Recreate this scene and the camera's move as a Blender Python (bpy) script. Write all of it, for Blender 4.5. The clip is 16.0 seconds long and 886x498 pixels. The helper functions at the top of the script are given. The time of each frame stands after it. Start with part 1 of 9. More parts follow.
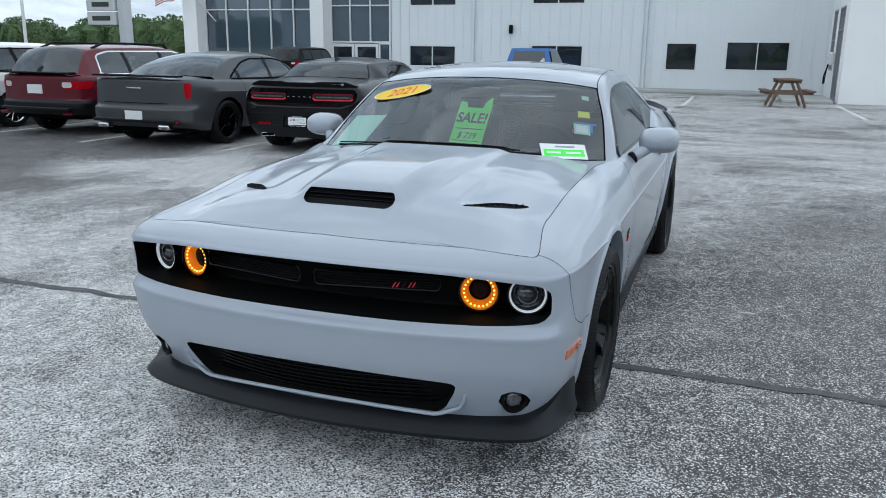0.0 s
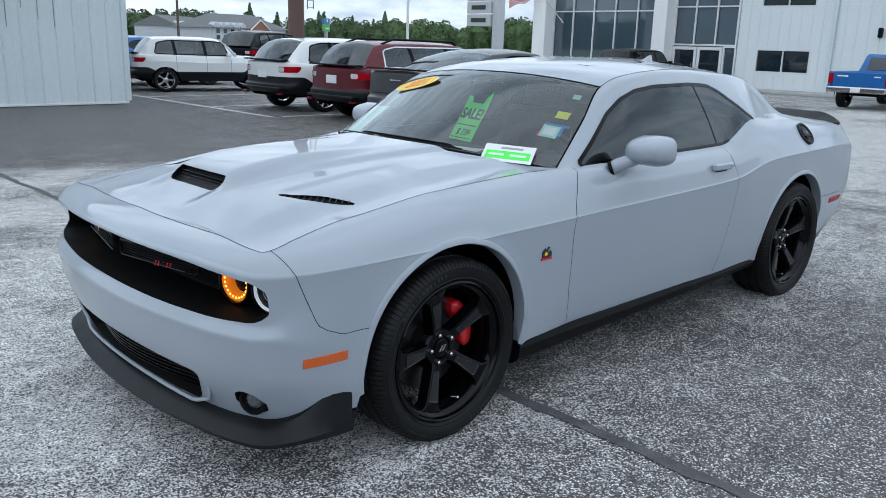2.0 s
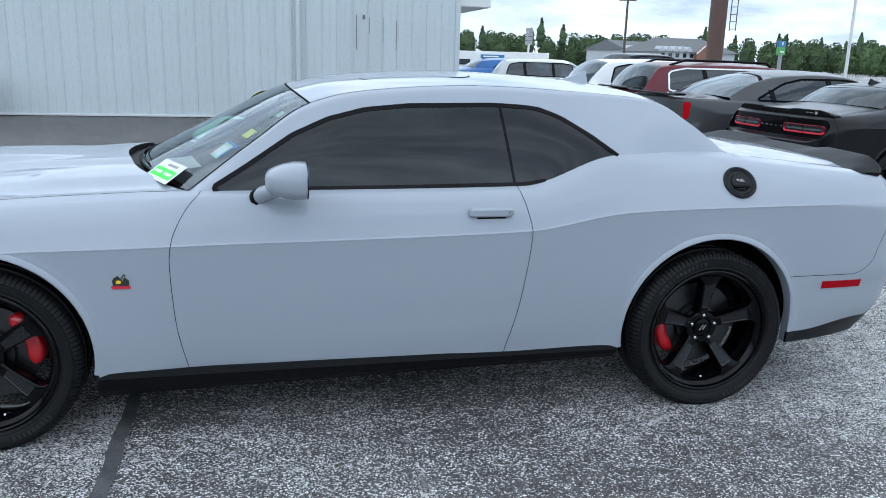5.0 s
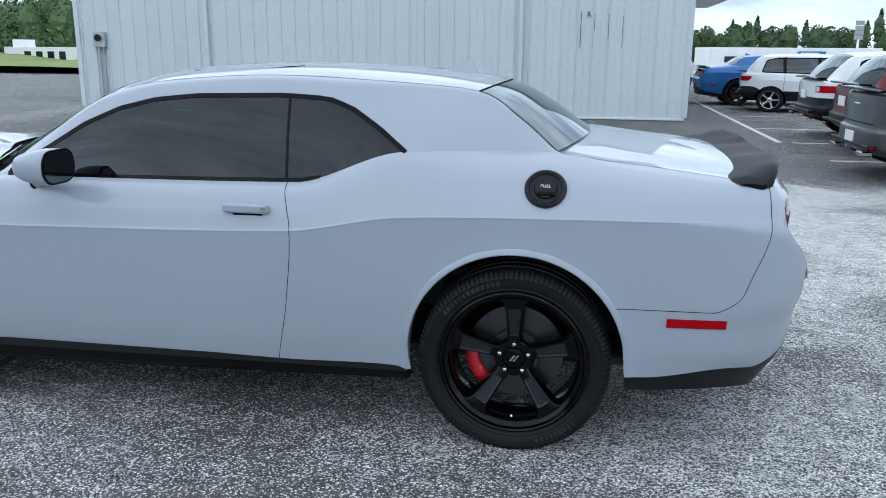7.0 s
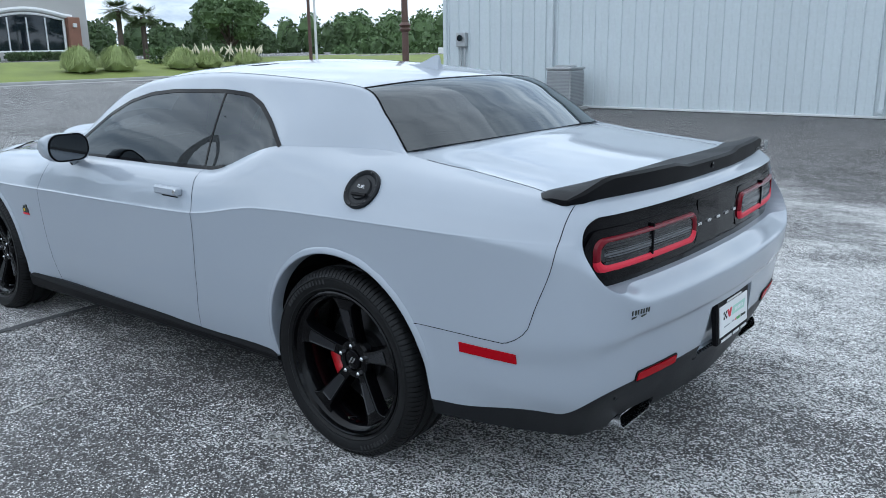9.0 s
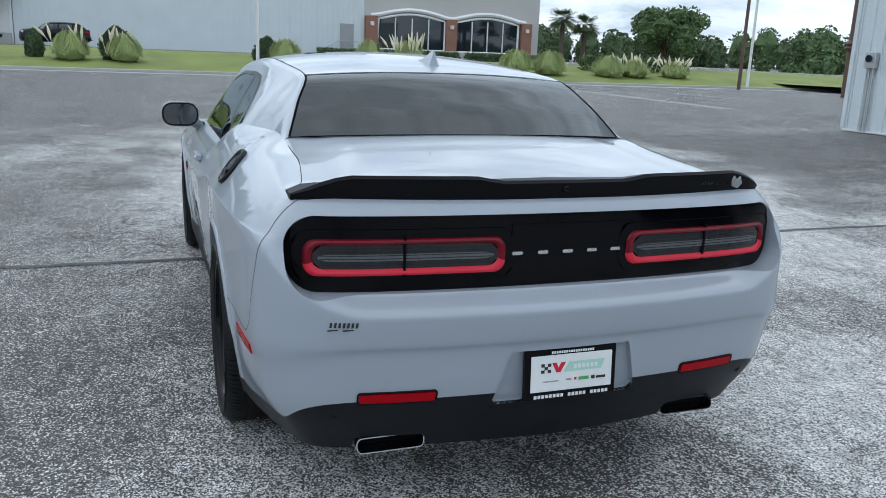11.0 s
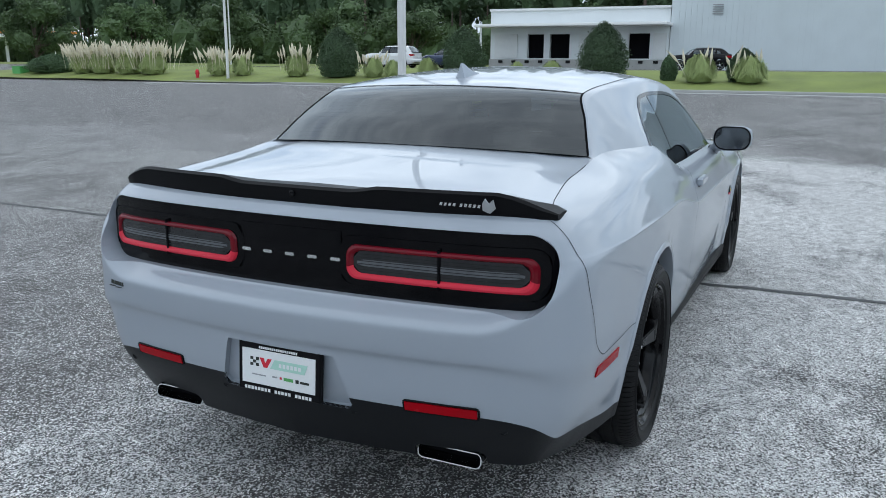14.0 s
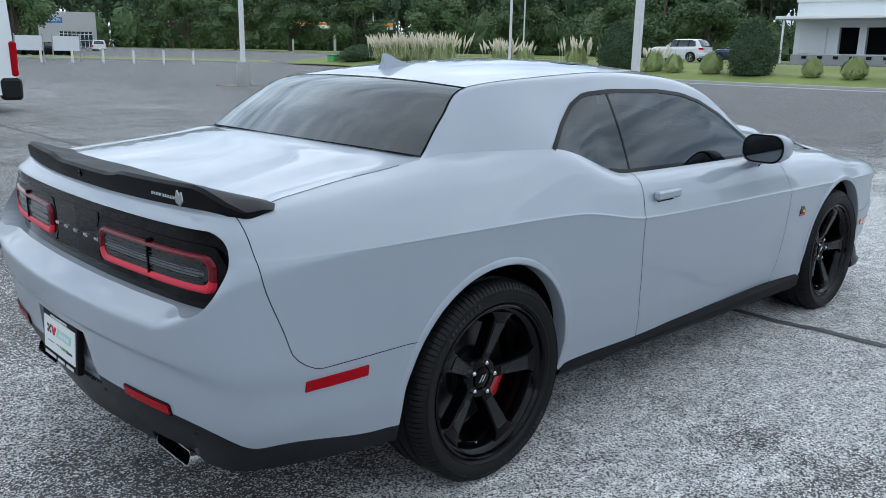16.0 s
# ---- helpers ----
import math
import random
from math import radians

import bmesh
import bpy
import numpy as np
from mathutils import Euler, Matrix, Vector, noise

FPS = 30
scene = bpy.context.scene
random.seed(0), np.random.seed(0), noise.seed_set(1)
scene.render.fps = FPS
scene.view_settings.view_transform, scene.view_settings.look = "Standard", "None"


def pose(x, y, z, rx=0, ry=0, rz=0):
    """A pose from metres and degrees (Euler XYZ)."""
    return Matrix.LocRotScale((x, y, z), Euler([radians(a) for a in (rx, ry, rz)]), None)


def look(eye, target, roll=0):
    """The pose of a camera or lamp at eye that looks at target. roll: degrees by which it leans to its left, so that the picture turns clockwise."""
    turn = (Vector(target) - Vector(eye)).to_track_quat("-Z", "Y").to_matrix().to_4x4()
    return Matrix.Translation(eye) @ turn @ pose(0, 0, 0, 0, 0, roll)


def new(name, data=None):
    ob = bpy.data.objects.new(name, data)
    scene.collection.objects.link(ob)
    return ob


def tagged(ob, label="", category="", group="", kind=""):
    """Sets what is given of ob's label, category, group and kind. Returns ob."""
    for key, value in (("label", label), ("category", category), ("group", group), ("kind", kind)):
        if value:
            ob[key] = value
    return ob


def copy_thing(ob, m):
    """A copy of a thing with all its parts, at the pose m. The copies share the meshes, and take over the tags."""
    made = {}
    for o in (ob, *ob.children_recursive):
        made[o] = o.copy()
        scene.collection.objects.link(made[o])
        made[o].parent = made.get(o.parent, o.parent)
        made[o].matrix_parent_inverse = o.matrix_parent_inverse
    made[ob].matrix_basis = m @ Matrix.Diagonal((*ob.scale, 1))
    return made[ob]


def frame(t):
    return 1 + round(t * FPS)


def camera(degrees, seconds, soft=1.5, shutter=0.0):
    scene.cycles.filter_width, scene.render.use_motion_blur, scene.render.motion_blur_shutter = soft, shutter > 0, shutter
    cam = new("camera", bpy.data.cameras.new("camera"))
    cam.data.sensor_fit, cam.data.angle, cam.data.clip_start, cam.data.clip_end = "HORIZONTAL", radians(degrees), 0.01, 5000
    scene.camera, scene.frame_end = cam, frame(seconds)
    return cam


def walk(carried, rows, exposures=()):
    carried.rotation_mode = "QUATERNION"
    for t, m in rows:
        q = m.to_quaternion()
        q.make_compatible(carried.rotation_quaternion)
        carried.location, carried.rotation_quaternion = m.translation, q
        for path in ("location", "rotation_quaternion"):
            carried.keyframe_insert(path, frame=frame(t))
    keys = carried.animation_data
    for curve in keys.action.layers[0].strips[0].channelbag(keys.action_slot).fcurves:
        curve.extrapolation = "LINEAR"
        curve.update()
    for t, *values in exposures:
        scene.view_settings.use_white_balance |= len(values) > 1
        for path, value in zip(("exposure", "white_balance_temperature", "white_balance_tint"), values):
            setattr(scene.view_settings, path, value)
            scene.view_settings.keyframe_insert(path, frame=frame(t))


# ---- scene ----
cam = camera(57.7, 16.0, soft=0.9)
PATH = [
    (0, (4.78, 1.412, 1.51), (2.959, 0.745, 1.024), 0.7),
    (0.5, (4.545, 1.849, 1.503), (2.821, 0.964, 1.013), 1.3),
    (1, (4.26, 2.229, 1.492), (2.65, 1.152, 0.996), 1.4),
    (1.5, (3.895, 2.614, 1.487), (2.412, 1.368, 0.989), 1.5),
    (2, (3.486, 2.971, 1.484), (2.144, 1.573, 0.987), 1.7),
    (2.5, (3.002, 3.286, 1.488), (1.811, 1.756, 0.997), 2.0),
    (3, (2.515, 3.569, 1.488), (1.482, 1.927, 1.001), 2.2),
    (3.5, (1.989, 3.744, 1.492), (1.118, 2.009, 1.009), 2.2),
    (4, (1.464, 3.91, 1.5), (0.754, 2.103, 1.021), 2.1),
    (4.5, (0.935, 3.947, 1.502), (0.377, 2.086, 1.028), 1.9),
    (5, (0.388, 4.0, 1.51), (-0.017, 2.099, 1.038), 1.6),
    (7.5, (-2.195, 3.6, 1.481), (-1.63, 1.743, 0.998), -0.1),
    (8, (-2.666, 3.409, 1.479), (-1.864, 1.643, 0.993), -0.7),
    (8.5, (-3.12, 3.184, 1.476), (-2.096, 1.537, 0.988), -1.0),
    (9, (-3.528, 2.841, 1.477), (-2.296, 1.342, 0.99), -0.9),
    (11.5, (-4.691, 0.727, 1.412), (-2.791, 0.312, 0.946), 2.0),
    (12, (-4.738, 0.281, 1.398), (-2.795, 0.139, 0.945), 1.0),
    (12.5, (-4.737, -0.163, 1.401), (-2.792, -0.026, 0.957), 0.4),
    (13, (-4.71, -0.597, 1.41), (-2.802, -0.19, 0.966), -0.1),
    (13.5, (-4.588, -1.003, 1.424), (-2.745, -0.365, 0.978), 0.1),
    (14, (-4.481, -1.457, 1.45), (-2.7165, -0.632, 0.996), 0.3),
    (14.5, (-4.228, -1.789, 1.453), (-2.548, -0.8095, 0.987), 0.8),
    (15, (-3.994, -2.139, 1.457), (-2.412, -1.011, 0.985), 1.0),
    (15.5, (-3.718, -2.405, 1.452), (-2.242, -1.143, 0.975), 1.2),
    (16, (-3.41, -2.663, 1.458), (-2.055, -1.272, 0.979), 1.1),
]
walk(cam, [(t, look(eye, target, roll)) for t, eye, target, roll in PATH], [(0.0, 1.00, 6150, 6), (2.0, 1.04, 6050, 6), (4.0, 1.28, 5920, 6), (8.5, 1.26, 5950, 6), (11.5, 1.05, 6150, 6), (14.0, 1.04, 6120, 6), (16.0, 1.06, 6020, 6)])

# ---- world and light ----
SUN_ELEVATION, SUN_TURN = radians(74), radians(60)
world = bpy.data.worlds.new("overcast_sky")
scene.world = world
world.use_nodes = True
wn, wl = world.node_tree.nodes, world.node_tree.links
wn.clear()


def wnode(kind, **values):
    n = wn.new(kind)
    for key, value in values.items():
        n.inputs[key].default_value = value
    return n


w_out = wn.new("ShaderNodeOutputWorld")
w_sky = wn.new("ShaderNodeTexSky")
w_sky.sky_type, w_sky.sun_disc = "NISHITA", False
w_sky.sun_elevation, w_sky.sun_rotation = SUN_ELEVATION, SUN_TURN
w_sky.air_density, w_sky.dust_density = 1.0, 0.3
w_dim = wn.new("ShaderNodeMix")
w_dim.data_type, w_dim.blend_type = "RGBA", "MULTIPLY"
w_dim.inputs["Factor"].default_value = 1.0
w_dim.inputs[7].default_value = (0.085, 0.085, 0.085, 1)
w_co = wn.new("ShaderNodeTexCoord")
w_sep = wn.new("ShaderNodeSeparateXYZ")
w_map = wn.new("ShaderNodeMapping")
w_map.inputs["Scale"].default_value = (1.0, 1.0, 3.4)
w_rise = wn.new("ShaderNodeMapRange")
w_rise.interpolation_type = "SMOOTHSTEP"
w_rise.inputs[1].default_value, w_rise.inputs[2].default_value = 0.03, 0.30
w_rise.inputs[3].default_value, w_rise.inputs[4].default_value = 0.64, 0.90
w_high = wn.new("ShaderNodeMapRange")
w_high.interpolation_type = "SMOOTHSTEP"
w_high.inputs[1].default_value, w_high.inputs[2].default_value = 0.35, 0.95
w_high.inputs[3].default_value, w_high.inputs[4].default_value = 1.0, 0.48
w_arch = wn.new("ShaderNodeMath")
w_arch.operation = "MULTIPLY"
w_n1 = wnode("ShaderNodeTexNoise", Scale=2.6, Detail=9.0, Roughness=0.56, Distortion=0.35)
w_n2 = wnode("ShaderNodeTexNoise", Scale=6.5, Detail=7.0, Roughness=0.6, Distortion=0.2)
w_r1, w_r2 = wn.new("ShaderNodeValToRGB"), wn.new("ShaderNodeValToRGB")
w_r1.color_ramp.elements[0].position, w_r1.color_ramp.elements[1].position = 0.18, 0.46
w_r2.color_ramp.elements[0].position, w_r2.color_ramp.elements[1].position = 0.34, 0.72
w_r2.color_ramp.elements[0].color = (0.41, 0.48, 0.57, 1)
w_r2.color_ramp.elements[1].color = (0.97, 1.03, 1.10, 1)
w_mix = wn.new("ShaderNodeMix")
w_mix.data_type = "RGBA"
w_bg = wn.new("ShaderNodeBackground")
wl.new(w_co.outputs["Generated"], w_sep.inputs[0])
wl.new(w_sep.outputs["Z"], w_rise.inputs[0])
wl.new(w_sep.outputs["Z"], w_high.inputs[0])
wl.new(w_rise.outputs[0], w_arch.inputs[0])
wl.new(w_high.outputs[0], w_arch.inputs[1])
wl.new(w_arch.outputs[0], w_bg.inputs["Strength"])
wl.new(w_co.outputs["Generated"], w_map.inputs[0])
wl.new(w_map.outputs[0], w_n1.inputs["Vector"])
wl.new(w_map.outputs[0], w_n2.inputs["Vector"])
wl.new(w_n1.outputs[0], w_r1.inputs[0])
wl.new(w_n2.outputs[0], w_r2.inputs[0])
wl.new(w_sky.outputs[0], w_dim.inputs[6])
wl.new(w_r1.outputs[0], w_mix.inputs["Factor"])
wl.new(w_dim.outputs[2], w_mix.inputs[6])
wl.new(w_r2.outputs[0], w_mix.inputs[7])
wl.new(w_mix.outputs[2], w_bg.inputs["Color"])
wl.new(w_bg.outputs[0], w_out.inputs["Surface"])

sun_data = bpy.data.lights.new("sun", "SUN")
sun_data.energy, sun_data.angle, sun_data.color = 0.50, radians(110), (1.0, 0.975, 0.985)
sun = new("sun", sun_data)
sun.matrix_world = look((0, 0, 0), (-math.sin(SUN_TURN) * math.cos(SUN_ELEVATION), -math.cos(SUN_TURN) * math.cos(SUN_ELEVATION), -math.sin(SUN_ELEVATION)))


# ---- materials ----
def material(name, color, rough=0.5, metal=0.0, vary=0.12, scale=6.0, fine=90.0, bump=0.0, coat=0.0, spec=0.5, rough_vary=0.08, randomize=0.0):
    """A surface with colour and gloss that vary at two scales, and fine relief."""
    m = bpy.data.materials.new(name)
    m.use_nodes = True
    n, l = m.node_tree.nodes, m.node_tree.links
    b = n["Principled BSDF"]
    b.inputs["Roughness"].default_value, b.inputs["Metallic"].default_value = rough, metal
    b.inputs["Specular IOR Level"].default_value = spec
    b.inputs["Coat Weight"].default_value, b.inputs["Coat Roughness"].default_value = coat, 0.02
    co = n.new("ShaderNodeTexCoord")
    big, small = n.new("ShaderNodeTexNoise"), n.new("ShaderNodeTexNoise")
    big.inputs["Scale"].default_value, big.inputs["Detail"].default_value = scale, 5
    small.inputs["Scale"].default_value, small.inputs["Detail"].default_value = fine, 3
    l.new(co.outputs["Object"], big.inputs["Vector"])
    l.new(co.outputs["Object"], small.inputs["Vector"])
    add = n.new("ShaderNodeMath")
    add.operation = "ADD"
    l.new(big.outputs[0], add.inputs[0])
    l.new(small.outputs[0], add.inputs[1])
    ramp = n.new("ShaderNodeMapRange")
    ramp.inputs[1].default_value, ramp.inputs[2].default_value = 0.6, 1.4
    ramp.inputs[3].default_value, ramp.inputs[4].default_value = 1 - vary, 1 + vary
    l.new(add.outputs[0], ramp.inputs[0])
    last = ramp.outputs[0]
    if randomize:
        info, rr, mul = n.new("ShaderNodeObjectInfo"), n.new("ShaderNodeMapRange"), n.new("ShaderNodeMath")
        rr.inputs[3].default_value, rr.inputs[4].default_value = 1 - randomize, 1 + randomize
        mul.operation = "MULTIPLY"
        l.new(info.outputs["Random"], rr.inputs[0])
        l.new(rr.outputs[0], mul.inputs[0])
        l.new(last, mul.inputs[1])
        last = mul.outputs[0]
    mix = n.new("ShaderNodeMix")
    mix.data_type, mix.blend_type = "RGBA", "MULTIPLY"
    mix.inputs["Factor"].default_value = 1.0
    mix.inputs[6].default_value = (*color, 1)
    l.new(last, mix.inputs[7])
    l.new(mix.outputs[2], b.inputs["Base Color"])
    rr2 = n.new("ShaderNodeMapRange")
    rr2.inputs[3].default_value, rr2.inputs[4].default_value = max(0.0, rough - rough_vary), min(1.0, rough + rough_vary)
    l.new(big.outputs[0], rr2.inputs[0])
    l.new(rr2.outputs[0], b.inputs["Roughness"])
    if bump:
        bp = n.new("ShaderNodeBump")
        bp.inputs["Strength"].default_value, bp.inputs["Distance"].default_value = bump, 0.004
        l.new(small.outputs[0], bp.inputs["Height"])
        l.new(bp.outputs[0], b.inputs["Normal"])
    return m


def glow(name, color, strength):
    m = bpy.data.materials.new(name)
    m.use_nodes = True
    b = m.node_tree.nodes["Principled BSDF"]
    b.inputs["Base Color"].default_value = (*color, 1)
    b.inputs["Emission Color"].default_value = (*color, 1)
    b.inputs["Emission Strength"].default_value = strength
    return m


def clear_glass(name, tint, gloss_ior=1.5):
    """Thin glass: it lets tinted light through and mirrors more at a glance."""
    m = bpy.data.materials.new(name)
    m.use_nodes = True
    n, l = m.node_tree.nodes, m.node_tree.links
    n.clear()
    out, mix = n.new("ShaderNodeOutputMaterial"), n.new("ShaderNodeMixShader")
    tr, gl, fr = n.new("ShaderNodeBsdfTransparent"), n.new("ShaderNodeBsdfGlossy"), n.new("ShaderNodeFresnel")
    tr.inputs[0].default_value = (*tint, 1)
    gl.inputs["Roughness"].default_value = 0.01
    gl.inputs[0].default_value = (0.90, 0.96, 1, 1)
    fr.inputs[0].default_value = gloss_ior
    l.new(fr.outputs[0], mix.inputs[0])
    l.new(tr.outputs[0], mix.inputs[1])
    l.new(gl.outputs[0], mix.inputs[2])
    l.new(mix.outputs[0], out.inputs[0])
    return m


def paint(name, color, flake=0.0, rough=0.42, coat=1.0, spec=0.5):
    return material(name, color, rough=rough, metal=flake, vary=0.015, scale=2.0, fine=700.0, coat=coat, rough_vary=0.02, spec=spec)


def asphalt():
    """Worn asphalt: pale stone chips in dark binder, bleached patches, newer dark surfacing by the metal building."""
    m = bpy.data.materials.new("asphalt")
    m.use_nodes = True
    n, l = m.node_tree.nodes, m.node_tree.links
    b = n["Principled BSDF"]
    co = n.new("ShaderNodeTexCoord")

    def tex(scale, detail=4.0, stretch=None, rough=0.55):
        t = n.new("ShaderNodeTexNoise")
        t.inputs["Scale"].default_value, t.inputs["Detail"].default_value, t.inputs["Roughness"].default_value = scale, detail, rough
        if stretch:
            mp = n.new("ShaderNodeMapping")
            mp.inputs["Scale"].default_value = stretch
            l.new(co.outputs["Object"], mp.inputs[0])
            l.new(mp.outputs[0], t.inputs["Vector"])
        else:
            l.new(co.outputs["Object"], t.inputs["Vector"])
        return t.outputs[0]

    def span(src, a, c, lo=0.0, hi=1.0):
        r = n.new("ShaderNodeMapRange")
        r.interpolation_type = "SMOOTHSTEP"
        for i, v in enumerate((a, c, lo, hi)):
            r.inputs[i + 1].default_value = v
        l.new(src, r.inputs[0])
        return r.outputs[0]

    def op(kind, a, c):
        x = n.new("ShaderNodeMath")
        x.operation = kind
        for i, v in enumerate((a, c)):
            if isinstance(v, (int, float)):
                x.inputs[i].default_value = v
            else:
                l.new(v, x.inputs[i])
        return x.outputs[0]

    def blend(f, a, c):
        x = n.new("ShaderNodeMix")
        x.data_type = "RGBA"
        if isinstance(f, (int, float)):
            x.inputs["Factor"].default_value = f
        else:
            l.new(f, x.inputs["Factor"])
        for i, v in ((6, a), (7, c)):
            if isinstance(v, tuple):
                x.inputs[i].default_value = (*v, 1)
            else:
                l.new(v, x.inputs[i])
        return x.outputs[2]

    stones = n.new("ShaderNodeTexVoronoi")
    stones.inputs["Scale"].default_value = 165.0
    l.new(co.outputs["Object"], stones.inputs["Vector"])
    shade = n.new("ShaderNodeSeparateColor")
    l.new(stones.outputs["Color"], shade.inputs[0])
    sep = n.new("ShaderNodeSeparateXYZ")
    l.new(co.outputs["Object"], sep.inputs[0])
    edge = op("ADD", sep.outputs["Y"], op("MULTIPLY", tex(0.35, 5), 7.0))
    newer = op("MULTIPLY", op("MULTIPLY", span(edge, -1.6, -4.0), span(sep.outputs["X"], 14.0, 8.0)), span(op("ADD", sep.outputs["X"], op("MULTIPLY", tex(0.5, 5), 3.0)), -6.5, -3.0, 0.35, 1.0))
    further = op("MULTIPLY", span(op("ADD", sep.outputs["X"], op("MULTIPLY", tex(0.3, 5), 8.0)), 10.0, 16.0), 0.75)
    dark = op("MAXIMUM", newer, further)
    patch = op("MULTIPLY", span(tex(0.42, 9, (0.8, 1.25, 1), 0.68), 0.38, 0.58), span(tex(3.2, 8, None, 0.7), 0.25, 0.65, 0.4, 1.0))
    patch = op("MULTIPLY", patch, op("SUBTRACT", 1.0, op("MULTIPLY", dark, 0.86)))
    streak = op("MULTIPLY", span(tex(0.5, 9, (1.7, 0.22, 1), 0.7), 0.40, 0.60, 0.02, 0.70), span(sep.outputs["X"], -2.0, -6.0))
    streak = op("MULTIPLY", streak, span(sep.outputs["Y"], -3.5, -0.5))
    # the bays west of the sealed joint, on the car's left, wear darker than the rest
    wob = op("MULTIPLY", op("SUBTRACT", tex(0.8, 6), 0.5), 2.6)
    pale = op("MAXIMUM", op("MULTIPLY", span(sep.outputs["X"], 0.97, 1.05), span(op("ADD", sep.outputs["Y"], wob), 1.6, 0.5)), span(op("ADD", sep.outputs["Y"], wob), 0.3, -1.3))
    patch = op("MINIMUM", op("ADD", op("MULTIPLY", patch, op("ADD", 0.66, op("MULTIPLY", pale, 0.42))), op("MULTIPLY", op("MULTIPLY", pale, 0.26), op("SUBTRACT", 1.0, dark))), 1.0)
    patch = op("MAXIMUM", patch, streak)
    smooth_lot = op("MULTIPLY", span(op("ADD", sep.outputs["Y"], wob), 2.2, 3.8), span(op("ADD", sep.outputs["X"], wob), 2.5, 6.5))
    worn = op("MULTIPLY", op("MULTIPLY", span(op("ADD", sep.outputs["Y"], op("MULTIPLY", wob, 0.45)), 0.95, 1.75), span(sep.outputs["X"], 8.0, 4.0)), span(op("ADD", sep.outputs["X"], wob), -4.6, -2.6))
    tone = op("MULTIPLY", op("ADD", patch, op("MULTIPLY", op("SUBTRACT", tex(30.0, 6, None, 0.75), 0.5), 0.75)), op("SUBTRACT", 1.0, op("MAXIMUM", op("MULTIPLY", op("MAXIMUM", dark, smooth_lot), 0.85), op("MULTIPLY", worn, 0.72))))
    share = span(tone, -0.30, 0.95, 0.05, 0.76)
    lift = op("SUBTRACT", shade.outputs[0], op("SUBTRACT", 1.0, share))
    chips = span(lift, -0.01, 0.05)
    base = blend(span(tex(1.3, 7), 0.3, 0.7), (0.066, 0.068, 0.073), (0.116, 0.118, 0.124))
    base = blend(op("MULTIPLY", worn, 0.75), base, blend(span(tex(2.6, 6), 0.3, 0.7), (0.122, 0.122, 0.125), (0.165, 0.165, 0.168)))
    base = blend(op("MULTIPLY", smooth_lot, 0.6), base, (0.165, 0.169, 0.179))
    base = blend(dark, base, blend(span(tex(0.8, 7), 0.35, 0.7), (0.038, 0.039, 0.043), (0.066, 0.068, 0.074)))
    base = blend(op("MULTIPLY", patch, 0.32), base, (0.24, 0.24, 0.235))
    base = blend(op("MULTIPLY", span(shade.outputs[2], 0.30, 0.8), 0.72), base, (0.016, 0.016, 0.018))
    stone = blend(shade.outputs[1], (0.42, 0.42, 0.415), (1.0, 0.998, 0.99))
    base = blend(op("MULTIPLY", chips, 0.96), base, stone)
    base = blend(0.05, base, (0.30, 0.20, 0.10))
    pit = op("MULTIPLY", span(tex(210.0, 2), 0.35, 0.6, 0.70, 1.10), span(tex(7.0, 10, (1.0, 1.5, 1.0), 0.8), 0.36, 0.64, 0.72, 1.25))
    mul = n.new("ShaderNodeMix")
    mul.data_type, mul.blend_type = "RGBA", "MULTIPLY"
    mul.inputs["Factor"].default_value = 1.0
    l.new(base, mul.inputs[6])
    l.new(pit, mul.inputs[7])
    l.new(mul.outputs[2], b.inputs["Base Color"])
    l.new(span(tex(2.0, 5), 0.3, 0.7, 0.62, 0.9), b.inputs["Roughness"])
    bp = n.new("ShaderNodeBump")
    bp.inputs["Strength"].default_value, bp.inputs["Distance"].default_value = 0.85, 0.006
    l.new(op("ADD", stones.outputs["Distance"], tex(60.0, 4)), bp.inputs["Height"])
    l.new(bp.outputs[0], b.inputs["Normal"])
    return m


GREY_PAINT = paint("pale_grey_paint", (0.332, 0.366, 0.414), 0.0, 0.42, 0.85, 0.2)
BLACK_PAINT = paint("black_paint", (0.003, 0.003, 0.004), 0.0, 0.3, 0.35, 0.1)
WHITE_PAINT = paint("white_paint", (0.72, 0.73, 0.73))
RED_PAINT = paint("dark_red_paint", (0.105, 0.004, 0.012), 0.2, 0.42, 0.5, 0.25)
STEEL_GREY_PAINT = paint("steel_grey_paint", (0.060, 0.061, 0.064), 0.3, 0.4, 0.45, 0.2)
BLUE_PAINT = paint("bright_blue_paint", (0.010, 0.115, 0.36), 0.3, 0.42, 0.6)
NAVY_PAINT = paint("navy_paint", (0.02, 0.035, 0.09), 0.3)
SATIN_BLACK = material("satin_black_plastic", (0.005, 0.005, 0.006), 0.45, vary=0.1, fine=300, bump=0.05, spec=0.1)
GLOSS_BLACK = material("gloss_black", (0.002, 0.002, 0.003), 0.06, vary=0.05, rough_vary=0.03, spec=0.14)
WHEEL_BLACK = material("gloss_black_alloy", (0.0018, 0.0018, 0.0024), 0.15, vary=0.05, coat=0.12, rough_vary=0.03, spec=0.14)
GROOVE_BLACK = material("spoke_groove_grey", (0.013, 0.0135, 0.016), 0.28, vary=0.05, spec=0.38)
TRIM_DARK = material("charcoal_plastic", (0.006, 0.007, 0.009), 0.42, vary=0.1, fine=400, bump=0.08, spec=0.26)
DEEP_BLACK = material("deep_black_plastic", (0.003, 0.003, 0.003), 0.7, vary=0.1, spec=0.12)
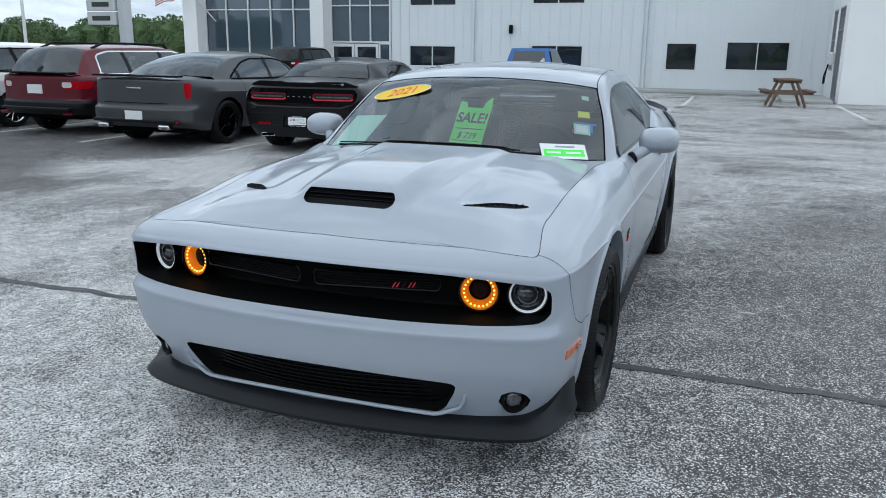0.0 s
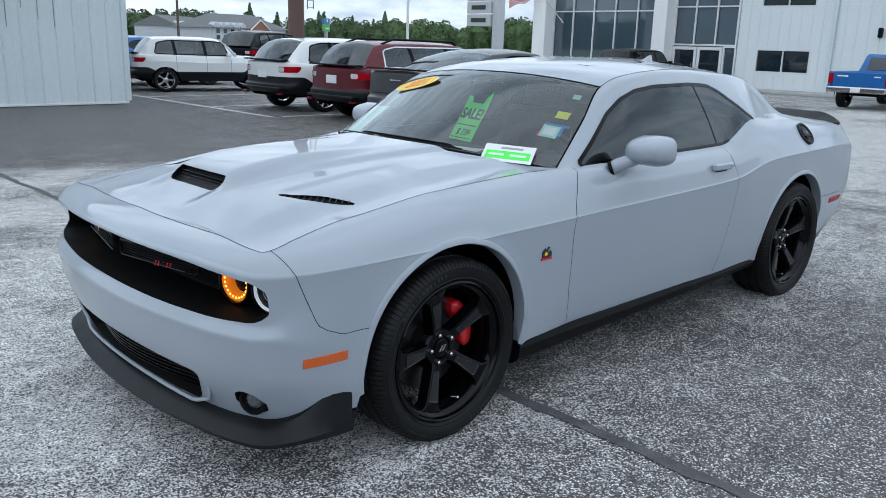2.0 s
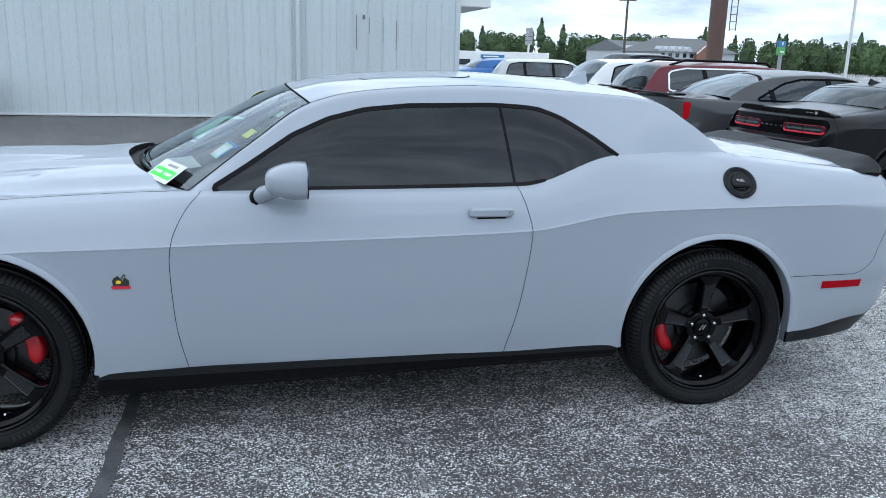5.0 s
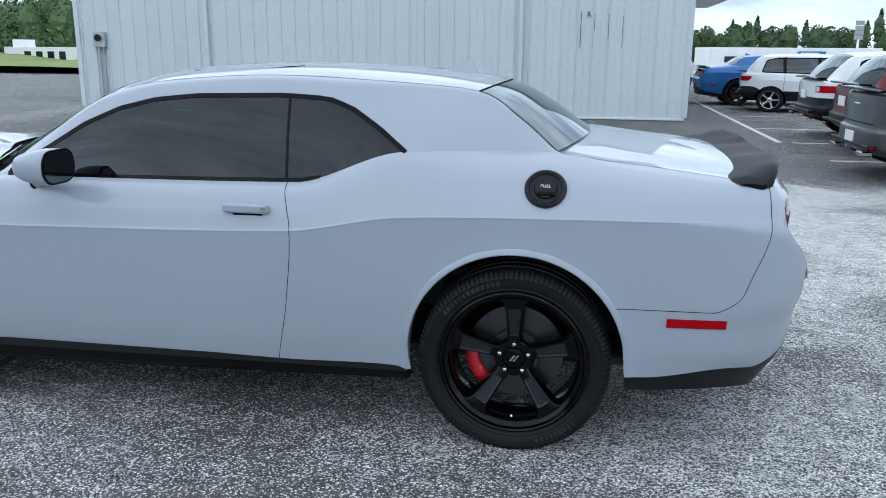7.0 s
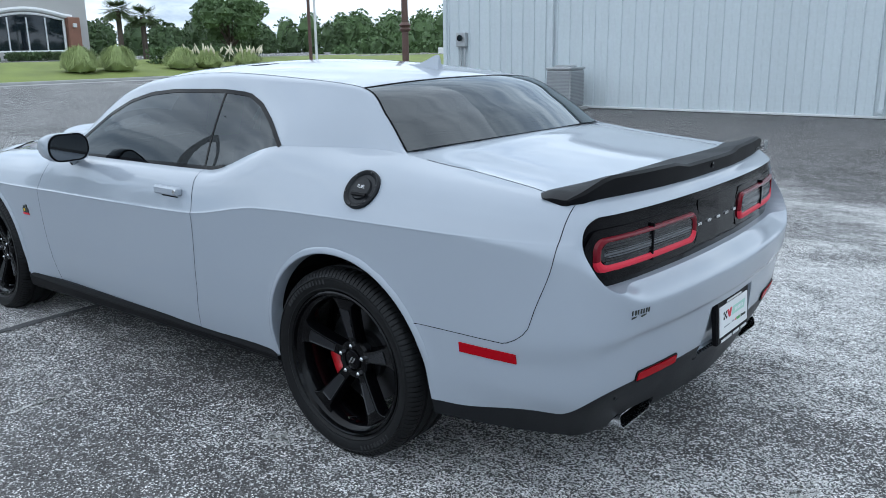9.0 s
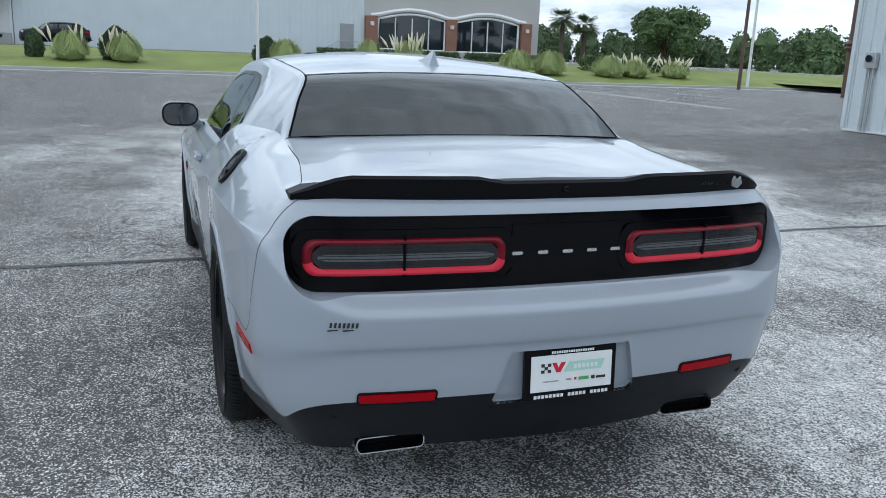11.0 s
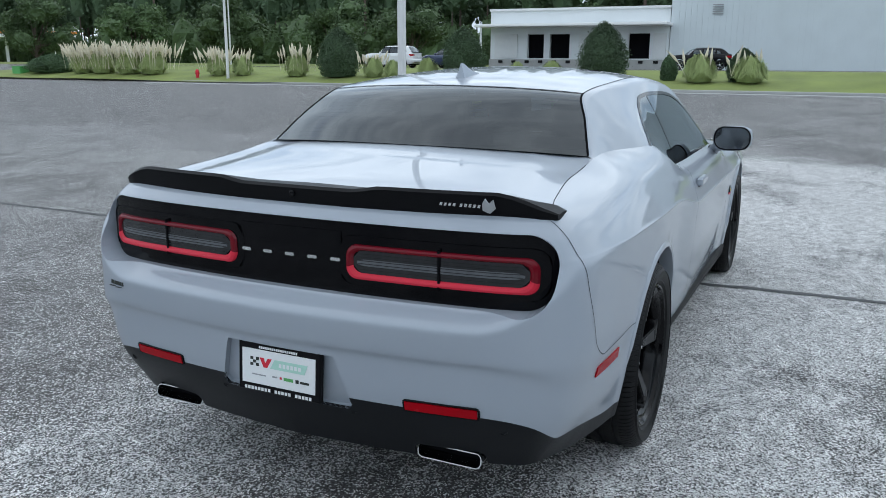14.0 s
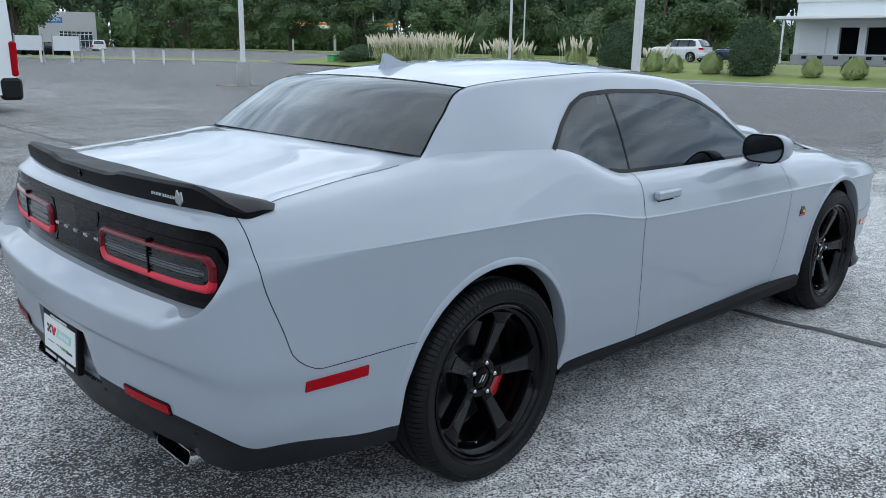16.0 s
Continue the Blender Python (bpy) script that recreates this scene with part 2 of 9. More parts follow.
SHADOW_GAP = material("gap_and_shade_black", (0.004, 0.004, 0.005), 0.8, spec=0.05)
RUBBER = material("tyre_rubber", (0.0065, 0.0067, 0.0073), 0.52, vary=0.25, scale=9, fine=120, bump=0.12, spec=0.22)
RUBBER_MARK = material("sidewall_mark_rubber", (0.022, 0.022, 0.023), 0.6, vary=0.2, spec=0.3)
CHROME = material("chrome", (0.62, 0.63, 0.64), 0.12, metal=1.0, vary=0.04)
STEEL = material("brake_steel", (0.09, 0.09, 0.095), 0.38, metal=1.0, vary=0.15, scale=20)
CALIPER_RED = material("caliper_red", (0.55, 0.012, 0.02), 0.28, vary=0.05, coat=0.5)
LAMP_RED = material("red_lamp_lens", (0.34, 0.002, 0.008), 0.25, vary=0.05, coat=0.0, fine=300, spec=0.1)
LAMP_RED_DARK = material("dark_red_lamp_lens", (0.14, 0.003, 0.010), 0.2, vary=0.05, coat=0.15, spec=0.2)
LAMP_RING_RED = glow("red_ring_lens", (0.56, 0.010, 0.034), 0.03)
LAMP_SMOKE = material("smoked_lens", (0.018, 0.019, 0.021), 0.15, vary=0.3, scale=30, coat=0.3, spec=0.3)
LAMP_AMBER = material("amber_marker_lens", (0.62, 0.11, 0.012), 0.2, vary=0.05, coat=1.0)
AMBER_LIGHT = glow("amber_lamp", (0.85, 0.22, 0.008), 0.14)
AMBER_CELL = glow("amber_cell", (1.0, 0.52, 0.06), 1.5)
WHITE_RING = glow("white_halo_lamp", (0.78, 0.82, 0.85), 0.18)
LENS_GREY = material("projector_lens", (0.06, 0.064, 0.07), 0.06, vary=0.6, scale=40, coat=1.0)
CLEAR_LAMP = material("clear_lamp_lens", (0.55, 0.57, 0.58), 0.12, vary=0.1, coat=1.0)
REVERSE_LENS = material("reversing_lens", (0.105, 0.11, 0.12), 0.2, vary=0.25, scale=25, coat=0.3, spec=0.3)
SCREEN_GLASS = clear_glass("windscreen_glass", (0.86, 0.94, 0.92), 1.9)
TINT_GLASS = clear_glass("tinted_glass", (0.035, 0.04, 0.046), 1.5)
REAR_GLASS = clear_glass("tinted_rear_glass", (0.036, 0.046, 0.056), 1.78)
PALE_GLASS = clear_glass("car_glass", (0.22, 0.26, 0.27), 1.75)
INTERIOR = material("black_interior", (0.024, 0.029, 0.034), 0.65, vary=0.15, bump=0.1)
MIRROR_GLASS = material("mirror_glass", (0.13, 0.14, 0.15), 0.03, metal=1.0, vary=0.01)
ASPHALT = asphalt()
LINE_WHITE = material("worn_white_line", (0.62, 0.62, 0.60), 0.75, vary=0.35, scale=5, fine=60)
CRACK_FILL = material("crack_filler", (0.082, 0.083, 0.086), 0.8, vary=0.7, scale=9, fine=170, bump=0.5)
PATCH_PALE = material("bleached_chip", (0.66, 0.65, 0.63), 0.85, vary=0.3)
METAL_WALL = material("pale_blue_grey_sheet_metal", (0.57, 0.62, 0.64), 0.5, vary=0.06, scale=0.8, fine=14, randomize=0.03, rough_vary=0.1)
DEALER_WALL = material("grey_sheet_metal", (0.68, 0.71, 0.72), 0.5, vary=0.05, scale=0.6, fine=12)
STUCCO_WHITE = material("white_stucco", (0.80, 0.80, 0.79), 0.8, vary=0.06, scale=0.7, fine=60, bump=0.2)
STUCCO_GREY = material("grey_stucco", (0.45, 0.44, 0.425), 0.85, vary=0.05, scale=0.7, fine=60, bump=0.2)
BRICK = material("red_brick", (0.26, 0.13, 0.09), 0.85, vary=0.2, scale=2, fine=25, bump=0.3)
FRAME_WHITE = material("white_window_frame", (0.66, 0.67, 0.67), 0.45, vary=0.05)
FRAME_GREY = material("aluminium_frame", (0.35, 0.36, 0.37), 0.4, metal=0.6, vary=0.06)
DARK_GLASS = material("dark_window_glass", (0.014, 0.02, 0.026), 0.03, vary=0.3, scale=0.5, spec=0.7, rough_vary=0.02)
BLUE_GLASS = material("blue_curtain_glass", (0.05, 0.075, 0.10), 0.03, vary=0.25, scale=0.4, coat=1.0, spec=0.9, rough_vary=0.02)
CONCRETE = material("concrete", (0.38, 0.38, 0.365), 0.85, vary=0.14, scale=1.6, fine=40, bump=0.2)
GALVANISED = material("galvanised_steel", (0.46, 0.47, 0.48), 0.45, metal=0.7, vary=0.08)
POLE_WHITE = material("white_pole_paint", (0.66, 0.66, 0.65), 0.5, vary=0.06)
POLE_BROWN = material("brown_pole_paint", (0.10, 0.055, 0.042), 0.6, vary=0.12)
WOOD = material("weathered_wood", (0.15, 0.10, 0.07), 0.8, vary=0.3, scale=3, fine=40, bump=0.3)
GRASS = material("mown_grass", (0.185, 0.225, 0.055), 0.9, vary=0.35, scale=0.5, fine=30, bump=0.6)
LEAF = material("leaf_green", (0.072, 0.118, 0.042), 0.7, vary=0.45, scale=0.9, fine=12, randomize=0.25)
PINE_LEAF = material("pine_green", (0.064, 0.108, 0.050), 0.75, vary=0.45, scale=0.5, fine=8, randomize=0.25)
PAMPAS_LEAF = material("pampas_leaf", (0.32, 0.385, 0.15), 0.8, vary=0.35, scale=2, fine=30)
PLUME = material("pampas_plume", (0.66, 0.60, 0.46), 0.9, vary=0.2)
PALM_LEAF = material("palm_leaf", (0.09, 0.13, 0.045), 0.7, vary=0.3)
BARK = material("bark", (0.09, 0.07, 0.055), 0.9, vary=0.3, bump=0.4)
MULCH = material("pale_gravel", (0.36, 0.31, 0.25), 0.9, vary=0.4, fine=60, bump=0.5)
STICKER_GREEN = material("bright_green_card", (0.10, 0.86, 0.08), 0.5, vary=0.04)
STICKER_WHITE = material("white_card", (0.75, 0.76, 0.76), 0.5, vary=0.04)
STICKER_TEAL = material("pale_green_card", (0.42, 0.66, 0.56), 0.5, vary=0.06)
STICKER_YELLOW = material("yellow_card", (0.72, 0.72, 0.05), 0.5, vary=0.04)
STICKER_GOLD = material("orange_yellow_card", (0.85, 0.56, 0.02), 0.5, vary=0.04)
STICKER_BLUE = material("blue_card", (0.05, 0.2, 0.5), 0.5, vary=0.04)
INK = material("dark_ink", (0.02, 0.025, 0.02), 0.6)
INK_RED = material("red_ink", (0.60, 0.012, 0.035), 0.5)
FLAG_RED = material("flag_red", (0.42, 0.03, 0.04), 0.8)
SIGN_PALE = material("sign_pale_grey", (0.44, 0.45, 0.46), 0.5)
SIGN_GREY = material("sign_grey", (0.30, 0.31, 0.32), 0.5)
SIGN_BLUE = material("sign_blue", (0.03, 0.18, 0.36), 0.5)
SIGN_GREEN = material("sign_green", (0.10, 0.36, 0.10), 0.5)
ORANGE = material("orange_canopy", (0.75, 0.25, 0.03), 0.5)
ROOF_GREY = material("grey_shingle", (0.16, 0.165, 0.17), 0.9, vary=0.2, fine=20)
HOTEL_WALL = material("hotel_siding", (0.46, 0.48, 0.50), 0.8, vary=0.08)


# ---- geometry ----
class Geo:
    """Vertices and faces of one mesh, gathered from simple shaped solids."""

    def __init__(self):
        self.v, self.f = [], []

    def add(self, verts, faces, m=None):
        k = len(self.v)
        self.v += [tuple(m @ Vector(p)) for p in verts] if m else [tuple(p) for p in verts]
        self.f += [tuple(i + k for i in f) for f in faces]
        return self

    def box(self, c, s, bevel=0.0, m=None):
        """A box of size s centred at c, its edges chamfered by bevel."""
        h = [x / 2 for x in s]
        b = min(bevel, *(x * 0.49 for x in h)) if bevel else 0.0
        if not b:
            vs = [(c[0] + h[0] * x, c[1] + h[1] * y, c[2] + h[2] * z) for x in (-1, 1) for y in (-1, 1) for z in (-1, 1)]
            return self.add(vs, [(0, 1, 3, 2), (4, 6, 7, 5), (0, 4, 5, 1), (2, 3, 7, 6), (0, 2, 6, 4), (1, 5, 7, 3)], m)
        vs, at = [], {}
        for x in (-1, 1):
            for y in (-1, 1):
                for z in (-1, 1):
                    for a in range(3):
                        p = [h[i] * (x, y, z)[i] - (b * (x, y, z)[i] if i != a else 0) for i in range(3)]
                        at[x, y, z, a] = len(vs)
                        vs.append(tuple(p[i] + c[i] for i in range(3)))
        fs = []
        for a in range(3):
            o = [i for i in range(3) if i != a]
            for s1 in (-1, 1):
                ring = []
                for p, q in ((-1, -1), (1, -1), (1, 1), (-1, 1)):
                    k = [0, 0, 0]
                    k[a], k[o[0]], k[o[1]] = s1, p, q
                    ring.append(at[(*k, a)])
                fs.append(tuple(ring) if (s1 > 0) == (a != 1) else tuple(ring[::-1]))
            for p in (-1, 1):
                for q in (-1, 1):
                    k0, k1 = [0, 0, 0], [0, 0, 0]
                    k0[a], k1[a] = -1, 1
                    for k in (k0, k1):
                        k[o[0]], k[o[1]] = p, q
                    ring = (at[(*k0, o[0])], at[(*k1, o[0])], at[(*k1, o[1])], at[(*k0, o[1])])
                    fs.append(ring if (p * q > 0) == (a != 1) else ring[::-1])
        for x in (-1, 1):
            for y in (-1, 1):
                for z in (-1, 1):
                    ring = (at[x, y, z, 0], at[x, y, z, 1], at[x, y, z, 2])
                    fs.append(ring if x * y * z > 0 else ring[::-1])
        return self.add(vs, fs, m)

    def lathe(self, profile, n=32, m=None, closed=False):
        """Turns (radius, height) pairs round z."""
        vs, fs, k = [], [], len(profile)
        for i in range(n):
            a = 2 * math.pi * i / n
            vs += [(r * math.cos(a), r * math.sin(a), z) for r, z in profile]
        for i in range(n):
            j = (i + 1) % n
            for q in range(k if closed else k - 1):
                w = (q + 1) % k
                fs.append((i * k + q, j * k + q, j * k + w, i * k + w))
        return self.add(vs, fs, m)

    def cyl(self, a, b, r, r2=None, n=14, caps=True):
        """A cylinder or cone from a to b."""
        a, b = Vector(a), Vector(b)
        q = (b - a).to_track_quat("Z", "Y").to_matrix().to_4x4()
        h, r2 = (b - a).length, r if r2 is None else r2
        vs = [(r * math.cos(2 * math.pi * i / n), r * math.sin(2 * math.pi * i / n), 0) for i in range(n)]
        vs += [(r2 * math.cos(2 * math.pi * i / n), r2 * math.sin(2 * math.pi * i / n), h) for i in range(n)]
        fs = [(i, (i + 1) % n, n + (i + 1) % n, n + i) for i in range(n)]
        if caps:
            fs += [tuple(range(n))[::-1], tuple(range(n, 2 * n))]
        return self.add(vs, fs, Matrix.Translation(a) @ q)

    def tube(self, path, r, n=8):
        path = [Vector(p) for p in path]
        vs, fs = [], []
        for i, p in enumerate(path):
            d = (path[min(i + 1, len(path) - 1)] - path[max(i - 1, 0)]).normalized()
            q = d.to_track_quat("Z", "Y").to_matrix()
            vs += [p + q @ Vector((r * math.cos(2 * math.pi * k / n), r * math.sin(2 * math.pi * k / n), 0)) for k in range(n)]
        for i in range(len(path) - 1):
            fs += [(i * n + k, i * n + (k + 1) % n, (i + 1) * n + (k + 1) % n, (i + 1) * n + k) for k in range(n)]
        fs += [tuple(range(n))[::-1], tuple(range((len(path) - 1) * n, len(path) * n))]
        return self.add(vs, fs)

    def prism(self, pts, depth, m=None, taper=1.0):
        """A flat outline in x and y, thickened along z."""
        n = len(pts)
        cx, cy = sum(p[0] for p in pts) / n, sum(p[1] for p in pts) / n
        vs = [(x, y, 0) for x, y in pts] + [(cx + (x - cx) * taper, cy + (y - cy) * taper, depth) for x, y in pts]
        fs = [tuple(range(n))[::-1], tuple(range(n, 2 * n))] + [(i, (i + 1) % n, n + (i + 1) % n, n + i) for i in range(n)]
        return self.add(vs, fs, m)

    def quad(self, a, b, c, d):
        return self.add([a, b, c, d], [(0, 1, 2, 3)])


def mesh_object(name, g, mat, parent=None, label="", smooth=False, normals=None):
    """Links gathered geometry as one mesh object, under a thing or a part."""
    me = bpy.data.meshes.new(name)
    me.from_pydata(g.v, [], g.f)
    me.materials.append(mat)
    if smooth:
        me.shade_smooth()
        if normals is None and smooth != "all":
            me.set_sharp_from_angle(angle=radians(35))
    if normals is not None:
        me.shade_smooth()
        me.normals_split_custom_set_from_vertices(normals)
    me.update()
    ob = new(name, me)
    if parent:
        ob.parent = parent
    if label:
        ob["label"] = label
    return ob


def thing(name, label, category, group="", kind="", at=(0, 0, 0), turn=0.0):
    ob = new(name)
    ob.empty_display_size = 0.1
    ob.matrix_basis = pose(*at, 0, 0, turn)
    return tagged(ob, label, category, group, kind)


def rounded(w, h, r, n=5, cx=0.0, cy=0.0):
    """The outline of a rounded rectangle."""
    pts = []
    for sx, sy, a0 in ((1, 1, 0), (-1, 1, 90), (-1, -1, 180), (1, -1, 270)):
        for i in range(n + 1):
            a = radians(a0 + 90 * i / n)
            pts.append((cx + sx * (w / 2 - r) + r * math.cos(a), cy + sy * (h / 2 - r) + r * math.sin(a)))
    return pts


def lettering(name, text, size, mat, m, parent=None, extrude=0.0008, shear=0.0, bold=0.0):
    """Words in the built-in font, as a mesh."""
    cu = bpy.data.curves.new(name, "FONT")
    cu.body, cu.size, cu.extrude, cu.align_x, cu.align_y, cu.shear, cu.offset = text, size, extrude, "CENTER", "CENTER", shear, bold
    ob = new(name, cu)
    dg = bpy.context.evaluated_depsgraph_get()
    me = bpy.data.meshes.new_from_object(ob.evaluated_get(dg))
    bpy.data.objects.remove(ob)
    me.materials.clear()
    me.materials.append(mat)
    ob = new(name, me)
    ob.matrix_basis = m
    if parent:
        ob.parent = parent
    return ob


# ---- curved body shells ----
def smooth_keys(xs, ys):
    """A shape-keeping cubic through keyed values; ys may have several columns."""
    xs, ys = np.asarray(xs, float), np.asarray(ys, float)
    h = np.diff(xs).reshape(-1, *([1] * (ys.ndim - 1)))
    d = np.diff(ys, axis=0) / h
    m = np.zeros_like(ys)
    if len(xs) > 2:
        a, b = d[:-1], d[1:]
        ok = a * b > 0
        m[1:-1] = np.where(ok, 2 * a * b / np.where(ok, a + b, 1), 0)
    m[0], m[-1] = d[0], d[-1]

    def f(x):
        x = np.clip(np.asarray(x, float), xs[0], xs[-1])
        i = np.clip(np.searchsorted(xs, x, side="right") - 1, 0, len(xs) - 2)
        t = ((x - xs[i]) / (xs[i + 1] - xs[i])).reshape(*x.shape, *([1] * (ys.ndim - 1)))
        hh = (xs[i + 1] - xs[i]).reshape(*x.shape, *([1] * (ys.ndim - 1)))
        t2, t3 = t * t, t * t * t
        return (2 * t3 - 3 * t2 + 1) * ys[i] + (t3 - 2 * t2 + t) * hh * m[i] + (-2 * t3 + 3 * t2) * ys[i + 1] + (t3 - t2) * hh * m[i + 1]

    return f


def ease(a, b, x):
    t = np.clip((np.asarray(x, float) - a) / (b - a), 0, 1)
    return t * t * (3 - 2 * t)


class Skin:
    """Half of a symmetric body surface (y >= 0), cut into panels along curves."""

    def __init__(self):
        self.V, self.N = [], []

    def grid(self, P):
        """Adds a grid of points (rows u, columns v); returns its faces."""
        du, dv = np.gradient(P, axis=0), np.gradient(P, axis=1)
        N = np.cross(du, dv)
        L = np.linalg.norm(N, axis=2, keepdims=True)
        bad = L[..., 0] < 1e-9
        N = N / np.where(L < 1e-9, 1, L)
        for j in range(1, P.shape[1]):
            N[:, j][bad[:, j]] = N[:, j - 1][bad[:, j]]
        for i, k in ((0, 1), (-1, -2)):
            N[i][bad[i]] = N[k][bad[i]]
        centre = np.abs(P[..., 1]) < 1e-5
        N[centre, 1] = 0
        L = np.linalg.norm(N, axis=2, keepdims=True)
        N = N / np.where(L < 1e-9, 1, L)
        k = len(self.V)
        self.V += [tuple(p) for p in P.reshape(-1, 3)]
        self.N += [tuple(p) for p in N.reshape(-1, 3)]
        nu, nv = P.shape[:2]
        return [(k + i * nv + j, k + (i + 1) * nv + j, k + (i + 1) * nv + j + 1, k + i * nv + j + 1) for i in range(nu - 1) for j in range(nv - 1)]

    def clip(self, polys, field):
        """Cuts faces along field = 0; returns those with field < 0, those above, and the cut's edges."""
        used = sorted({i for f in polys for i in f})
        vals = dict(zip(used, field(np.array([self.V[i] for i in used])))) if used else {}
        below, above, cut, made = [], [], [], {}

        def mid(a, b):
            key = (min(a, b), max(a, b))
            if key not in made:
                a, b = key
                t = vals[a] / (vals[a] - vals[b])
                self.V.append(tuple(p + (q - p) * t for p, q in zip(self.V[a], self.V[b])))
                n = Vector(self.N[a]).lerp(Vector(self.N[b]), t).normalized()
                self.N.append(tuple(n))
                made[key] = len(self.V) - 1
            return made[key]

        for f in polys:
            s = [vals[i] < 0 for i in f]
            if all(s):
                below.append(f)
            elif not any(s):
                above.append(f)
            else:
                lo, hi, new_ones = [], [], []
                for k, i in enumerate(f):
                    j, sj = f[(k + 1) % len(f)], s[(k + 1) % len(f)]
                    (lo if s[k] else hi).append(i)
                    if s[k] != sj:
                        w = mid(i, j)
                        lo.append(w), hi.append(w), new_ones.append(w)
                if len(lo) > 2:
                    below.append(tuple(lo))
                if len(hi) > 2:
                    above.append(tuple(hi))
                if len(new_ones) == 2:
                    cut.append(tuple(new_ones))
        return below, above, cut

    def geo(self, polys, side=0, push=0.0):
        """Geometry and normals of faces: side 1 the given half, -1 its mirror, 0 both."""
        g, normals = Geo(), []
        used = sorted({i for f in polys for i in f})
        at = {i: k for k, i in enumerate(used)}
        for sgn in ((1, -1) if side == 0 else (side,)):
            vs = []
            for i in used:
                (x, y, z), (a, b, c) = self.V[i], self.N[i]
                vs.append((x + a * push, (y + b * push) * sgn, z + c * push))
                normals.append((a, b * sgn, c))
            g.add(vs, [tuple(at[i] for i in (f if sgn > 0 else f[::-1])) for f in polys])
        return g, normals

    def panel(self, name, polys, mat, parent, side=0, label="", push=0.0):
        g, normals = self.geo(polys, side, push)
        return mesh_object(name, g, mat, parent, label, normals=normals)

    def rim_edges(self, polys):
        """Edges used by one face only."""
        count = {}
        for f in polys:
            for k, i in enumerate(f):
                j = f[(k + 1) % len(f)]
                key = (min(i, j), max(i, j))
                count[key] = count.get(key, 0) + 1
        return [e for e, c in count.items() if c == 1]

    def sunk(self, name, polys, mat, parent, depth, side=0, label="", along=None):
        """A recess: the faces pushed in by depth (or along a way), with its side walls."""
        g = Geo()
        used = sorted({i for f in polys for i in f})
        for sgn in ((1, -1) if side == 0 else (side,)):
            def low(i):
                v, n = self.V[i], along or tuple(-c for c in self.N[i])
                return (v[0] + n[0] * depth, (v[1] + n[1] * depth) * sgn, v[2] + n[2] * depth)
            at = {i: k for k, i in enumerate(used)}
            g.add([low(i) for i in used], [tuple(at[i] for i in f) for f in polys])
            for a, b in self.rim_edges(polys):
                if abs(self.V[a][1]) < 1e-5 and abs(self.V[b][1]) < 1e-5:
                    continue
                va, vb = (self.V[a][0], self.V[a][1] * sgn, self.V[a][2]), (self.V[b][0], self.V[b][1] * sgn, self.V[b][2])
                g.quad(va, vb, low(b), low(a))
        return mesh_object(name, g, mat, parent, label)

    def sunk_to(self, name, polys, mat, wall_mat, parent, fx, label=""):
        """A recess whose floor follows x = fx(y); floor and side walls are two parts."""
        g, gw = Geo(), Geo()
        used = sorted({i for f in polys for i in f})
        at = {i: k for k, i in enumerate(used)}
        for sgn in (1, -1):
            low = {i: (fx(self.V[i][1]), self.V[i][1] * sgn * .992, self.V[i][2]) for i in used}
            g.add([low[i] for i in used], [tuple(at[i] for i in f) for f in polys])
            for a, b in self.rim_edges(polys):
                if abs(self.V[a][1]) < 1e-5 and abs(self.V[b][1]) < 1e-5:
                    continue
                va, vb = (self.V[a][0], self.V[a][1] * sgn, self.V[a][2]), (self.V[b][0], self.V[b][1] * sgn, self.V[b][2])
                gw.quad(va, vb, low[b], low[a])
        ob = mesh_object(name, g, mat, parent, label, smooth="all")
        mesh_object(name + "_ledge", gw, wall_mat, ob, smooth=True)
        return ob

    def ribbon(self, edges, width, lift=0.0008, sides=(1, -1), g=None):
        """Narrow strips that lie on the surface along edges."""
        g = g or Geo()
        for a, b in edges:
            pa, pb, na, nb = Vector(self.V[a]), Vector(self.V[b]), Vector(self.N[a]), Vector(self.N[b])
            d = pb - pa
            if d.length < 1e-7:
                continue
            d.normalize()
            wa, wb = na.cross(d).normalized() * width / 2, nb.cross(d).normalized() * width / 2
            e = d * width * 0.25
            q = [pa - e + wa + na * lift, pa - e - wa + na * lift, pb + e - wb + nb * lift, pb + e + wb + nb * lift]
            for s in sides:
                g.add([(p.x, p.y * s, p.z) for p in q], [(0, 1, 2, 3)])
        return g

    def flange(self, edges, way, sides=(1, -1), g=None):
        """A lip turned inwards from an edge."""
        g = g or Geo()
        for a, b in edges:
            pa, pb, w = Vector(self.V[a]), Vector(self.V[b]), Vector(way)
            for s in sides:
                g.add([(p.x, p.y * s, p.z) for p in (pa, pb, pb + w, pa + w)], [(0, 1, 2, 3)])
        return g


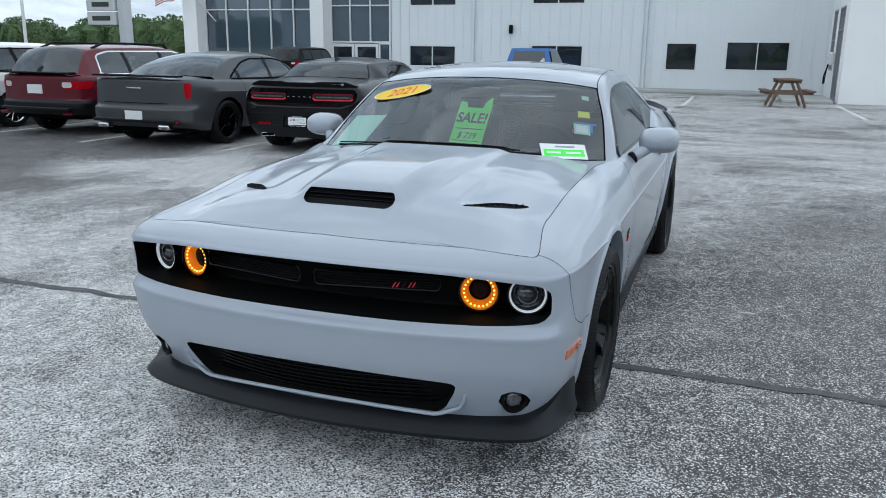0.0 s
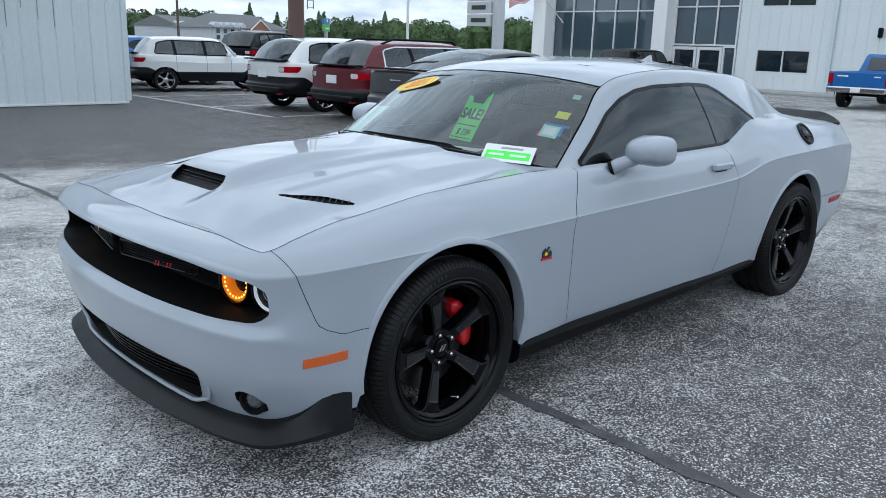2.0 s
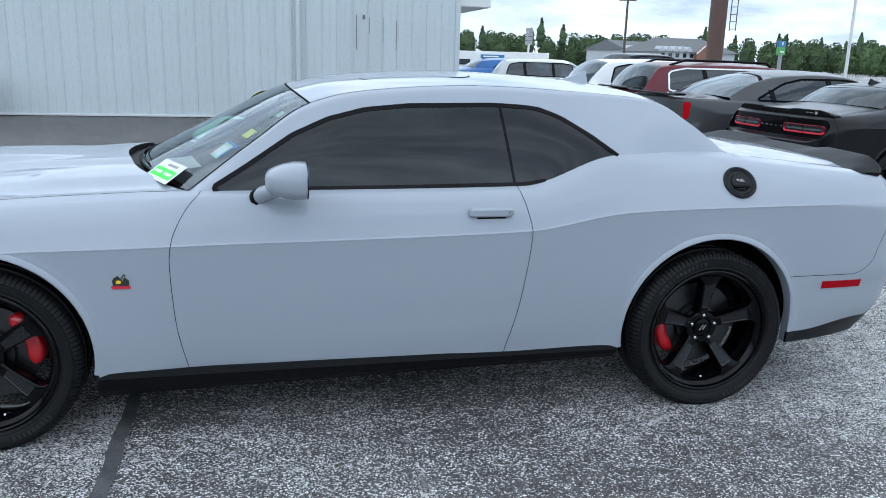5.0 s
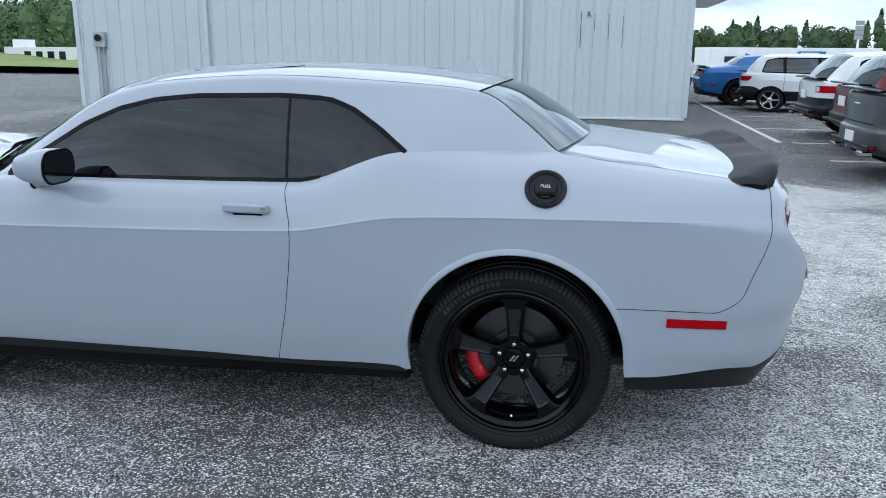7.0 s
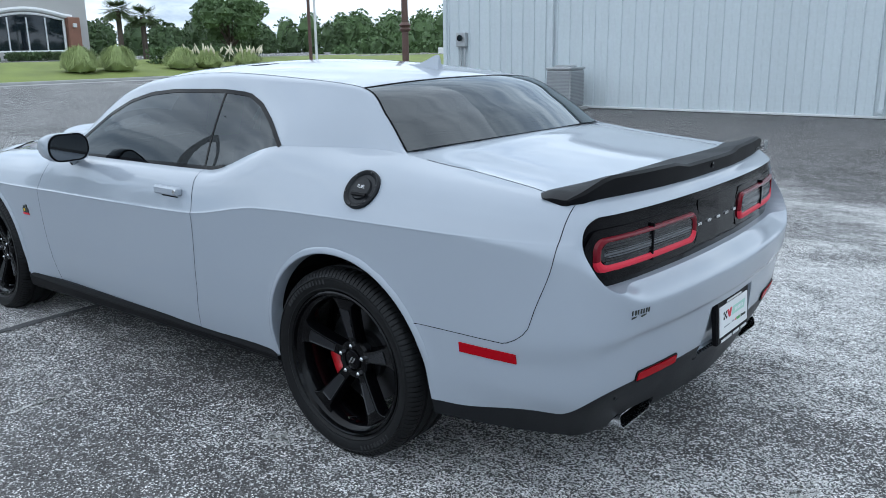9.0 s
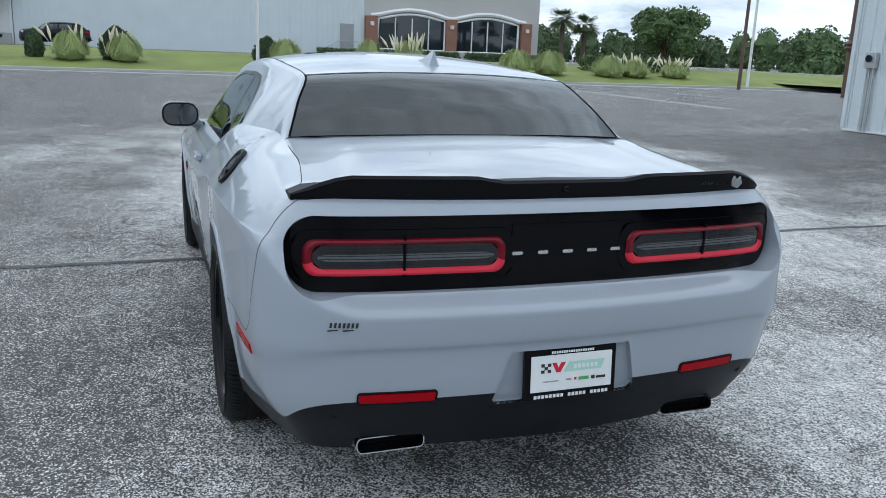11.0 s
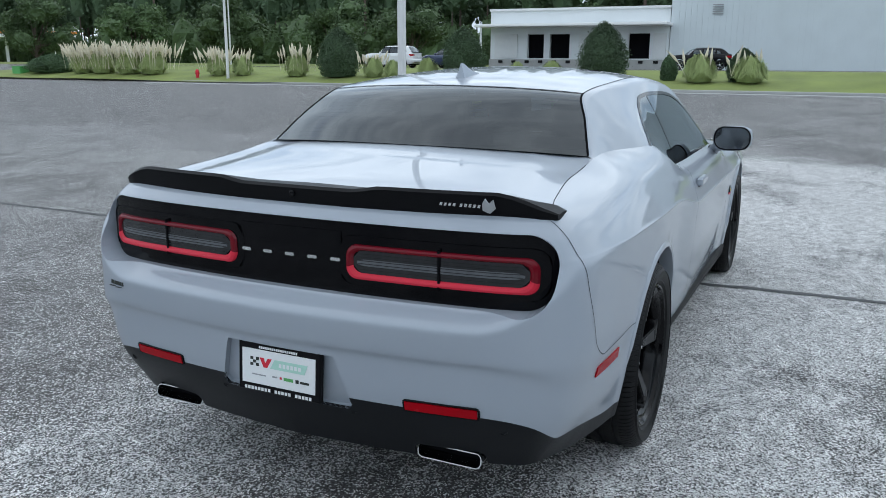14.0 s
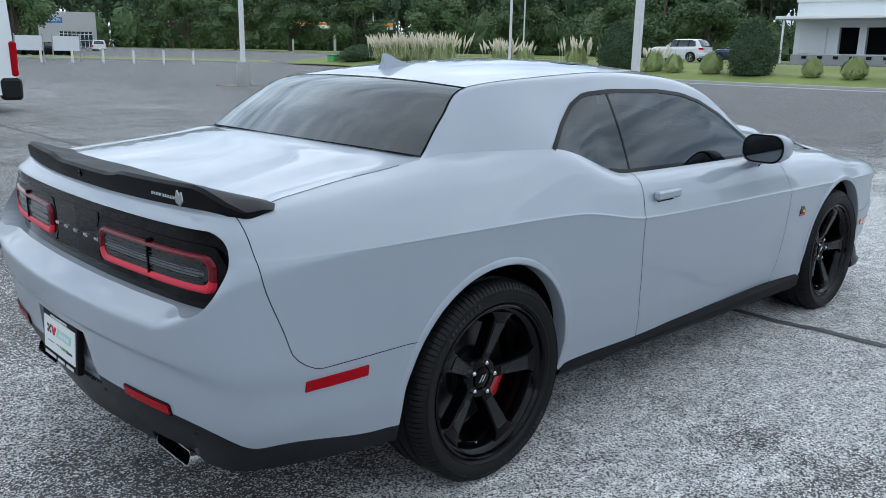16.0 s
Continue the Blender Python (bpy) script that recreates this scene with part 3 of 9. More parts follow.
def outline_curve(pts, step):
    """A smooth half plan from the nose's middle to the tail's middle; positions, outward normals and point numbers."""
    pts = [(float(x), float(y)) for x, y in pts]
    pad = np.array([(pts[1][0], -pts[1][1])] + pts + [(pts[-2][0], -pts[-2][1])])
    O, Nn, U = [], [], []
    for i in range(1, len(pad) - 2):
        p0, p1, p2, p3 = pad[i - 1:i + 3]
        d = np.linalg.norm(p2 - p1)
        m1 = (p2 - p0) / (np.linalg.norm(p2 - p1) + np.linalg.norm(p1 - p0)) * d
        m2 = (p3 - p1) / (np.linalg.norm(p3 - p2) + np.linalg.norm(p2 - p1)) * d
        n = max(2, int(math.ceil(d / step)))
        for k in range(n + (1 if i == len(pad) - 3 else 0)):
            t = k / n
            O.append((2 * t**3 - 3 * t**2 + 1) * p1 + (t**3 - 2 * t**2 + t) * m1 + (-2 * t**3 + 3 * t**2) * p2 + (t**3 - t**2) * m2)
            T = (6 * t**2 - 6 * t) * p1 + (3 * t**2 - 4 * t + 1) * m1 + (-6 * t**2 + 6 * t) * p2 + (3 * t**2 - 2 * t) * m2
            T = T / np.linalg.norm(T)
            Nn.append((T[1], -T[0]))
            U.append(i - 1 + t)
    return np.array(O), np.array(Nn), np.array(U)


def body_wall(outline, keys, step=0.03, sub=6, lips=()):
    """The upright part of a body: rows of (inset, height) keyed along the plan."""
    O, Nn, U = outline_curve(outline, step)
    ids = sorted(keys)
    rows = smooth_keys(ids, [keys[i] for i in ids])(U)
    nr = rows.shape[1]
    vv = np.linspace(0, nr - 1, (nr - 1) * sub + 1)
    dz = smooth_keys(np.arange(nr), np.moveaxis(rows, 1, 0))(vv)
    P = np.zeros((len(U), len(vv), 3))
    for j in range(len(vv)):
        P[:, j, :2] = O - Nn * dz[j, :, :1]
        P[:, j, 2] = dz[j, :, 1]
    P[0, :, 1] = P[-1, :, 1] = 0
    for cx, cz, r in lips:
        rr = np.hypot(P[..., 0] - cx, P[..., 2] - cz)
        P[..., 1] += 0.006 * np.exp(-((rr - r - 0.012) / 0.022) ** 2) * (P[..., 1] > 0.5)
    return P


def top_cover(B, height, front, rear, cols=18):
    """The bonnet and deck: from the wall's upper edge to the middle line."""
    C = np.clip(B[:, 0], rear, front)
    P = np.zeros((len(B), cols + 1, 3))
    for j in range(cols + 1):
        s = j / cols
        P[:, j, 0] = B[:, 0] * (1 - s) + C * s
        P[:, j, 1] = B[:, 1] * (1 - s)
        w = ease(0, 0.3, s)
        P[:, j, 2] = B[:, 2] * (1 - w) + height(P[:, j, 0], P[:, j, 1]) * w
    return P


def cabin(keys, belt_x, edge_y, edge_z, sub=9, top_cols=14, side_cols=12, bulge=0.012, shoulder=0.05, drop=0.032):
    """Windscreen, roof, rear window and sides: keys of (middle x, z, edge x, y, z)."""
    k = np.array(keys, float)
    n = len(k)
    p = np.linspace(0, n - 1, (n - 1) * sub + 1)
    K = smooth_keys(np.arange(n), np.column_stack([k, belt_x]))(p)
    top = np.zeros((len(p), top_cols + 1, 3))
    for j in range(top_cols + 1):
        q = j / top_cols
        top[:, j, 0] = K[:, 0] + (K[:, 2] - K[:, 0]) * q**2
        top[:, j, 1] = K[:, 3] * q
        top[:, j, 2] = K[:, 1] + (K[:, 4] - K[:, 1]) * q**2.3
    bx = K[:, 5]
    E = K[:, 2:5]
    Bt = np.column_stack([bx, edge_y(bx), edge_z(bx)])
    H = np.clip((E[:, 2] - Bt[:, 2]) / 0.35, 0, 1)[:, None]
    S = E + H * np.array([0, shoulder, -drop])
    side = np.zeros((len(p), side_cols + 5, 3))
    for j in range(5):
        t = j / 4
        ctl = E + H * np.array([0, shoulder * 0.75, -drop * 0.25])
        side[:, j] = E * (1 - t) ** 2 + ctl * 2 * t * (1 - t) + S * t**2
    for j in range(1, side_cols + 1):
        t = j / side_cols
        side[:, 4 + j] = S * (1 - t) + Bt * t
        side[:, 4 + j, 1] += bulge * math.sin(math.pi * t) * H[:, 0]
    return top, side, K


def inside_poly(pts, a, b, radius=0.0):
    """Signed distance to a closed outline in two coordinates (negative inside)."""
    P = np.array(pts, float)
    d = np.full(a.shape, 1e9)
    inn = np.zeros(a.shape, bool)
    for i in range(len(P)):
        (x1, y1), (x2, y2) = P[i], P[(i + 1) % len(P)]
        ex, ey = x2 - x1, y2 - y1
        t = np.clip(((a - x1) * ex + (b - y1) * ey) / (ex * ex + ey * ey), 0, 1)
        d = np.minimum(d, np.hypot(a - x1 - t * ex, b - y1 - t * ey))
        if y1 != y2:
            inn ^= ((y1 > b) != (y2 > b)) & (a < (x2 - x1) * (b - y1) / (y2 - y1) + x1)
    return np.where(inn, -d, d) - radius


def soft_box(a, b, ca, cb, ha, hb, r):
    qa, qb = np.abs(a - ca) - ha + r, np.abs(b - cb) - hb + r
    return np.hypot(np.maximum(qa, 0), np.maximum(qb, 0)) + np.minimum(np.maximum(qa, qb), 0) - r


# ---- wheels ----
def tyre_geo(radius, rim, width, n=120):
    g = Geo()
    w = width / 2
    prof = [(rim - 0.012, -w * 0.72), (rim + 0.004, -w * 0.86), (rim + 0.010, -w * 0.90), (rim + 0.014, -w * 0.94), (rim + 0.018, -w * 0.93), (rim + (radius - rim) * 0.45, -w * 1.0), (rim + (radius - rim) * 0.60, -w * 0.995), (rim + (radius - rim) * 0.62, -w * 1.02), (rim + (radius - rim) * 0.65, -w * 0.99), (radius - 0.03, -w * 0.97), (radius - 0.010, -w * 0.86), (radius - 0.002, -w * 0.74)]
    tread = []
    for c in (-0.45, 0.0, 0.45):
        tread += [(radius, w * (c - 0.09)), (radius - 0.008, w * (c - 0.075)), (radius - 0.008, w * (c + 0.075)), (radius, w * (c + 0.09))]
    prof += tread + [(r, -z) for r, z in prof[::-1]]
    k = len(prof)
    vs, fs = [], []
    # each tread block is followed by a narrow cut across the shoulder
    steps = [(b + u, low) for b in range(n) for u, low in ((0.0, 0), (0.05, 1), (0.19, 1), (0.24, 0))]
    for u, low in steps:
        a = 2 * math.pi * u / n
        for q, (r, z) in enumerate(prof):
            rr = r - (0.006 if low and r > radius - 0.012 and abs(z) > w * 0.56 else 0)
            vs.append((rr * math.cos(a), rr * math.sin(a), z))
    n = len(steps)
    for i in range(n):
        j = (i + 1) % n
        fs += [(i * k + q, j * k + q, j * k + q + 1, i * k + q + 1) for q in range(k - 1)]
    g.add(vs, fs)
    return g


def star_wheel(parent, m, radius=0.362, rim=0.275, width=0.25, turn=0.0):
    """A black five-spoke wheel; its axle is z, the outer face at +z."""
    g = Geo()
    f = width / 2 - 0.012
    g.lathe([(rim - 0.002, -f), (rim - 0.016, -f + 0.012), (rim - 0.036, -f + 0.05), (rim - 0.040, f - 0.075), (rim - 0.034, f - 0.030), (rim - 0.026, f - 0.017), (rim - 0.014, f - 0.010), (rim - 0.009, f + 0.003), (rim - 0.003, f + 0.006), (rim + 0.002, f + 0.003), (rim + 0.004, f - 0.008)], 80)
    hub = f - 0.056
    g.lathe([(0.0, hub - 0.05), (0.070, hub - 0.05), (0.078, hub - 0.014), (0.071, hub - 0.003), (0.060, hub), (0.044, hub), (0.041, hub - 0.008), (0.0, hub - 0.008)], 40)
    face = lambda r: hub - 0.004 + (f - 0.014 - hub) * min(1.0, max(0.0, (r - 0.05) / 0.175))
    rows = [(0.050, 0.028), (0.075, 0.0245), (0.10, 0.0245), (0.15, 0.0285), (0.20, 0.0335), (0.222, 0.039), (0.236, 0.052), (rim - 0.030, 0.070)]
    wheel = mesh_object("wheel", g, WHEEL_BLACK, parent, "gloss black five-spoke alloy wheel", smooth=True)
    wheel.matrix_basis = m
    for k in range(5):
        a = Matrix.Rotation(radians(72 * k + turn), 4, "Z")
        vs, fs = [], []
        for r, h in rows:
            zt, zb = face(r), face(r) - 0.045
            vs += [(r, -h - 0.006, zb), (r, -h, zt - 0.008), (r, -h + 0.003, zt - 0.002), (r, -h + 0.008, zt), (r, h - 0.008, zt), (r, h - 0.003, zt - 0.002), (r, h, zt - 0.008), (r, h + 0.006, zb)]
        for i in range(len(rows) - 1):
            fs += [(i * 8 + q, i * 8 + q + 1, i * 8 + q + 9, i * 8 + q + 8) for q in range(7)]
        fs += [tuple(range(8))[::-1]]
        spoke = mesh_object("spoke", Geo().add(vs, fs, a), WHEEL_BLACK, wheel, smooth=True)
        gi = Geo()
        r0, r1, h0, h1 = 0.092, 0.207, 0.0150, 0.0250
        edge = [(r0, -h0), (r1 - .004, -h1), (r1, -h1 + .005), (r1, h1 - .005), (r1 - .004, h1), (r0, h0)]
        inner = [(r0 + .004, -h0 + .004), (r1 - .007, -h1 + .004), (r1 - .0045, -h1 + .007), (r1 - .0045, h1 - .007), (r1 - .007, h1 - .004), (r0 + .004, h0 - .004)]
        gi.add([(x, y, face(x) + .0022) for x, y in edge] + [(x, y, face(x) + .0004) for x, y in inner] + [(x, y, face(x) - .002) for x, y in edge],
               [(q, (q + 1) % 6, 6 + (q + 1) % 6, 6 + q) for q in range(6)] + [tuple(range(6, 12))] + [(12 + q, 12 + (q + 1) % 6, (q + 1) % 6, q) for q in range(6)])
        gi.v = [tuple(a @ Vector(v)) for v in gi.v]
        mesh_object("spoke_inlay", gi, GROOVE_BLACK, spoke)
    tyre = mesh_object("tyre", tyre_geo(radius, rim, width + 0.012, 116), RUBBER, wheel, "black low-profile tyre", smooth=True)
    for c, count in ((1.9, 9), (4.9, 13)):
        marks = Geo()
        for k in range(count):
            a = c + 0.062 * k
            w = 0.0105 + 0.004 * math.sin(5.3 * k)
            mr = Matrix.Rotation(a, 4, "Z")
            marks.box((rim + (radius - rim) * 0.47, 0, (width + .012) / 2 + .0002), (0.017, w, 0.0026), 0.0008, mr)
        mesh_object("sidewall_lettering", marks, RUBBER_MARK, tyre, "raised illegible sidewall marks")
    for k in range(5):
        a = radians(72 * k + turn)
        x, y = 0.0570 * math.cos(a), 0.0570 * math.sin(a)
        gn = Geo().cyl((x, y, hub - 0.02), (x, y, hub + 0.011), 0.0100, 0.0088, n=6).cyl((x, y, hub + 0.011), (x, y, hub + 0.015), 0.0080, 0.004, n=10)
        mesh_object("lug_nut", gn, CHROME, wheel, smooth=True)
    cap = Geo().lathe([(0.038, hub - 0.008), (0.037, hub + 0.002), (0.033, hub + 0.004), (0.0, hub + 0.005)], 28)
    mesh_object("centre_cap", cap, GLOSS_BLACK, wheel, smooth=True)
    marks = Geo()
    for o in (-0.008, 0.006):
        marks.prism([(-0.012 + o, -0.012), (-0.004 + o, -0.012), (0.012 + o, 0.012), (0.004 + o, 0.012)], 0.0012, Matrix.Translation((0, 0, hub + 0.0052)))
    mesh_object("cap_mark", marks, CHROME, wheel)
    va = radians(turn + 180)
    valve = Geo().cyl((0.236 * math.cos(va), 0.236 * math.sin(va), f - 0.06), (0.222 * math.cos(va), 0.222 * math.sin(va), f - 0.022), 0.0042)
    mesh_object("valve", valve, CHROME, wheel)
    return wheel


# ---- the coupe ----
CAR_PLAN = [(2.42, 0), (2.405, .30), (2.365, .56), (2.322, .74), (2.252, .868), (2.105, .922), (1.85, .94), (1.475, .957), (.95, .958), (.60, .962), (0, .966),
            (-.62, .969), (-1.05, .955), (-1.475, .962), (-1.9, .95), (-2.2, .925), (-2.38, .885), (-2.465, .80), (-2.51, .63), (-2.54, .35), (-2.552, 0)]
CAR_ROWS = {
    0: [(.130, .17), (.020, .43), (0, .562), (.044, .606), (.03, .775), (.045, .797), (.068, .813), (.10, .827), (.14, .836), (.178, .842)],
    2: [(.133, .175), (.021, .43), (0, .562), (.038, .606), (.025, .772), (.04, .793), (.06, .809), (.088, .822), (.12, .831), (.152, .837)],
    4: [(.150, .19), (.028, .42), (.002, .558), (.024, .606), (.015, .752), (.026, .775), (.042, .794), (.062, .808), (.08, .817), (.096, .822)],
    6: [(.036, .24), (.018, .36), (.008, .52), (.003, .745), (0, .762), (.007, .775), (.047, .825), (.09, .852), (.14, .868), (.188, .877)],
    7: [(.014, .28), (.014, .40), (.009, .55), (.003, .757), (0, .772), (.007, .786), (.041, .85), (.083, .89), (.136, .915), (.20, .928)],
    8: [(.04, .24), (.02, .40), (.010, .55), (.003, .765), (0, .78), (.007, .795), (.04, .865), (.082, .91), (.135, .94), (.197, .957)],
    9: [(.07, .24), (.037, .40), (.019, .55), (.003, .775), (0, .79), (.007, .805), (.030, .88), (.056, .935), (.086, .963), (.12, .975)],
    10: [(.07, .24), (.037, .40), (.019, .55), (.003, .787), (0, .802), (.007, .817), (.029, .89), (.056, .942), (.086, .966), (.122, .98)],
    11: [(.07, .25), (.037, .40), (.018, .56), (.003, .807), (0, .822), (.007, .837), (.029, .90), (.056, .95), (.086, .975), (.122, .99)],
    12: [(.055, .27), (.033, .42), (.014, .58), (.003, .873), (0, .888), (.008, .903), (.042, .975), (.076, 1.035), (.11, 1.08), (.15, 1.112)],
    13: [(.02, .30), (.014, .45), (.010, .60), (.003, .890), (0, .905), (.009, .919), (.052, .985), (.10, 1.045), (.17, 1.09), (.245, 1.118)],
    14: [(.05, .262), (.024, .43), (.010, .60), (.003, .896), (0, .91), (.009, .924), (.05, .982), (.10, 1.03), (.16, 1.06), (.235, 1.078)],
    16: [(.125, .262), (.026, .43), (-.014, .64), (-.008, .86), (.010, .91), (.022, .926), (.05, .972), (.075, 1.0), (.10, 1.02), (.13, 1.032)],
    18: [(.10, .265), (.010, .45), (-.026, .632), (-.036, .716), (.05, .785), (.05, .955), (.06, .985), (.08, 1.005), (.10, 1.02), (.14, 1.032)],
    20: [(.07, .265), (.004, .45), (-.032, .632), (-.044, .716), (.055, .785), (.052, .955), (.065, .985), (.08, 1.005), (.10, 1.02), (.15, 1.032)],
}
CABIN = [(.99, 1.02, .72, .785, .965), (.66, 1.190, .48, .725, 1.145), (.33, 1.348, .244, .645, 1.300), (.08, 1.400, .03, .620, 1.351), (-.45, 1.428, -.45, .600, 1.381),
         (-.95, 1.406, -.92, .592, 1.362), (-1.35, 1.352, -1.285, .577, 1.328), (-1.55, 1.255, -1.455, .635, 1.232), (-1.72, 1.138, -1.60, .692, 1.116)]
CABIN_BELT = [.70, .60, .34, .05, -.45, -.88, -1.22, -1.46, -1.63]
WINDOW = [(.605, .985), (.49, 1.055), (.31, 1.172), (.17, 1.233), (.02, 1.270), (-.16, 1.287), (-.52, 1.294), (-.70, 1.284), (-.80, 1.250), (-.92, 1.180), (-1.035, 1.098), (-.84, 1.042), (-.63, 1.006), (-.2, .998), (.3, .992)]
# one more row between the second and third sharpens the crease across both bumpers
for crease_key, crease_rows in CAR_ROWS.items():
    (a_in, a_z), (b_in, b_z) = crease_rows[1:3]
    crease_rows.insert(2, (b_in + .013, b_z - .026) if crease_key in (18, 20) else (b_in + .005, b_z - .030) if crease_key < 5 else ((a_in + b_in) / 2, (a_z + b_z) / 2))
for crease_key in range(6, 15):
    if crease_key in CAR_ROWS:
        crest_in, crest_z = CAR_ROWS[crease_key][5]
        CAR_ROWS[crease_key][4], CAR_ROWS[crease_key][6] = (crest_in + .0012, crest_z - .006), (crest_in + .0045, crest_z + .0065)
HUB_X, HUB_Z = 1.475, 0.367
AXLE_Z = 0.349


def cowl_x(y):
    return .99 - .27 * (np.abs(y) / .785) ** 2


def rear_glass_x(y):
    return -1.72 + .12 * (np.abs(y) / .692) ** 2


def coupe(body_paint):
    car = thing("coupe", "pale grey two-door muscle coupe with black wheels on the asphalt", "car")
    s = Skin()
    wall_p = body_wall(CAR_PLAN, CAR_ROWS, 0.02, 9, [(HUB_X, HUB_Z, .405), (-HUB_X, HUB_Z, .405)])
    wall = s.grid(wall_p)
    B = wall_p[:, -1]
    sidesel = (np.abs(B[:, 1]) > 0.6)
    o = np.argsort(B[sidesel, 0])
    ex, ey, ez = B[sidesel, 0][o], B[sidesel, 1][o], B[sidesel, 2][o]
    edge_y, edge_z = (lambda x: np.interp(x, ex, ey)), (lambda x: np.interp(x, ex, ez))
    mid_z = smooth_keys([-2.45, -2.2, -1.9, -1.74, .8, 1.1, 1.6, 2.0, 2.12, 2.242, 2.3], [1.03, 1.075, 1.115, 1.135, 1.035, 1.022, .985, .930, .893, .842, .815])

    def height(x, y):
        a = np.abs(y)
        zc, zee, ye = mid_z(x), edge_z(x), edge_y(x)
        h = zc - (zc - zee) * np.clip(a / ye, 0, 1) ** 2.2
        on = ease(2.16, 1.85, x) * (x > 0.5)
        wide = .27 + (2.0 - np.clip(x, .9, 2.0)) * .10
        h = h + .016 * (1 - ease(wide - .07, wide, a)) * on
        lump = (1 - ease(.17, .25, a)) * ease(2.03, 1.965, x) * ease(1.1, 1.75, x)
        dip = (1 - ease(.15, .24, a)) * ease(2.20, 2.06, x) * ease(1.93, 2.01, x)
        pan = ease(1.90, 1.85, x) * ease(1.30, 1.40, x) * ease(.40, .435, a) * ease(.70, .665, a)
        return h + .034 * lump - .016 * dip - .006 * pan

    def skin_y(x, z):
        d = (wall_p[..., 0] - x) ** 2 + (wall_p[..., 2] - z) ** 2 + (wall_p[..., 1] < .4) * 9
        near = np.argsort(d, axis=None)[:6]
        wgt = 1 / (d.flat[near] + 1e-6)
        return float((wall_p[..., 1].flat[near] * wgt).sum() / wgt.sum())

    def skin_x(y, z):
        d = (wall_p[..., 1] - abs(y)) ** 2 + (wall_p[..., 2] - z) ** 2 + (wall_p[..., 0] > -2.2) * 9
        near = np.argsort(d, axis=None)[:6]
        wgt = 1 / (d.flat[near] + 1e-6)
        return float((wall_p[..., 0].flat[near] * wgt).sum() / wgt.sum())

    def skin_nose(y, z):
        d = (wall_p[..., 1] - abs(y)) ** 2 + (wall_p[..., 2] - z) ** 2 + (wall_p[..., 0] < 1.9) * 9
        near = np.argsort(d, axis=None)[:6]
        wgt = 1 / (d.flat[near] + 1e-6)
        return float((wall_p[..., 0].flat[near] * wgt).sum() / wgt.sum())

    top = s.grid(top_cover(B, height, 2.6, -2.6, 56))
    gaps, lip_edges = [], []

    # wheel arches
    def arch(cx):
        def f(p):
            dx, dz = np.abs(p[:, 0] - cx), p[:, 2] - HUB_Z
            r = np.where(dz > 0, np.hypot(dx, dz), dx - .10 * np.minimum(-dz, .2))
            return np.where(p[:, 1] > .3, r - .405, 1.0)
        return f
    for cx in (HUB_X, -HUB_X):
        _, wall, cut = s.clip(wall, arch(cx))
        lip_edges += cut
    for cx in (1, -1):
        for sd in (1, -1):
            g = s.flange([e for e in lip_edges if s.V[e[0]][0] * cx > 0], (0, -.05, 0), (sd,))
            ang = np.radians(np.linspace(-12, 192 if cx > 0 else 177, 69))
            yy = np.array([skin_y(cx * HUB_X + .425 * math.cos(a), HUB_Z + .425 * math.sin(a)) for a in ang])
            yy = np.convolve(np.pad(yy, 4, mode="edge"), np.ones(9) / 9, "valid")
            rows_ = ((.432, -.006), (.427, .002), (.421, .0055), (.408, .0078), (.404, .005), (.403, -.05))
            vs = [(cx * HUB_X + r * math.cos(a), (y + d) * sd, HUB_Z + r * math.sin(a)) for i, (a, y) in enumerate(zip(ang, yy)) for r, d in ((r, d * min(1, i / 6, (68 - i) / 6) - .004 * max(0, 1 - i / 6, 1 - (68 - i) / 6)) for r, d in rows_)]
            g.add(vs, [(6 * i + k, 6 * i + k + 1, 6 * i + k + 7, 6 * i + k + 6) for i in range(68) for k in range(5)])
            mesh_object("wheel_arch_lip", g, body_paint, car, smooth=True)

    # front bumper and fender
    front, rest, cut = s.clip(wall, lambda p: np.minimum(np.maximum(p[:, 2] - .535, 1.6 - p[:, 0]), 2.050 + (p[:, 2] - .535) * .40 - .08 * np.clip(1 - (p[:, 2] - .535) / .06, 0, 1) ** 2 - p[:, 0]))
    gaps += cut
    rear, rest, cut = s.clip(rest, lambda p: np.minimum(np.maximum(p[:, 2] - .588, p[:, 0] + 1.6), p[:, 0] + 2.275 + .075 * ease(.62, .9, p[:, 2]) - .085 * np.clip(1 - (p[:, 2] - .588) / .085, 0, 1) ** 2.2))
    gaps += cut
    # doors
    df = smooth_keys([.2, .265, .5, .72, .80, .87, .93, .975, 1.2], [.715, .73, .772, .782, .772, .745, .708, .668, .60])
    dr = smooth_keys([.2, .265, .55, .82, .90, 1.0, 1.2], [-.53, -.54, -.60, -.628, -.612, -.585, -.57])
    fender, rest, cut = s.clip(rest, lambda p: df(p[:, 2]) - p[:, 0])
    gaps += cut
    quarter, door, cut = s.clip(rest, lambda p: p[:, 0] - dr(p[:, 2]))
    gaps += cut

    rx_keys = smooth_keys([0, .2, .35, .63, .80, .86], [-2.482, -2.4795, -2.472, -2.447, -2.405, -2.368])
    rx = lambda y: float(rx_keys([abs(y)])[0])
    # openings in the nose
    mouth, front, _ = s.clip(front, lambda p: np.where(p[:, 0] > 1.9, soft_box(p[:, 1], (p[:, 2] - .687 + .013 * (p[:, 1] / .86) ** 2) * .09 / (.092 - .028 * (p[:, 1] / .86) ** 4), 0, 0, .868, .09, .05), 1.0))
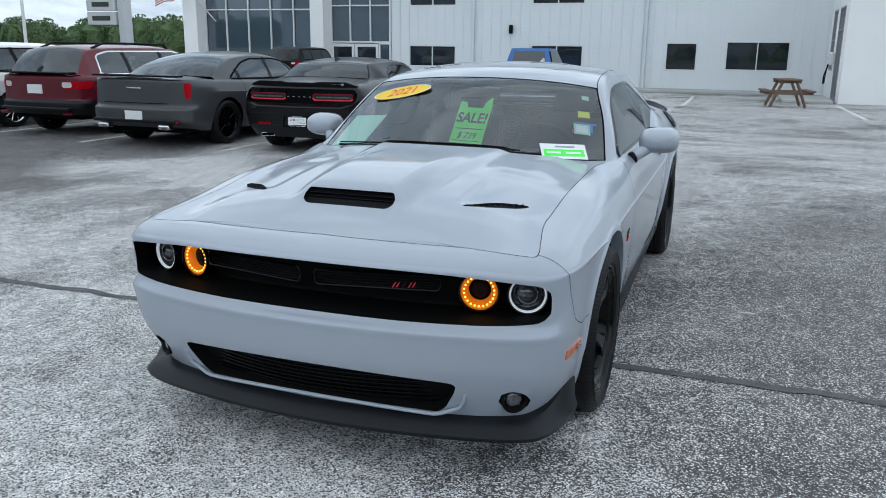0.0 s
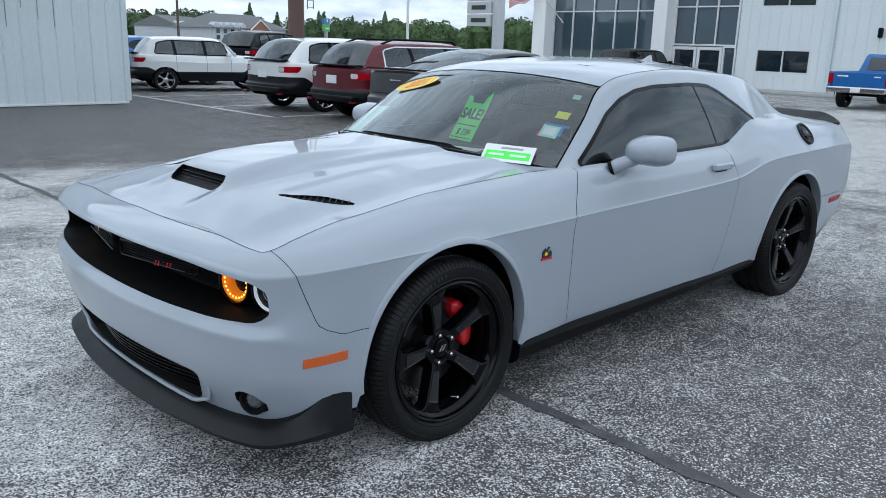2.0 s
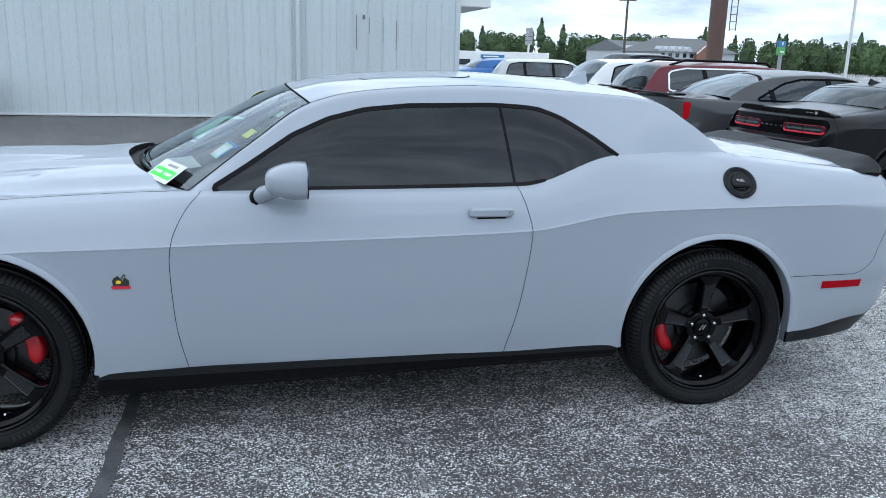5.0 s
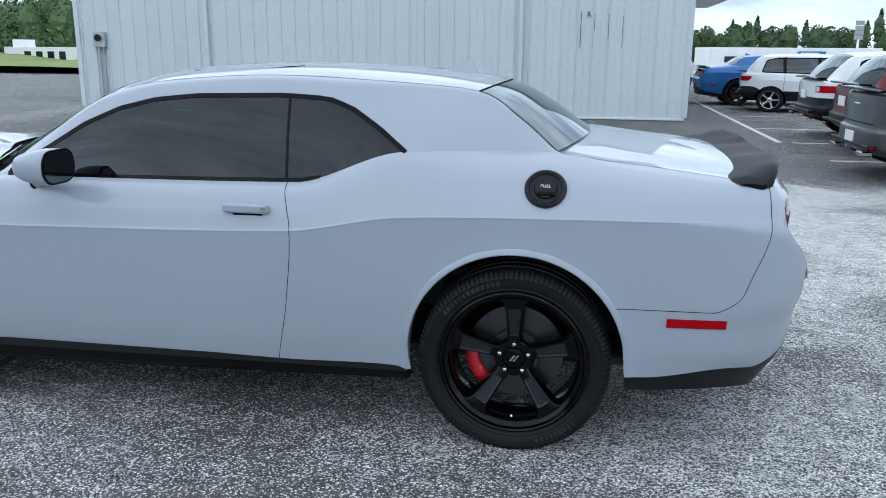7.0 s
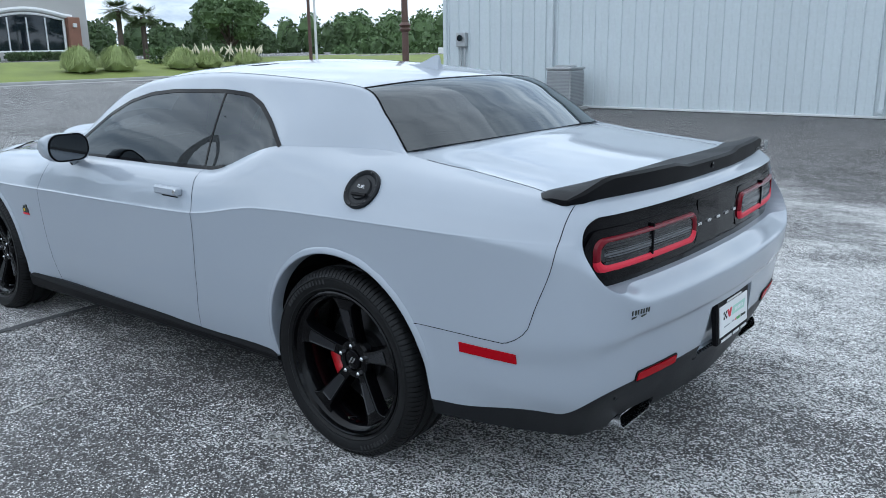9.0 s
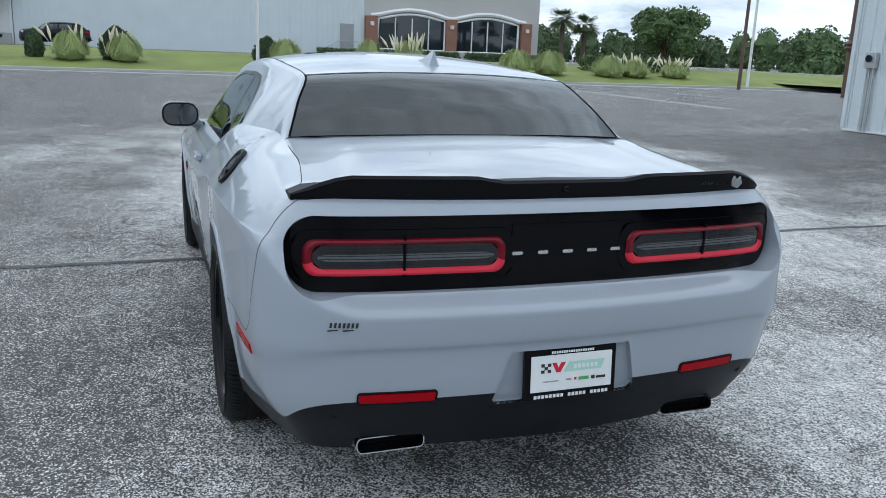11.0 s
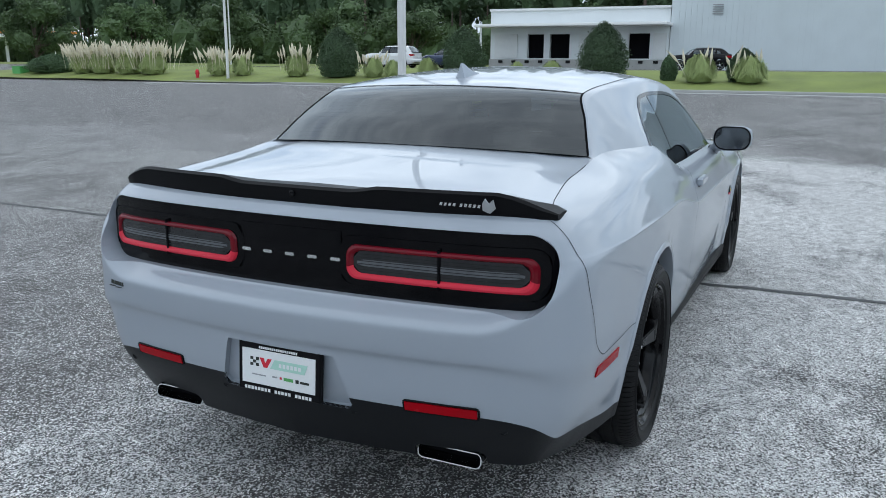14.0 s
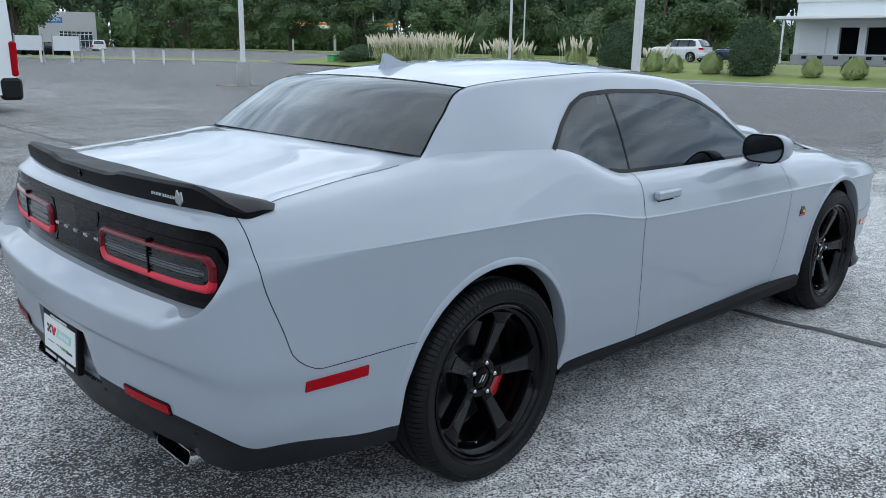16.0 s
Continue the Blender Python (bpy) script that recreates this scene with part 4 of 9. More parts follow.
    intake, front, _ = s.clip(front, lambda p: np.where(p[:, 0] > 2.0, soft_box(np.abs(p[:, 1]) - (p[:, 2] - .295) * .55, p[:, 2] - .324 + .022 * (p[:, 1] / .55) ** 2, 0, 0, .533, .073, .032), 1.0))
    fog, front, _ = s.clip(front, lambda p: np.where(p[:, 0] > 2.0, np.hypot(p[:, 1] - .752, (p[:, 2] - .302) * 1.12) - .051, 1.0))
    s.panel("front_bumper", front, body_paint, car)
    s.sunk("grille_recess", mouth, DEEP_BLACK, car, .215, along=(-1, 0, 0))
    s.sunk("lower_grille_recess", intake, DEEP_BLACK, car, .05)
    for side in (1, -1):
        s.sunk("fog_lamp_pocket", fog, SATIN_BLACK, car, .035, side)
        s.panel("front_fender", fender, body_paint, car, side)
        s.panel("quarter_panel", quarter, body_paint, car, side)
    tailp, rear, _ = s.clip(rear, lambda p: np.where(p[:, 0] < -2.3, soft_box(p[:, 1], p[:, 2], 0, .876, .842, .110, .088), 1.0))
    platep, rear, _ = s.clip(rear, lambda p: np.where(p[:, 0] < -2.4, np.maximum(np.abs(p[:, 2] - .50) - .088, np.abs(p[:, 1]) - .20 - (.588 - p[:, 2]) * .28), 1.0))
    valance, rear, _ = s.clip(rear, lambda p: p[:, 2] - (.317 + .046 * ease(-1.95, -2.3, p[:, 0]) + .092 * ease(-2.33, -2.51, p[:, 0])))
    _, valance, _ = s.clip(valance, lambda p: np.where(p[:, 0] < -2.3, soft_box(p[:, 1], p[:, 2], .530, .272, .112, .040, .022), 1.0))
    s.panel("rear_bumper", rear, body_paint, car)
    s.sunk_to("tail_panel", tailp, GLOSS_BLACK, body_paint, car, rx)
    s.sunk("plate_recess", platep, body_paint, car, .022)
    s.panel("rear_valance", valance, TRIM_DARK, car, label="charcoal plastic lower bumper")
    s.sunk("valance_edge", valance, TRIM_DARK, car, .012)

    # bonnet and boot lid
    hood, rest, cut = s.clip(top, lambda p: cowl_x(p[:, 1]) + .018 + .037 * np.clip(1 - (p[:, 1] / .72) ** 2, 0, 1) - p[:, 0])
    lid, gone, _ = s.clip(rest, lambda p: p[:, 0] - rear_glass_x(p[:, 1]) - .03)
    vent = lambda p: np.hypot(((p[:, 0] - 1.809) * -.677 + (p[:, 1] - .545) * .736) / .150, ((p[:, 0] - 1.809) * .736 + (p[:, 1] - .545) * .677) / .024) - 1
    vents, hood, _ = s.clip(hood, vent)
    scoop, hood, _ = s.clip(hood, lambda p: soft_box(p[:, 0] + .10 * p[:, 1] ** 2, p[:, 1], 2.006, 0, .029, .195, .026))
    hood_ob = s.panel("bonnet", hood, body_paint, car)
    for side in (1, -1):
        s.sunk("bonnet_vent", vents, SATIN_BLACK, hood_ob, .009, side)
        for k in range(11):
            u = -.80 + .16 * k
            half = .021 * math.sqrt(1 - u * u)
            cx_, cy_ = 1.809 - .677 * .150 * u, .545 + .736 * .150 * u
            ends = [(cx_ + .736 * q * half, cy_ + .677 * q * half) for q in (-1, 1)]
            mesh_object("vent_slat", Geo().tube([(x, y * side, float(height(np.array([x]), np.array([y]))[0]) - .004) for x, y in ends], .0022, 5), TRIM_DARK, hood_ob)
    s.sunk("bonnet_scoop", scoop, SATIN_BLACK, hood_ob, .02, along=(-1, 0, -.4))
    for k in range(3):
        gs = Geo().box((1.985 - .004 * k, 0, .917 + .014 * k), (.012, .37, .004), .0015)
        mesh_object("scoop_slat", gs, GLOSS_BLACK, hood_ob)
    s.panel("boot_lid", lid, body_paint, car)
    cowl, _, _ = s.clip(gone, lambda p: cowl_x(p[:, 1]) - .03 - p[:, 0])
    s.sunk("cowl", cowl, SATIN_BLACK, car, .028, along=(0, 0, -1))

    # seams along the upper edge of the walls
    nv = wall_p.shape[1]
    line = [(i * nv + nv - 1, (i + 1) * nv + nv - 1) for i in range(len(B) - 1) if B[i, 0] > .80 or B[i, 0] < -1.70]
    g = s.ribbon(gaps + line, .0024)

    # greenhouse
    ct, cs, K = cabin(CABIN, CABIN_BELT, edge_y, edge_z, 9)
    top_f, side_f = s.grid(ct[:, ::-1]), s.grid(cs[:, ::-1])
    cols = ct.shape[1] - 1
    screen = top_f[:18 * cols]
    roof = top_f[18 * cols:54 * cols]
    back = top_f[54 * cols:]
    glass, pillars, cut = s.clip(side_f, lambda p: inside_poly(WINDOW, p[:, 0], p[:, 2], .012))
    trim_edges = cut
    s.panel("roof", roof + pillars, body_paint, car)
    bline = lambda p: p[:, 0] + .545 + (1.31 - p[:, 2]) * .11
    qglass, dglass, cut = s.clip(glass, bline)
    for side in (1, -1):
        mesh_object("window_trim", s.ribbon(trim_edges, .019, .0022, (side,)), GLOSS_BLACK, car)
        mesh_object("pillar_trim", s.ribbon(cut, .010, .0018, (side,)), GLOSS_BLACK, car)
    # sealing strips round the screens
    base = top_f[0][0]
    nvt = ct.shape[1]
    rows = [(base + i * nvt, base + (i + 1) * nvt) for i in range(0, 18)] + [(base + i * nvt, base + (i + 1) * nvt) for i in range(54, 72)]
    across = [(base + r * nvt + j, base + r * nvt + j + 1) for r in (18, 54) for j in range(nvt - 1)]
    s.ribbon(rows + across, .008, .0015, g=g)
    s.ribbon([(base + i * nvt, base + (i + 1) * nvt) for i in range(18, 54)], .004, .0008, g=g)
    mesh_object("panel_gap", g, SHADOW_GAP, car)
    for r in (18, 54):
        mesh_object("glass_border", s.ribbon([(base + r * nvt + j, base + r * nvt + j + 1) for j in range(nvt - 1)], .05, -.004), GLOSS_BLACK, car)
    screen = s.panel("windscreen", screen, SCREEN_GLASS, car, label="clear windscreen with sale stickers behind it")
    screen.visible_shadow = False
    s.panel("rear_window", back, REAR_GLASS, car, label="dark tinted rear window")
    for side in (1, -1):
        d = s.panel("door", door, body_paint, car, side)
        s.panel("door_glass", dglass, TINT_GLASS, d, side, "dark tinted door glass")
        s.panel("quarter_glass", qglass, TINT_GLASS, car, side, "dark tinted quarter glass")
        # handle; a near-black strip below stands for the shade in its scoop
        gh = Geo().box((-.454, .955 * side, .900), (.180, .030, .036), .014)
        h = mesh_object("door_handle", gh, body_paint, d, smooth=True)
        gp = Geo().box((-.459, skin_y(-.459, .879) * side, .879), (.12, .008, .014), .003)
        mesh_object("handle_shade", gp, SHADOW_GAP, d)
        if side > 0:
            mesh_object("key_lock", Geo().cyl((-.531, .970, .902), (-.531, .977, .902), .009), CHROME, h)
        # mirror
        gm = Geo()
        vs, fs, n1, n2 = [], [], 20, 12
        for i in range(n1):
            a = 2 * math.pi * i / n1
            for j in range(n2 + 1):
                b = math.pi * j / n2
                e = 0.75
                cx, sx = math.cos(b), math.sin(b)
                X = -.108 * (abs(cx) ** e) * (1 if cx > 0 else -1)
                X = max(X, -.045) if cx > 0 else X
                Y = .105 * sx ** .55 * math.copysign(abs(math.cos(a)) ** .66, math.cos(a))
                Z = .070 * sx ** .55 * math.copysign(abs(math.sin(a)) ** .66, math.sin(a))
                vs.append((.318 + X, side * (1.006 + Y), 1.040 + Z * (1 - .25 * max(0, X) / .1) + .04 * Y))
        for i in range(n1):
            for j in range(n2):
                fs.append((i * (n2 + 1) + j, ((i + 1) % n1) * (n2 + 1) + j, ((i + 1) % n1) * (n2 + 1) + j + 1, i * (n2 + 1) + j + 1))
        gm.add(vs, fs)
        mesh_object("wing_mirror", gm, body_paint, d, smooth="all")
        gst = Geo()
        gst.tube([(.45, side * .885, .955), (.435, side * .91, .975), (.385, side * .945, .995), (.345, side * .968, 1.012)], .030, 12)
        mesh_object("mirror_stalk", gst, body_paint, d, smooth=True)
        mesh_object("mirror_gasket", Geo().tube([(.458, side * .882, .953), (.449, side * .894, .959)], .0335, 14), SATIN_BLACK, d, smooth=True)
        face = Geo().prism(rounded(.180, .116, .050), .003, Matrix.Translation((.2715, side * 1.006, 1.042)) @ Matrix.Rotation(radians(-90), 4, "Y") @ Matrix.Rotation(radians(90), 4, "Z"))
        mesh_object("mirror_glass", face, MIRROR_GLASS, d)
        ring = Geo().prism(rounded(.196, .131, .056), .004, Matrix.Translation((.2745, side * 1.006, 1.042)) @ Matrix.Rotation(radians(-90), 4, "Y") @ Matrix.Rotation(radians(90), 4, "Z"))
        mesh_object("mirror_rim", ring, SATIN_BLACK, d)
        # sill
        gs = Geo()
        prof = [(.900, .285), (.910, .262), (.902, .210), (.870, .182), (.80, .175), (.80, .285)]
        vs = [(x, (y + (.026 if x > 0 and y > .85 else 0)) * side, z + (0 if x > 0 else .012 if z > .25 else .045)) for x in (1.07, -1.06) for y, z in prof]
        gs.add(vs, [(i, (i + 1) % 6, 6 + (i + 1) % 6, 6 + i) for i in range(6)] + [tuple(range(6)), tuple(range(6, 12))])
        mesh_object("side_sill", gs, SATIN_BLACK, car)
        # side markers
        for x0, x1, z, mm, nm in ((2.118, 1.955, .457, LAMP_AMBER, "front_marker"), (-2.02, -2.228, .542, LAMP_RED, "rear_marker")):
            ya, yb = skin_y(x0, z), skin_y(x1, z)
            gk = Geo()
            hz, vs = .0165, []
            for k in range(9):
                x = x0 + (x1 - x0) * k / 8
                for zz in (z - hz, z + hz):
                    y = skin_y(x, zz)
                    vs += [(x, (y - .01) * side, zz), (x, (y + .005) * side, zz)]
            gk.add(vs, [q for k in range(8) for q in ((4 * k + 1, 4 * k + 5, 4 * k + 7, 4 * k + 3), (4 * k, 4 * k + 4, 4 * k + 5, 4 * k + 1), (4 * k + 2, 4 * k + 6, 4 * k + 7, 4 * k + 3))] + [(0, 1, 3, 2), (32, 33, 35, 34)])
            mesh_object(nm, gk, mm, car, "amber side marker" if x0 > 0 else "red side marker")
        # wheel wells, wheels and brakes
        for cx in (HUB_X, -HUB_X):
            gw = Geo()
            arc = [(cx + .425 * math.cos(radians(a)), HUB_Z + .425 * math.sin(radians(a))) for a in range(0, 181, 10)]
            vs = [(x, y, z) for x, z in arc for y in ((.93 if z > .46 else .875) * side, .58 * side)]
            gw.add(vs, [(2 * i, 2 * i + 1, 2 * i + 3, 2 * i + 2) for i in range(len(arc) - 1)])
            gw.add([(x, .58 * side, z) for x, z in arc], [tuple(range(len(arc)))])
            mesh_object("wheel_well", gw, SATIN_BLACK, car)
            m = Matrix.Translation((cx, .826 * side, AXLE_Z)) @ Matrix.Rotation(radians(-90 * side), 4, "X")
            star_wheel(car, m, turn=(-90 if side > 0 else 90) + (17 if cx > 0 else 0 if side > 0 else 14) * side)
            gd = Geo().lathe([(.06, -.02), (.185, -.02), (.185, .008), (.1, .008), (.095, .03), (.06, .03)], 48, Matrix.Translation((cx, .80 * side, AXLE_Z)) @ Matrix.Rotation(radians(-90 * side), 4, "X"))
            mesh_object("brake_disc", gd, STEEL, car, smooth=True)
            gc = Geo()
            mid, span, r0, r1, ya, yb = (158, 37, .138, .208, .762, .850) if cx > 0 else (-22, 27, .138, .196, .755, .828)
            sect, vs = 12, []
            steps = 15
            for i in range(steps + 1):
                u = 2 * i / steps - 1
                a = radians(mid + span * u)
                fill = math.sqrt(max(0.0, 1 - abs(u) ** 5)) * (1 - .10 * math.exp(-(u / .22) ** 2))
                rc, yc = (r0 + r1) / 2, (ya + yb) / 2
                for k in range(sect):
                    t = 2 * math.pi * k / sect
                    rr = rc + (r1 - r0) / 2 * math.copysign(abs(math.cos(t)) ** .5, math.cos(t)) * fill
                    yy = yc + (yb - ya) / 2 * math.copysign(abs(math.sin(t)) ** .5, math.sin(t)) * (.8 + .2 * fill)
                    vs.append((cx + rr * math.cos(a), yy * side, AXLE_Z + rr * math.sin(a)))
            gc.add(vs, [(i * sect + k, i * sect + (k + 1) % sect, (i + 1) * sect + (k + 1) % sect, (i + 1) * sect + k) for i in range(steps) for k in range(sect)])
            mesh_object("brake_caliper", gc, CALIPER_RED, car, "red brake caliper", smooth="all")

    # head lamps
    for side in (1, -1):
        for y, x, mm, nm in ((.770, 2.158, WHITE_RING, "head_lamp"), (.600, 2.190, AMBER_LIGHT, "turn_lamp")):
            M = Matrix.Translation((x, y * side, .674)) @ Matrix.Rotation(radians(90), 4, "Y") @ Matrix.Rotation(radians((18 if y > .7 else 12) * -side), 4, "X")
            lamp = mesh_object(nm, Geo().lathe([(.078, -.06), (.078, -.004), (.074, .002), (.069, .002), (.067, -.004), (.067, -.05)], 40, M), GLOSS_BLACK, car, smooth=True)
            ring = Geo().lathe([(.066, -.012), (.066, -.004), (.0645, -.001), (.0615, -.002), (.059, -.012)] if y > .7 else [(.066, -.012), (.066, -.006), (.060, -.004), (.050, -.016), (.040, -.042)], 40, M)
            mesh_object("halo_ring", ring, mm, lamp, "white halo ring" if y > .7 else "lit amber ring", smooth=True)
            if y > .7:
                mesh_object("projector", Geo().lathe([(.059, -.012), (.052, -.03), (.044, -.034), (.040, -.016), (.033, -.006), (.018, .001), (0, .003)], 32, M), LENS_GREY, lamp, smooth=True)
            else:
                mesh_object("reflector", Geo().lathe([(.040, -.042), (.034, -.05), (.03, -.036), (.022, -.028), (.012, -.025), (0, -.024)], 32, M), SATIN_BLACK, lamp, smooth=True)
                for k in range(22):
                    a = 2 * math.pi * k / 22
                    c = M @ Vector((.054 * math.cos(a), .054 * math.sin(a), -.009))
                    mesh_object("amber_cell", Geo().box(c, (.005, .0065, .0065), .002), AMBER_CELL, lamp)
    # grille frames and bars
    for side in (1, -1):
        gg = Geo()
        ring_ = rounded(.45, .058, .018, 4, .255, .712)
        gg.tube([(2.340 - .30 * (y / .9) ** 2, y * side, z) for y, z in ring_ + ring_[:1]], .0045, 6)
        fr = mesh_object("grille_frame", gg, GLOSS_BLACK, car)
        for k in range(5):
            gb = Geo().tube([(2.330 - .30 * (y / .9) ** 2, y * side, .692 + .010 * k) for y in (.035, .15, .3, .42, .475)], .0025, 5)
            mesh_object("grille_bar", gb, SATIN_BLACK, fr)
    for k in range(9):
        z = .236 + .018 * k
        w = .48 + (z - .22) * .5
        gb = Geo().tube([(2.350 - .30 * (y / .9) ** 2 - .055 * (.36 - z) / .15, y, z) for y in np.linspace(-w, w, 15)], .0035, 5)
        mesh_object("lower_grille_bar", gb, GLOSS_BLACK, car)
    # rounded lip under the lower grille
    fine_o = outline_curve(CAR_PLAN[:6], .02)[0]
    plan_x = lambda y: np.interp(y, fine_o[:, 1], fine_o[:, 0])
    lip = [(float(plan_x(abs(y))) - .084 - .004 * float(ease(.42, .58, abs(y))), y, .249 - .020 * (y / .55) ** 2 + .035 * float(ease(.47, .58, abs(y)))) for y in np.linspace(-.555, .555, 41)]
    for sd in (1, -1):
        up_lip = [(float(plan_x(y)) - .052 - d, y * sd, z) for y, z, d in ((.572, .272, .030), (.584, .30, .022), (.592, .33, .014))]
        lip = lip + up_lip if sd > 0 else up_lip[::-1] + lip
    mesh_object("grille_lip", Geo().tube(lip, .0075, 8), body_paint, car, smooth=True)
    # red badge strokes on the grille
    gb = Geo()
    for k, (y, w) in enumerate(((.396, .004), (.384, .004), (.364, .002), (.344, .004), (.332, .004))):
        gb.prism([(-w - .004, -.010), (w - .008, -.010), (w + .004, .010), (-w + .008, .010)], .004, Matrix.Translation((2.318 + .006 * k, y + .01, .715)) @ Matrix.Rotation(radians(90), 4, "Z") @ Matrix.Rotation(radians(90), 4, "X"))
    mesh_object("grille_badge", gb, INK_RED, car, "red slanted grille badge")
    # fog lamps
    for side in (1, -1):
        M = Matrix.Translation((skin_nose(.752, .302) - .010, .752 * side, .302)) @ Matrix.Rotation(radians(90), 4, "Y") @ Matrix.Rotation(radians(-32 * side), 4, "X")
        mesh_object("fog_lamp", Geo().lathe([(.050, -.02), (.050, .0), (.042, .004), (.036, -.004), (.034, -.012)], 28, M), SATIN_BLACK, car, smooth=True)
        mesh_object("fog_lens", Geo().lathe([(.032, -.012), (.027, -.006), (.016, -.002), (0, .0)], 28, M), LENS_GREY, car, "grey fog lens", smooth=True)
    # chin splitter
    ch = Geo()
    O, Nn, U = outline_curve(CAR_PLAN, .04)
    sel = [i for i in range(len(U)) if O[i][0] > 1.90]
    n = len(sel)
    for s_ in (1, -1):
        vs = []
        for i in sel:
            (x, y), (a, b) = O[i], Nn[i]
            side_on = float(ease(2.26, 1.96, x))
            up, out, tuck = .100 * side_on ** 2, -.030 + .016 * side_on, -.088 + .050 * side_on
            rows = [(-.14, .230 + up), (tuck, .226 + up * 1.1), (tuck * .55 + out * .45, .207 + up * .8), (out - .012, .190 + up * .35), (out, .180 + up * .12), (out - .006, .164), (-.13, .152)]
            vs += [(x + a * d, (y + b * d) * s_, z) for d, z in rows]
        m = len(rows)
        ch.add(vs, [(m * i + k, m * i + k + 1, m * i + k + m + 1, m * i + k + m) for i in range(n - 1) for k in range(m - 1)] + [tuple(range(m * n - m, m * n))])
    mesh_object("chin_splitter", ch, TRIM_DARK, car, "charcoal plastic chin splitter", smooth=True)

    # tail lamps on the dark tail panel
    def tail_strip(name, outline, mat, parent, lift, label="", hole=None):
        g = Geo()
        n = len(outline)
        pts = [(rx(y) - lift, y, z) for y, z in outline]
        if hole:
            inn = [(rx(y) - lift, y, z) for y, z in hole]
            g.add(pts + inn + [(x + .012, y, z) for x, y, z in pts + inn], [(i, (i + 1) % n, n + (i + 1) % n, n + i) for i in range(n)] + [(i, (i + 1) % n, 2 * n + (i + 1) % n, 2 * n + i) for i in range(n)] + [(n + i, n + (i + 1) % n, 3 * n + (i + 1) % n, 3 * n + i) for i in range(n)])
        else:
            g.add(pts + [(x + .012, y, z) for x, y, z in pts], [(i, (i + 1) % n, n + (i + 1) % n, n + i) for i in range(n)])
            ya, yb = min(p[1] for p in pts), max(p[1] for p in pts)
            cols_ = []
            for y in np.linspace(ya + 1e-4, yb - 1e-4, 25):
                zs_ = [p[2] + (q[2] - p[2]) * (y - p[1]) / (q[1] - p[1]) for p, q in zip(pts, pts[1:] + pts[:1]) if (p[1] - y) * (q[1] - y) <= 0 and abs(p[1] - q[1]) > 1e-9]
                cols_.append((rx(y) - lift, y, min(zs_), max(zs_)))
            for (xa, y0, za, zb), (xb, y1, zc, zd) in zip(cols_, cols_[1:]):
                g.quad((xa, y0, za), (xb, y1, zc), (xb, y1, zd), (xa, y0, zb))
        return mesh_object(name, g, mat, parent, label, smooth=True)
    def band(w, h, r, cy, cz, k=0):
        pts = []
        for a, b in rounded(w, h, r, 6):
            pts.append((cy + a, cz + b))
        dense = []
        for i in range(len(pts)):
            p, q = pts[i], pts[(i + 1) % len(pts)]
            m = max(1, int(abs(p[0] - q[0]) / .06))
            dense += [(p[0] + (q[0] - p[0]) * t / m, p[1] + (q[1] - p[1]) * t / m) for t in range(m)]
        return dense
    for side in (1, -1):
        cy, cz = .497 * side, .872
        lamp = tail_strip("tail_lamp", band(.64, .150, .045, cy, cz), GLOSS_BLACK, car, .004)
        outer = band(.585, .107, .036, cy, cz - .004)
        m_ = len(outer)
        squeeze = lambda fy, fz, dz: [(cy + (y - cy) * fy, cz + dz + (z - cz + .004) * fz) for y, z in outer]
        loops = [(outer, .005), (squeeze(.985, .955, -.004), .0135), (squeeze(.955, .84, -.0035), .0165), (squeeze(.93, .73, -.003), .0145), (squeeze(.912, .64, -.002), .008)]
        inner = loops[-1][0]
        rings = {"dark": Geo(), "lit": Geo()}
        for (la, da), (lb, db) in zip(loops, loops[1:]):
            for i in range(m_):
                k2 = (i + 1) % m_
                mid_z_ = (outer[i][1] + outer[k2][1]) / 2
                rings["lit" if mid_z_ < cz - .004 else "dark"].quad(*[(rx(y) - d_, y, z) for (y, z), d_ in ((la[i], da), (la[k2], da), (lb[k2], db), (lb[i], db))])
        mesh_object("red_ring", rings["dark"], LAMP_RED_DARK, lamp, "dark red upper tail-lamp ring", smooth="all")
        mesh_object("lit_ring", rings["lit"], LAMP_RING_RED, lamp, "bright red lower ring", smooth="all")
        tail_strip("smoked_centre", inner, LAMP_SMOKE, lamp, .0075, "smoked grey lens")
        bar = [(cy + (y - cy) * .95, cz - .003 + (z - cz) * .30) for y, z in inner]
        tail_strip("clear_bar", bar, REVERSE_LENS, lamp, .0105, "clear reversing bar")
        for k in range(6):
            zz = cz - .026 + .0095 * k
            tail_strip("lens_rib", [(cy + u * .262, zz - .0011) for u in np.linspace(-.95, .95, 9)] + [(cy + u * .262, zz + .0011) for u in np.linspace(.95, -.95, 9)], LAMP_SMOKE, lamp, .0118)
        cut_y = (.510 if side > 0 else -.505)
        tail_strip("lamp_split", [(cut_y - .0035, cz - .062), (cut_y + .0035, cz - .062), (cut_y + .0035, cz + .058), (cut_y - .0035, cz + .058)], SHADOW_GAP, lamp, .0145)
    tail_strip("tail_centre", [(y, .812) for y in np.linspace(-.185, .185, 7)] + [(y, .955) for y in np.linspace(.185, -.185, 7)], GLOSS_BLACK, car, .003)
    for k in range(5):
        y = .166 - .083 * k
        tail_strip("letter_bar", band(.034, .010, .004, y, .868), CHROME, car, .007, "small chrome lettering bar")
    # spoiler
    sp = Geo()
    ys = np.linspace(-.81, .81, 41)
    vs = []
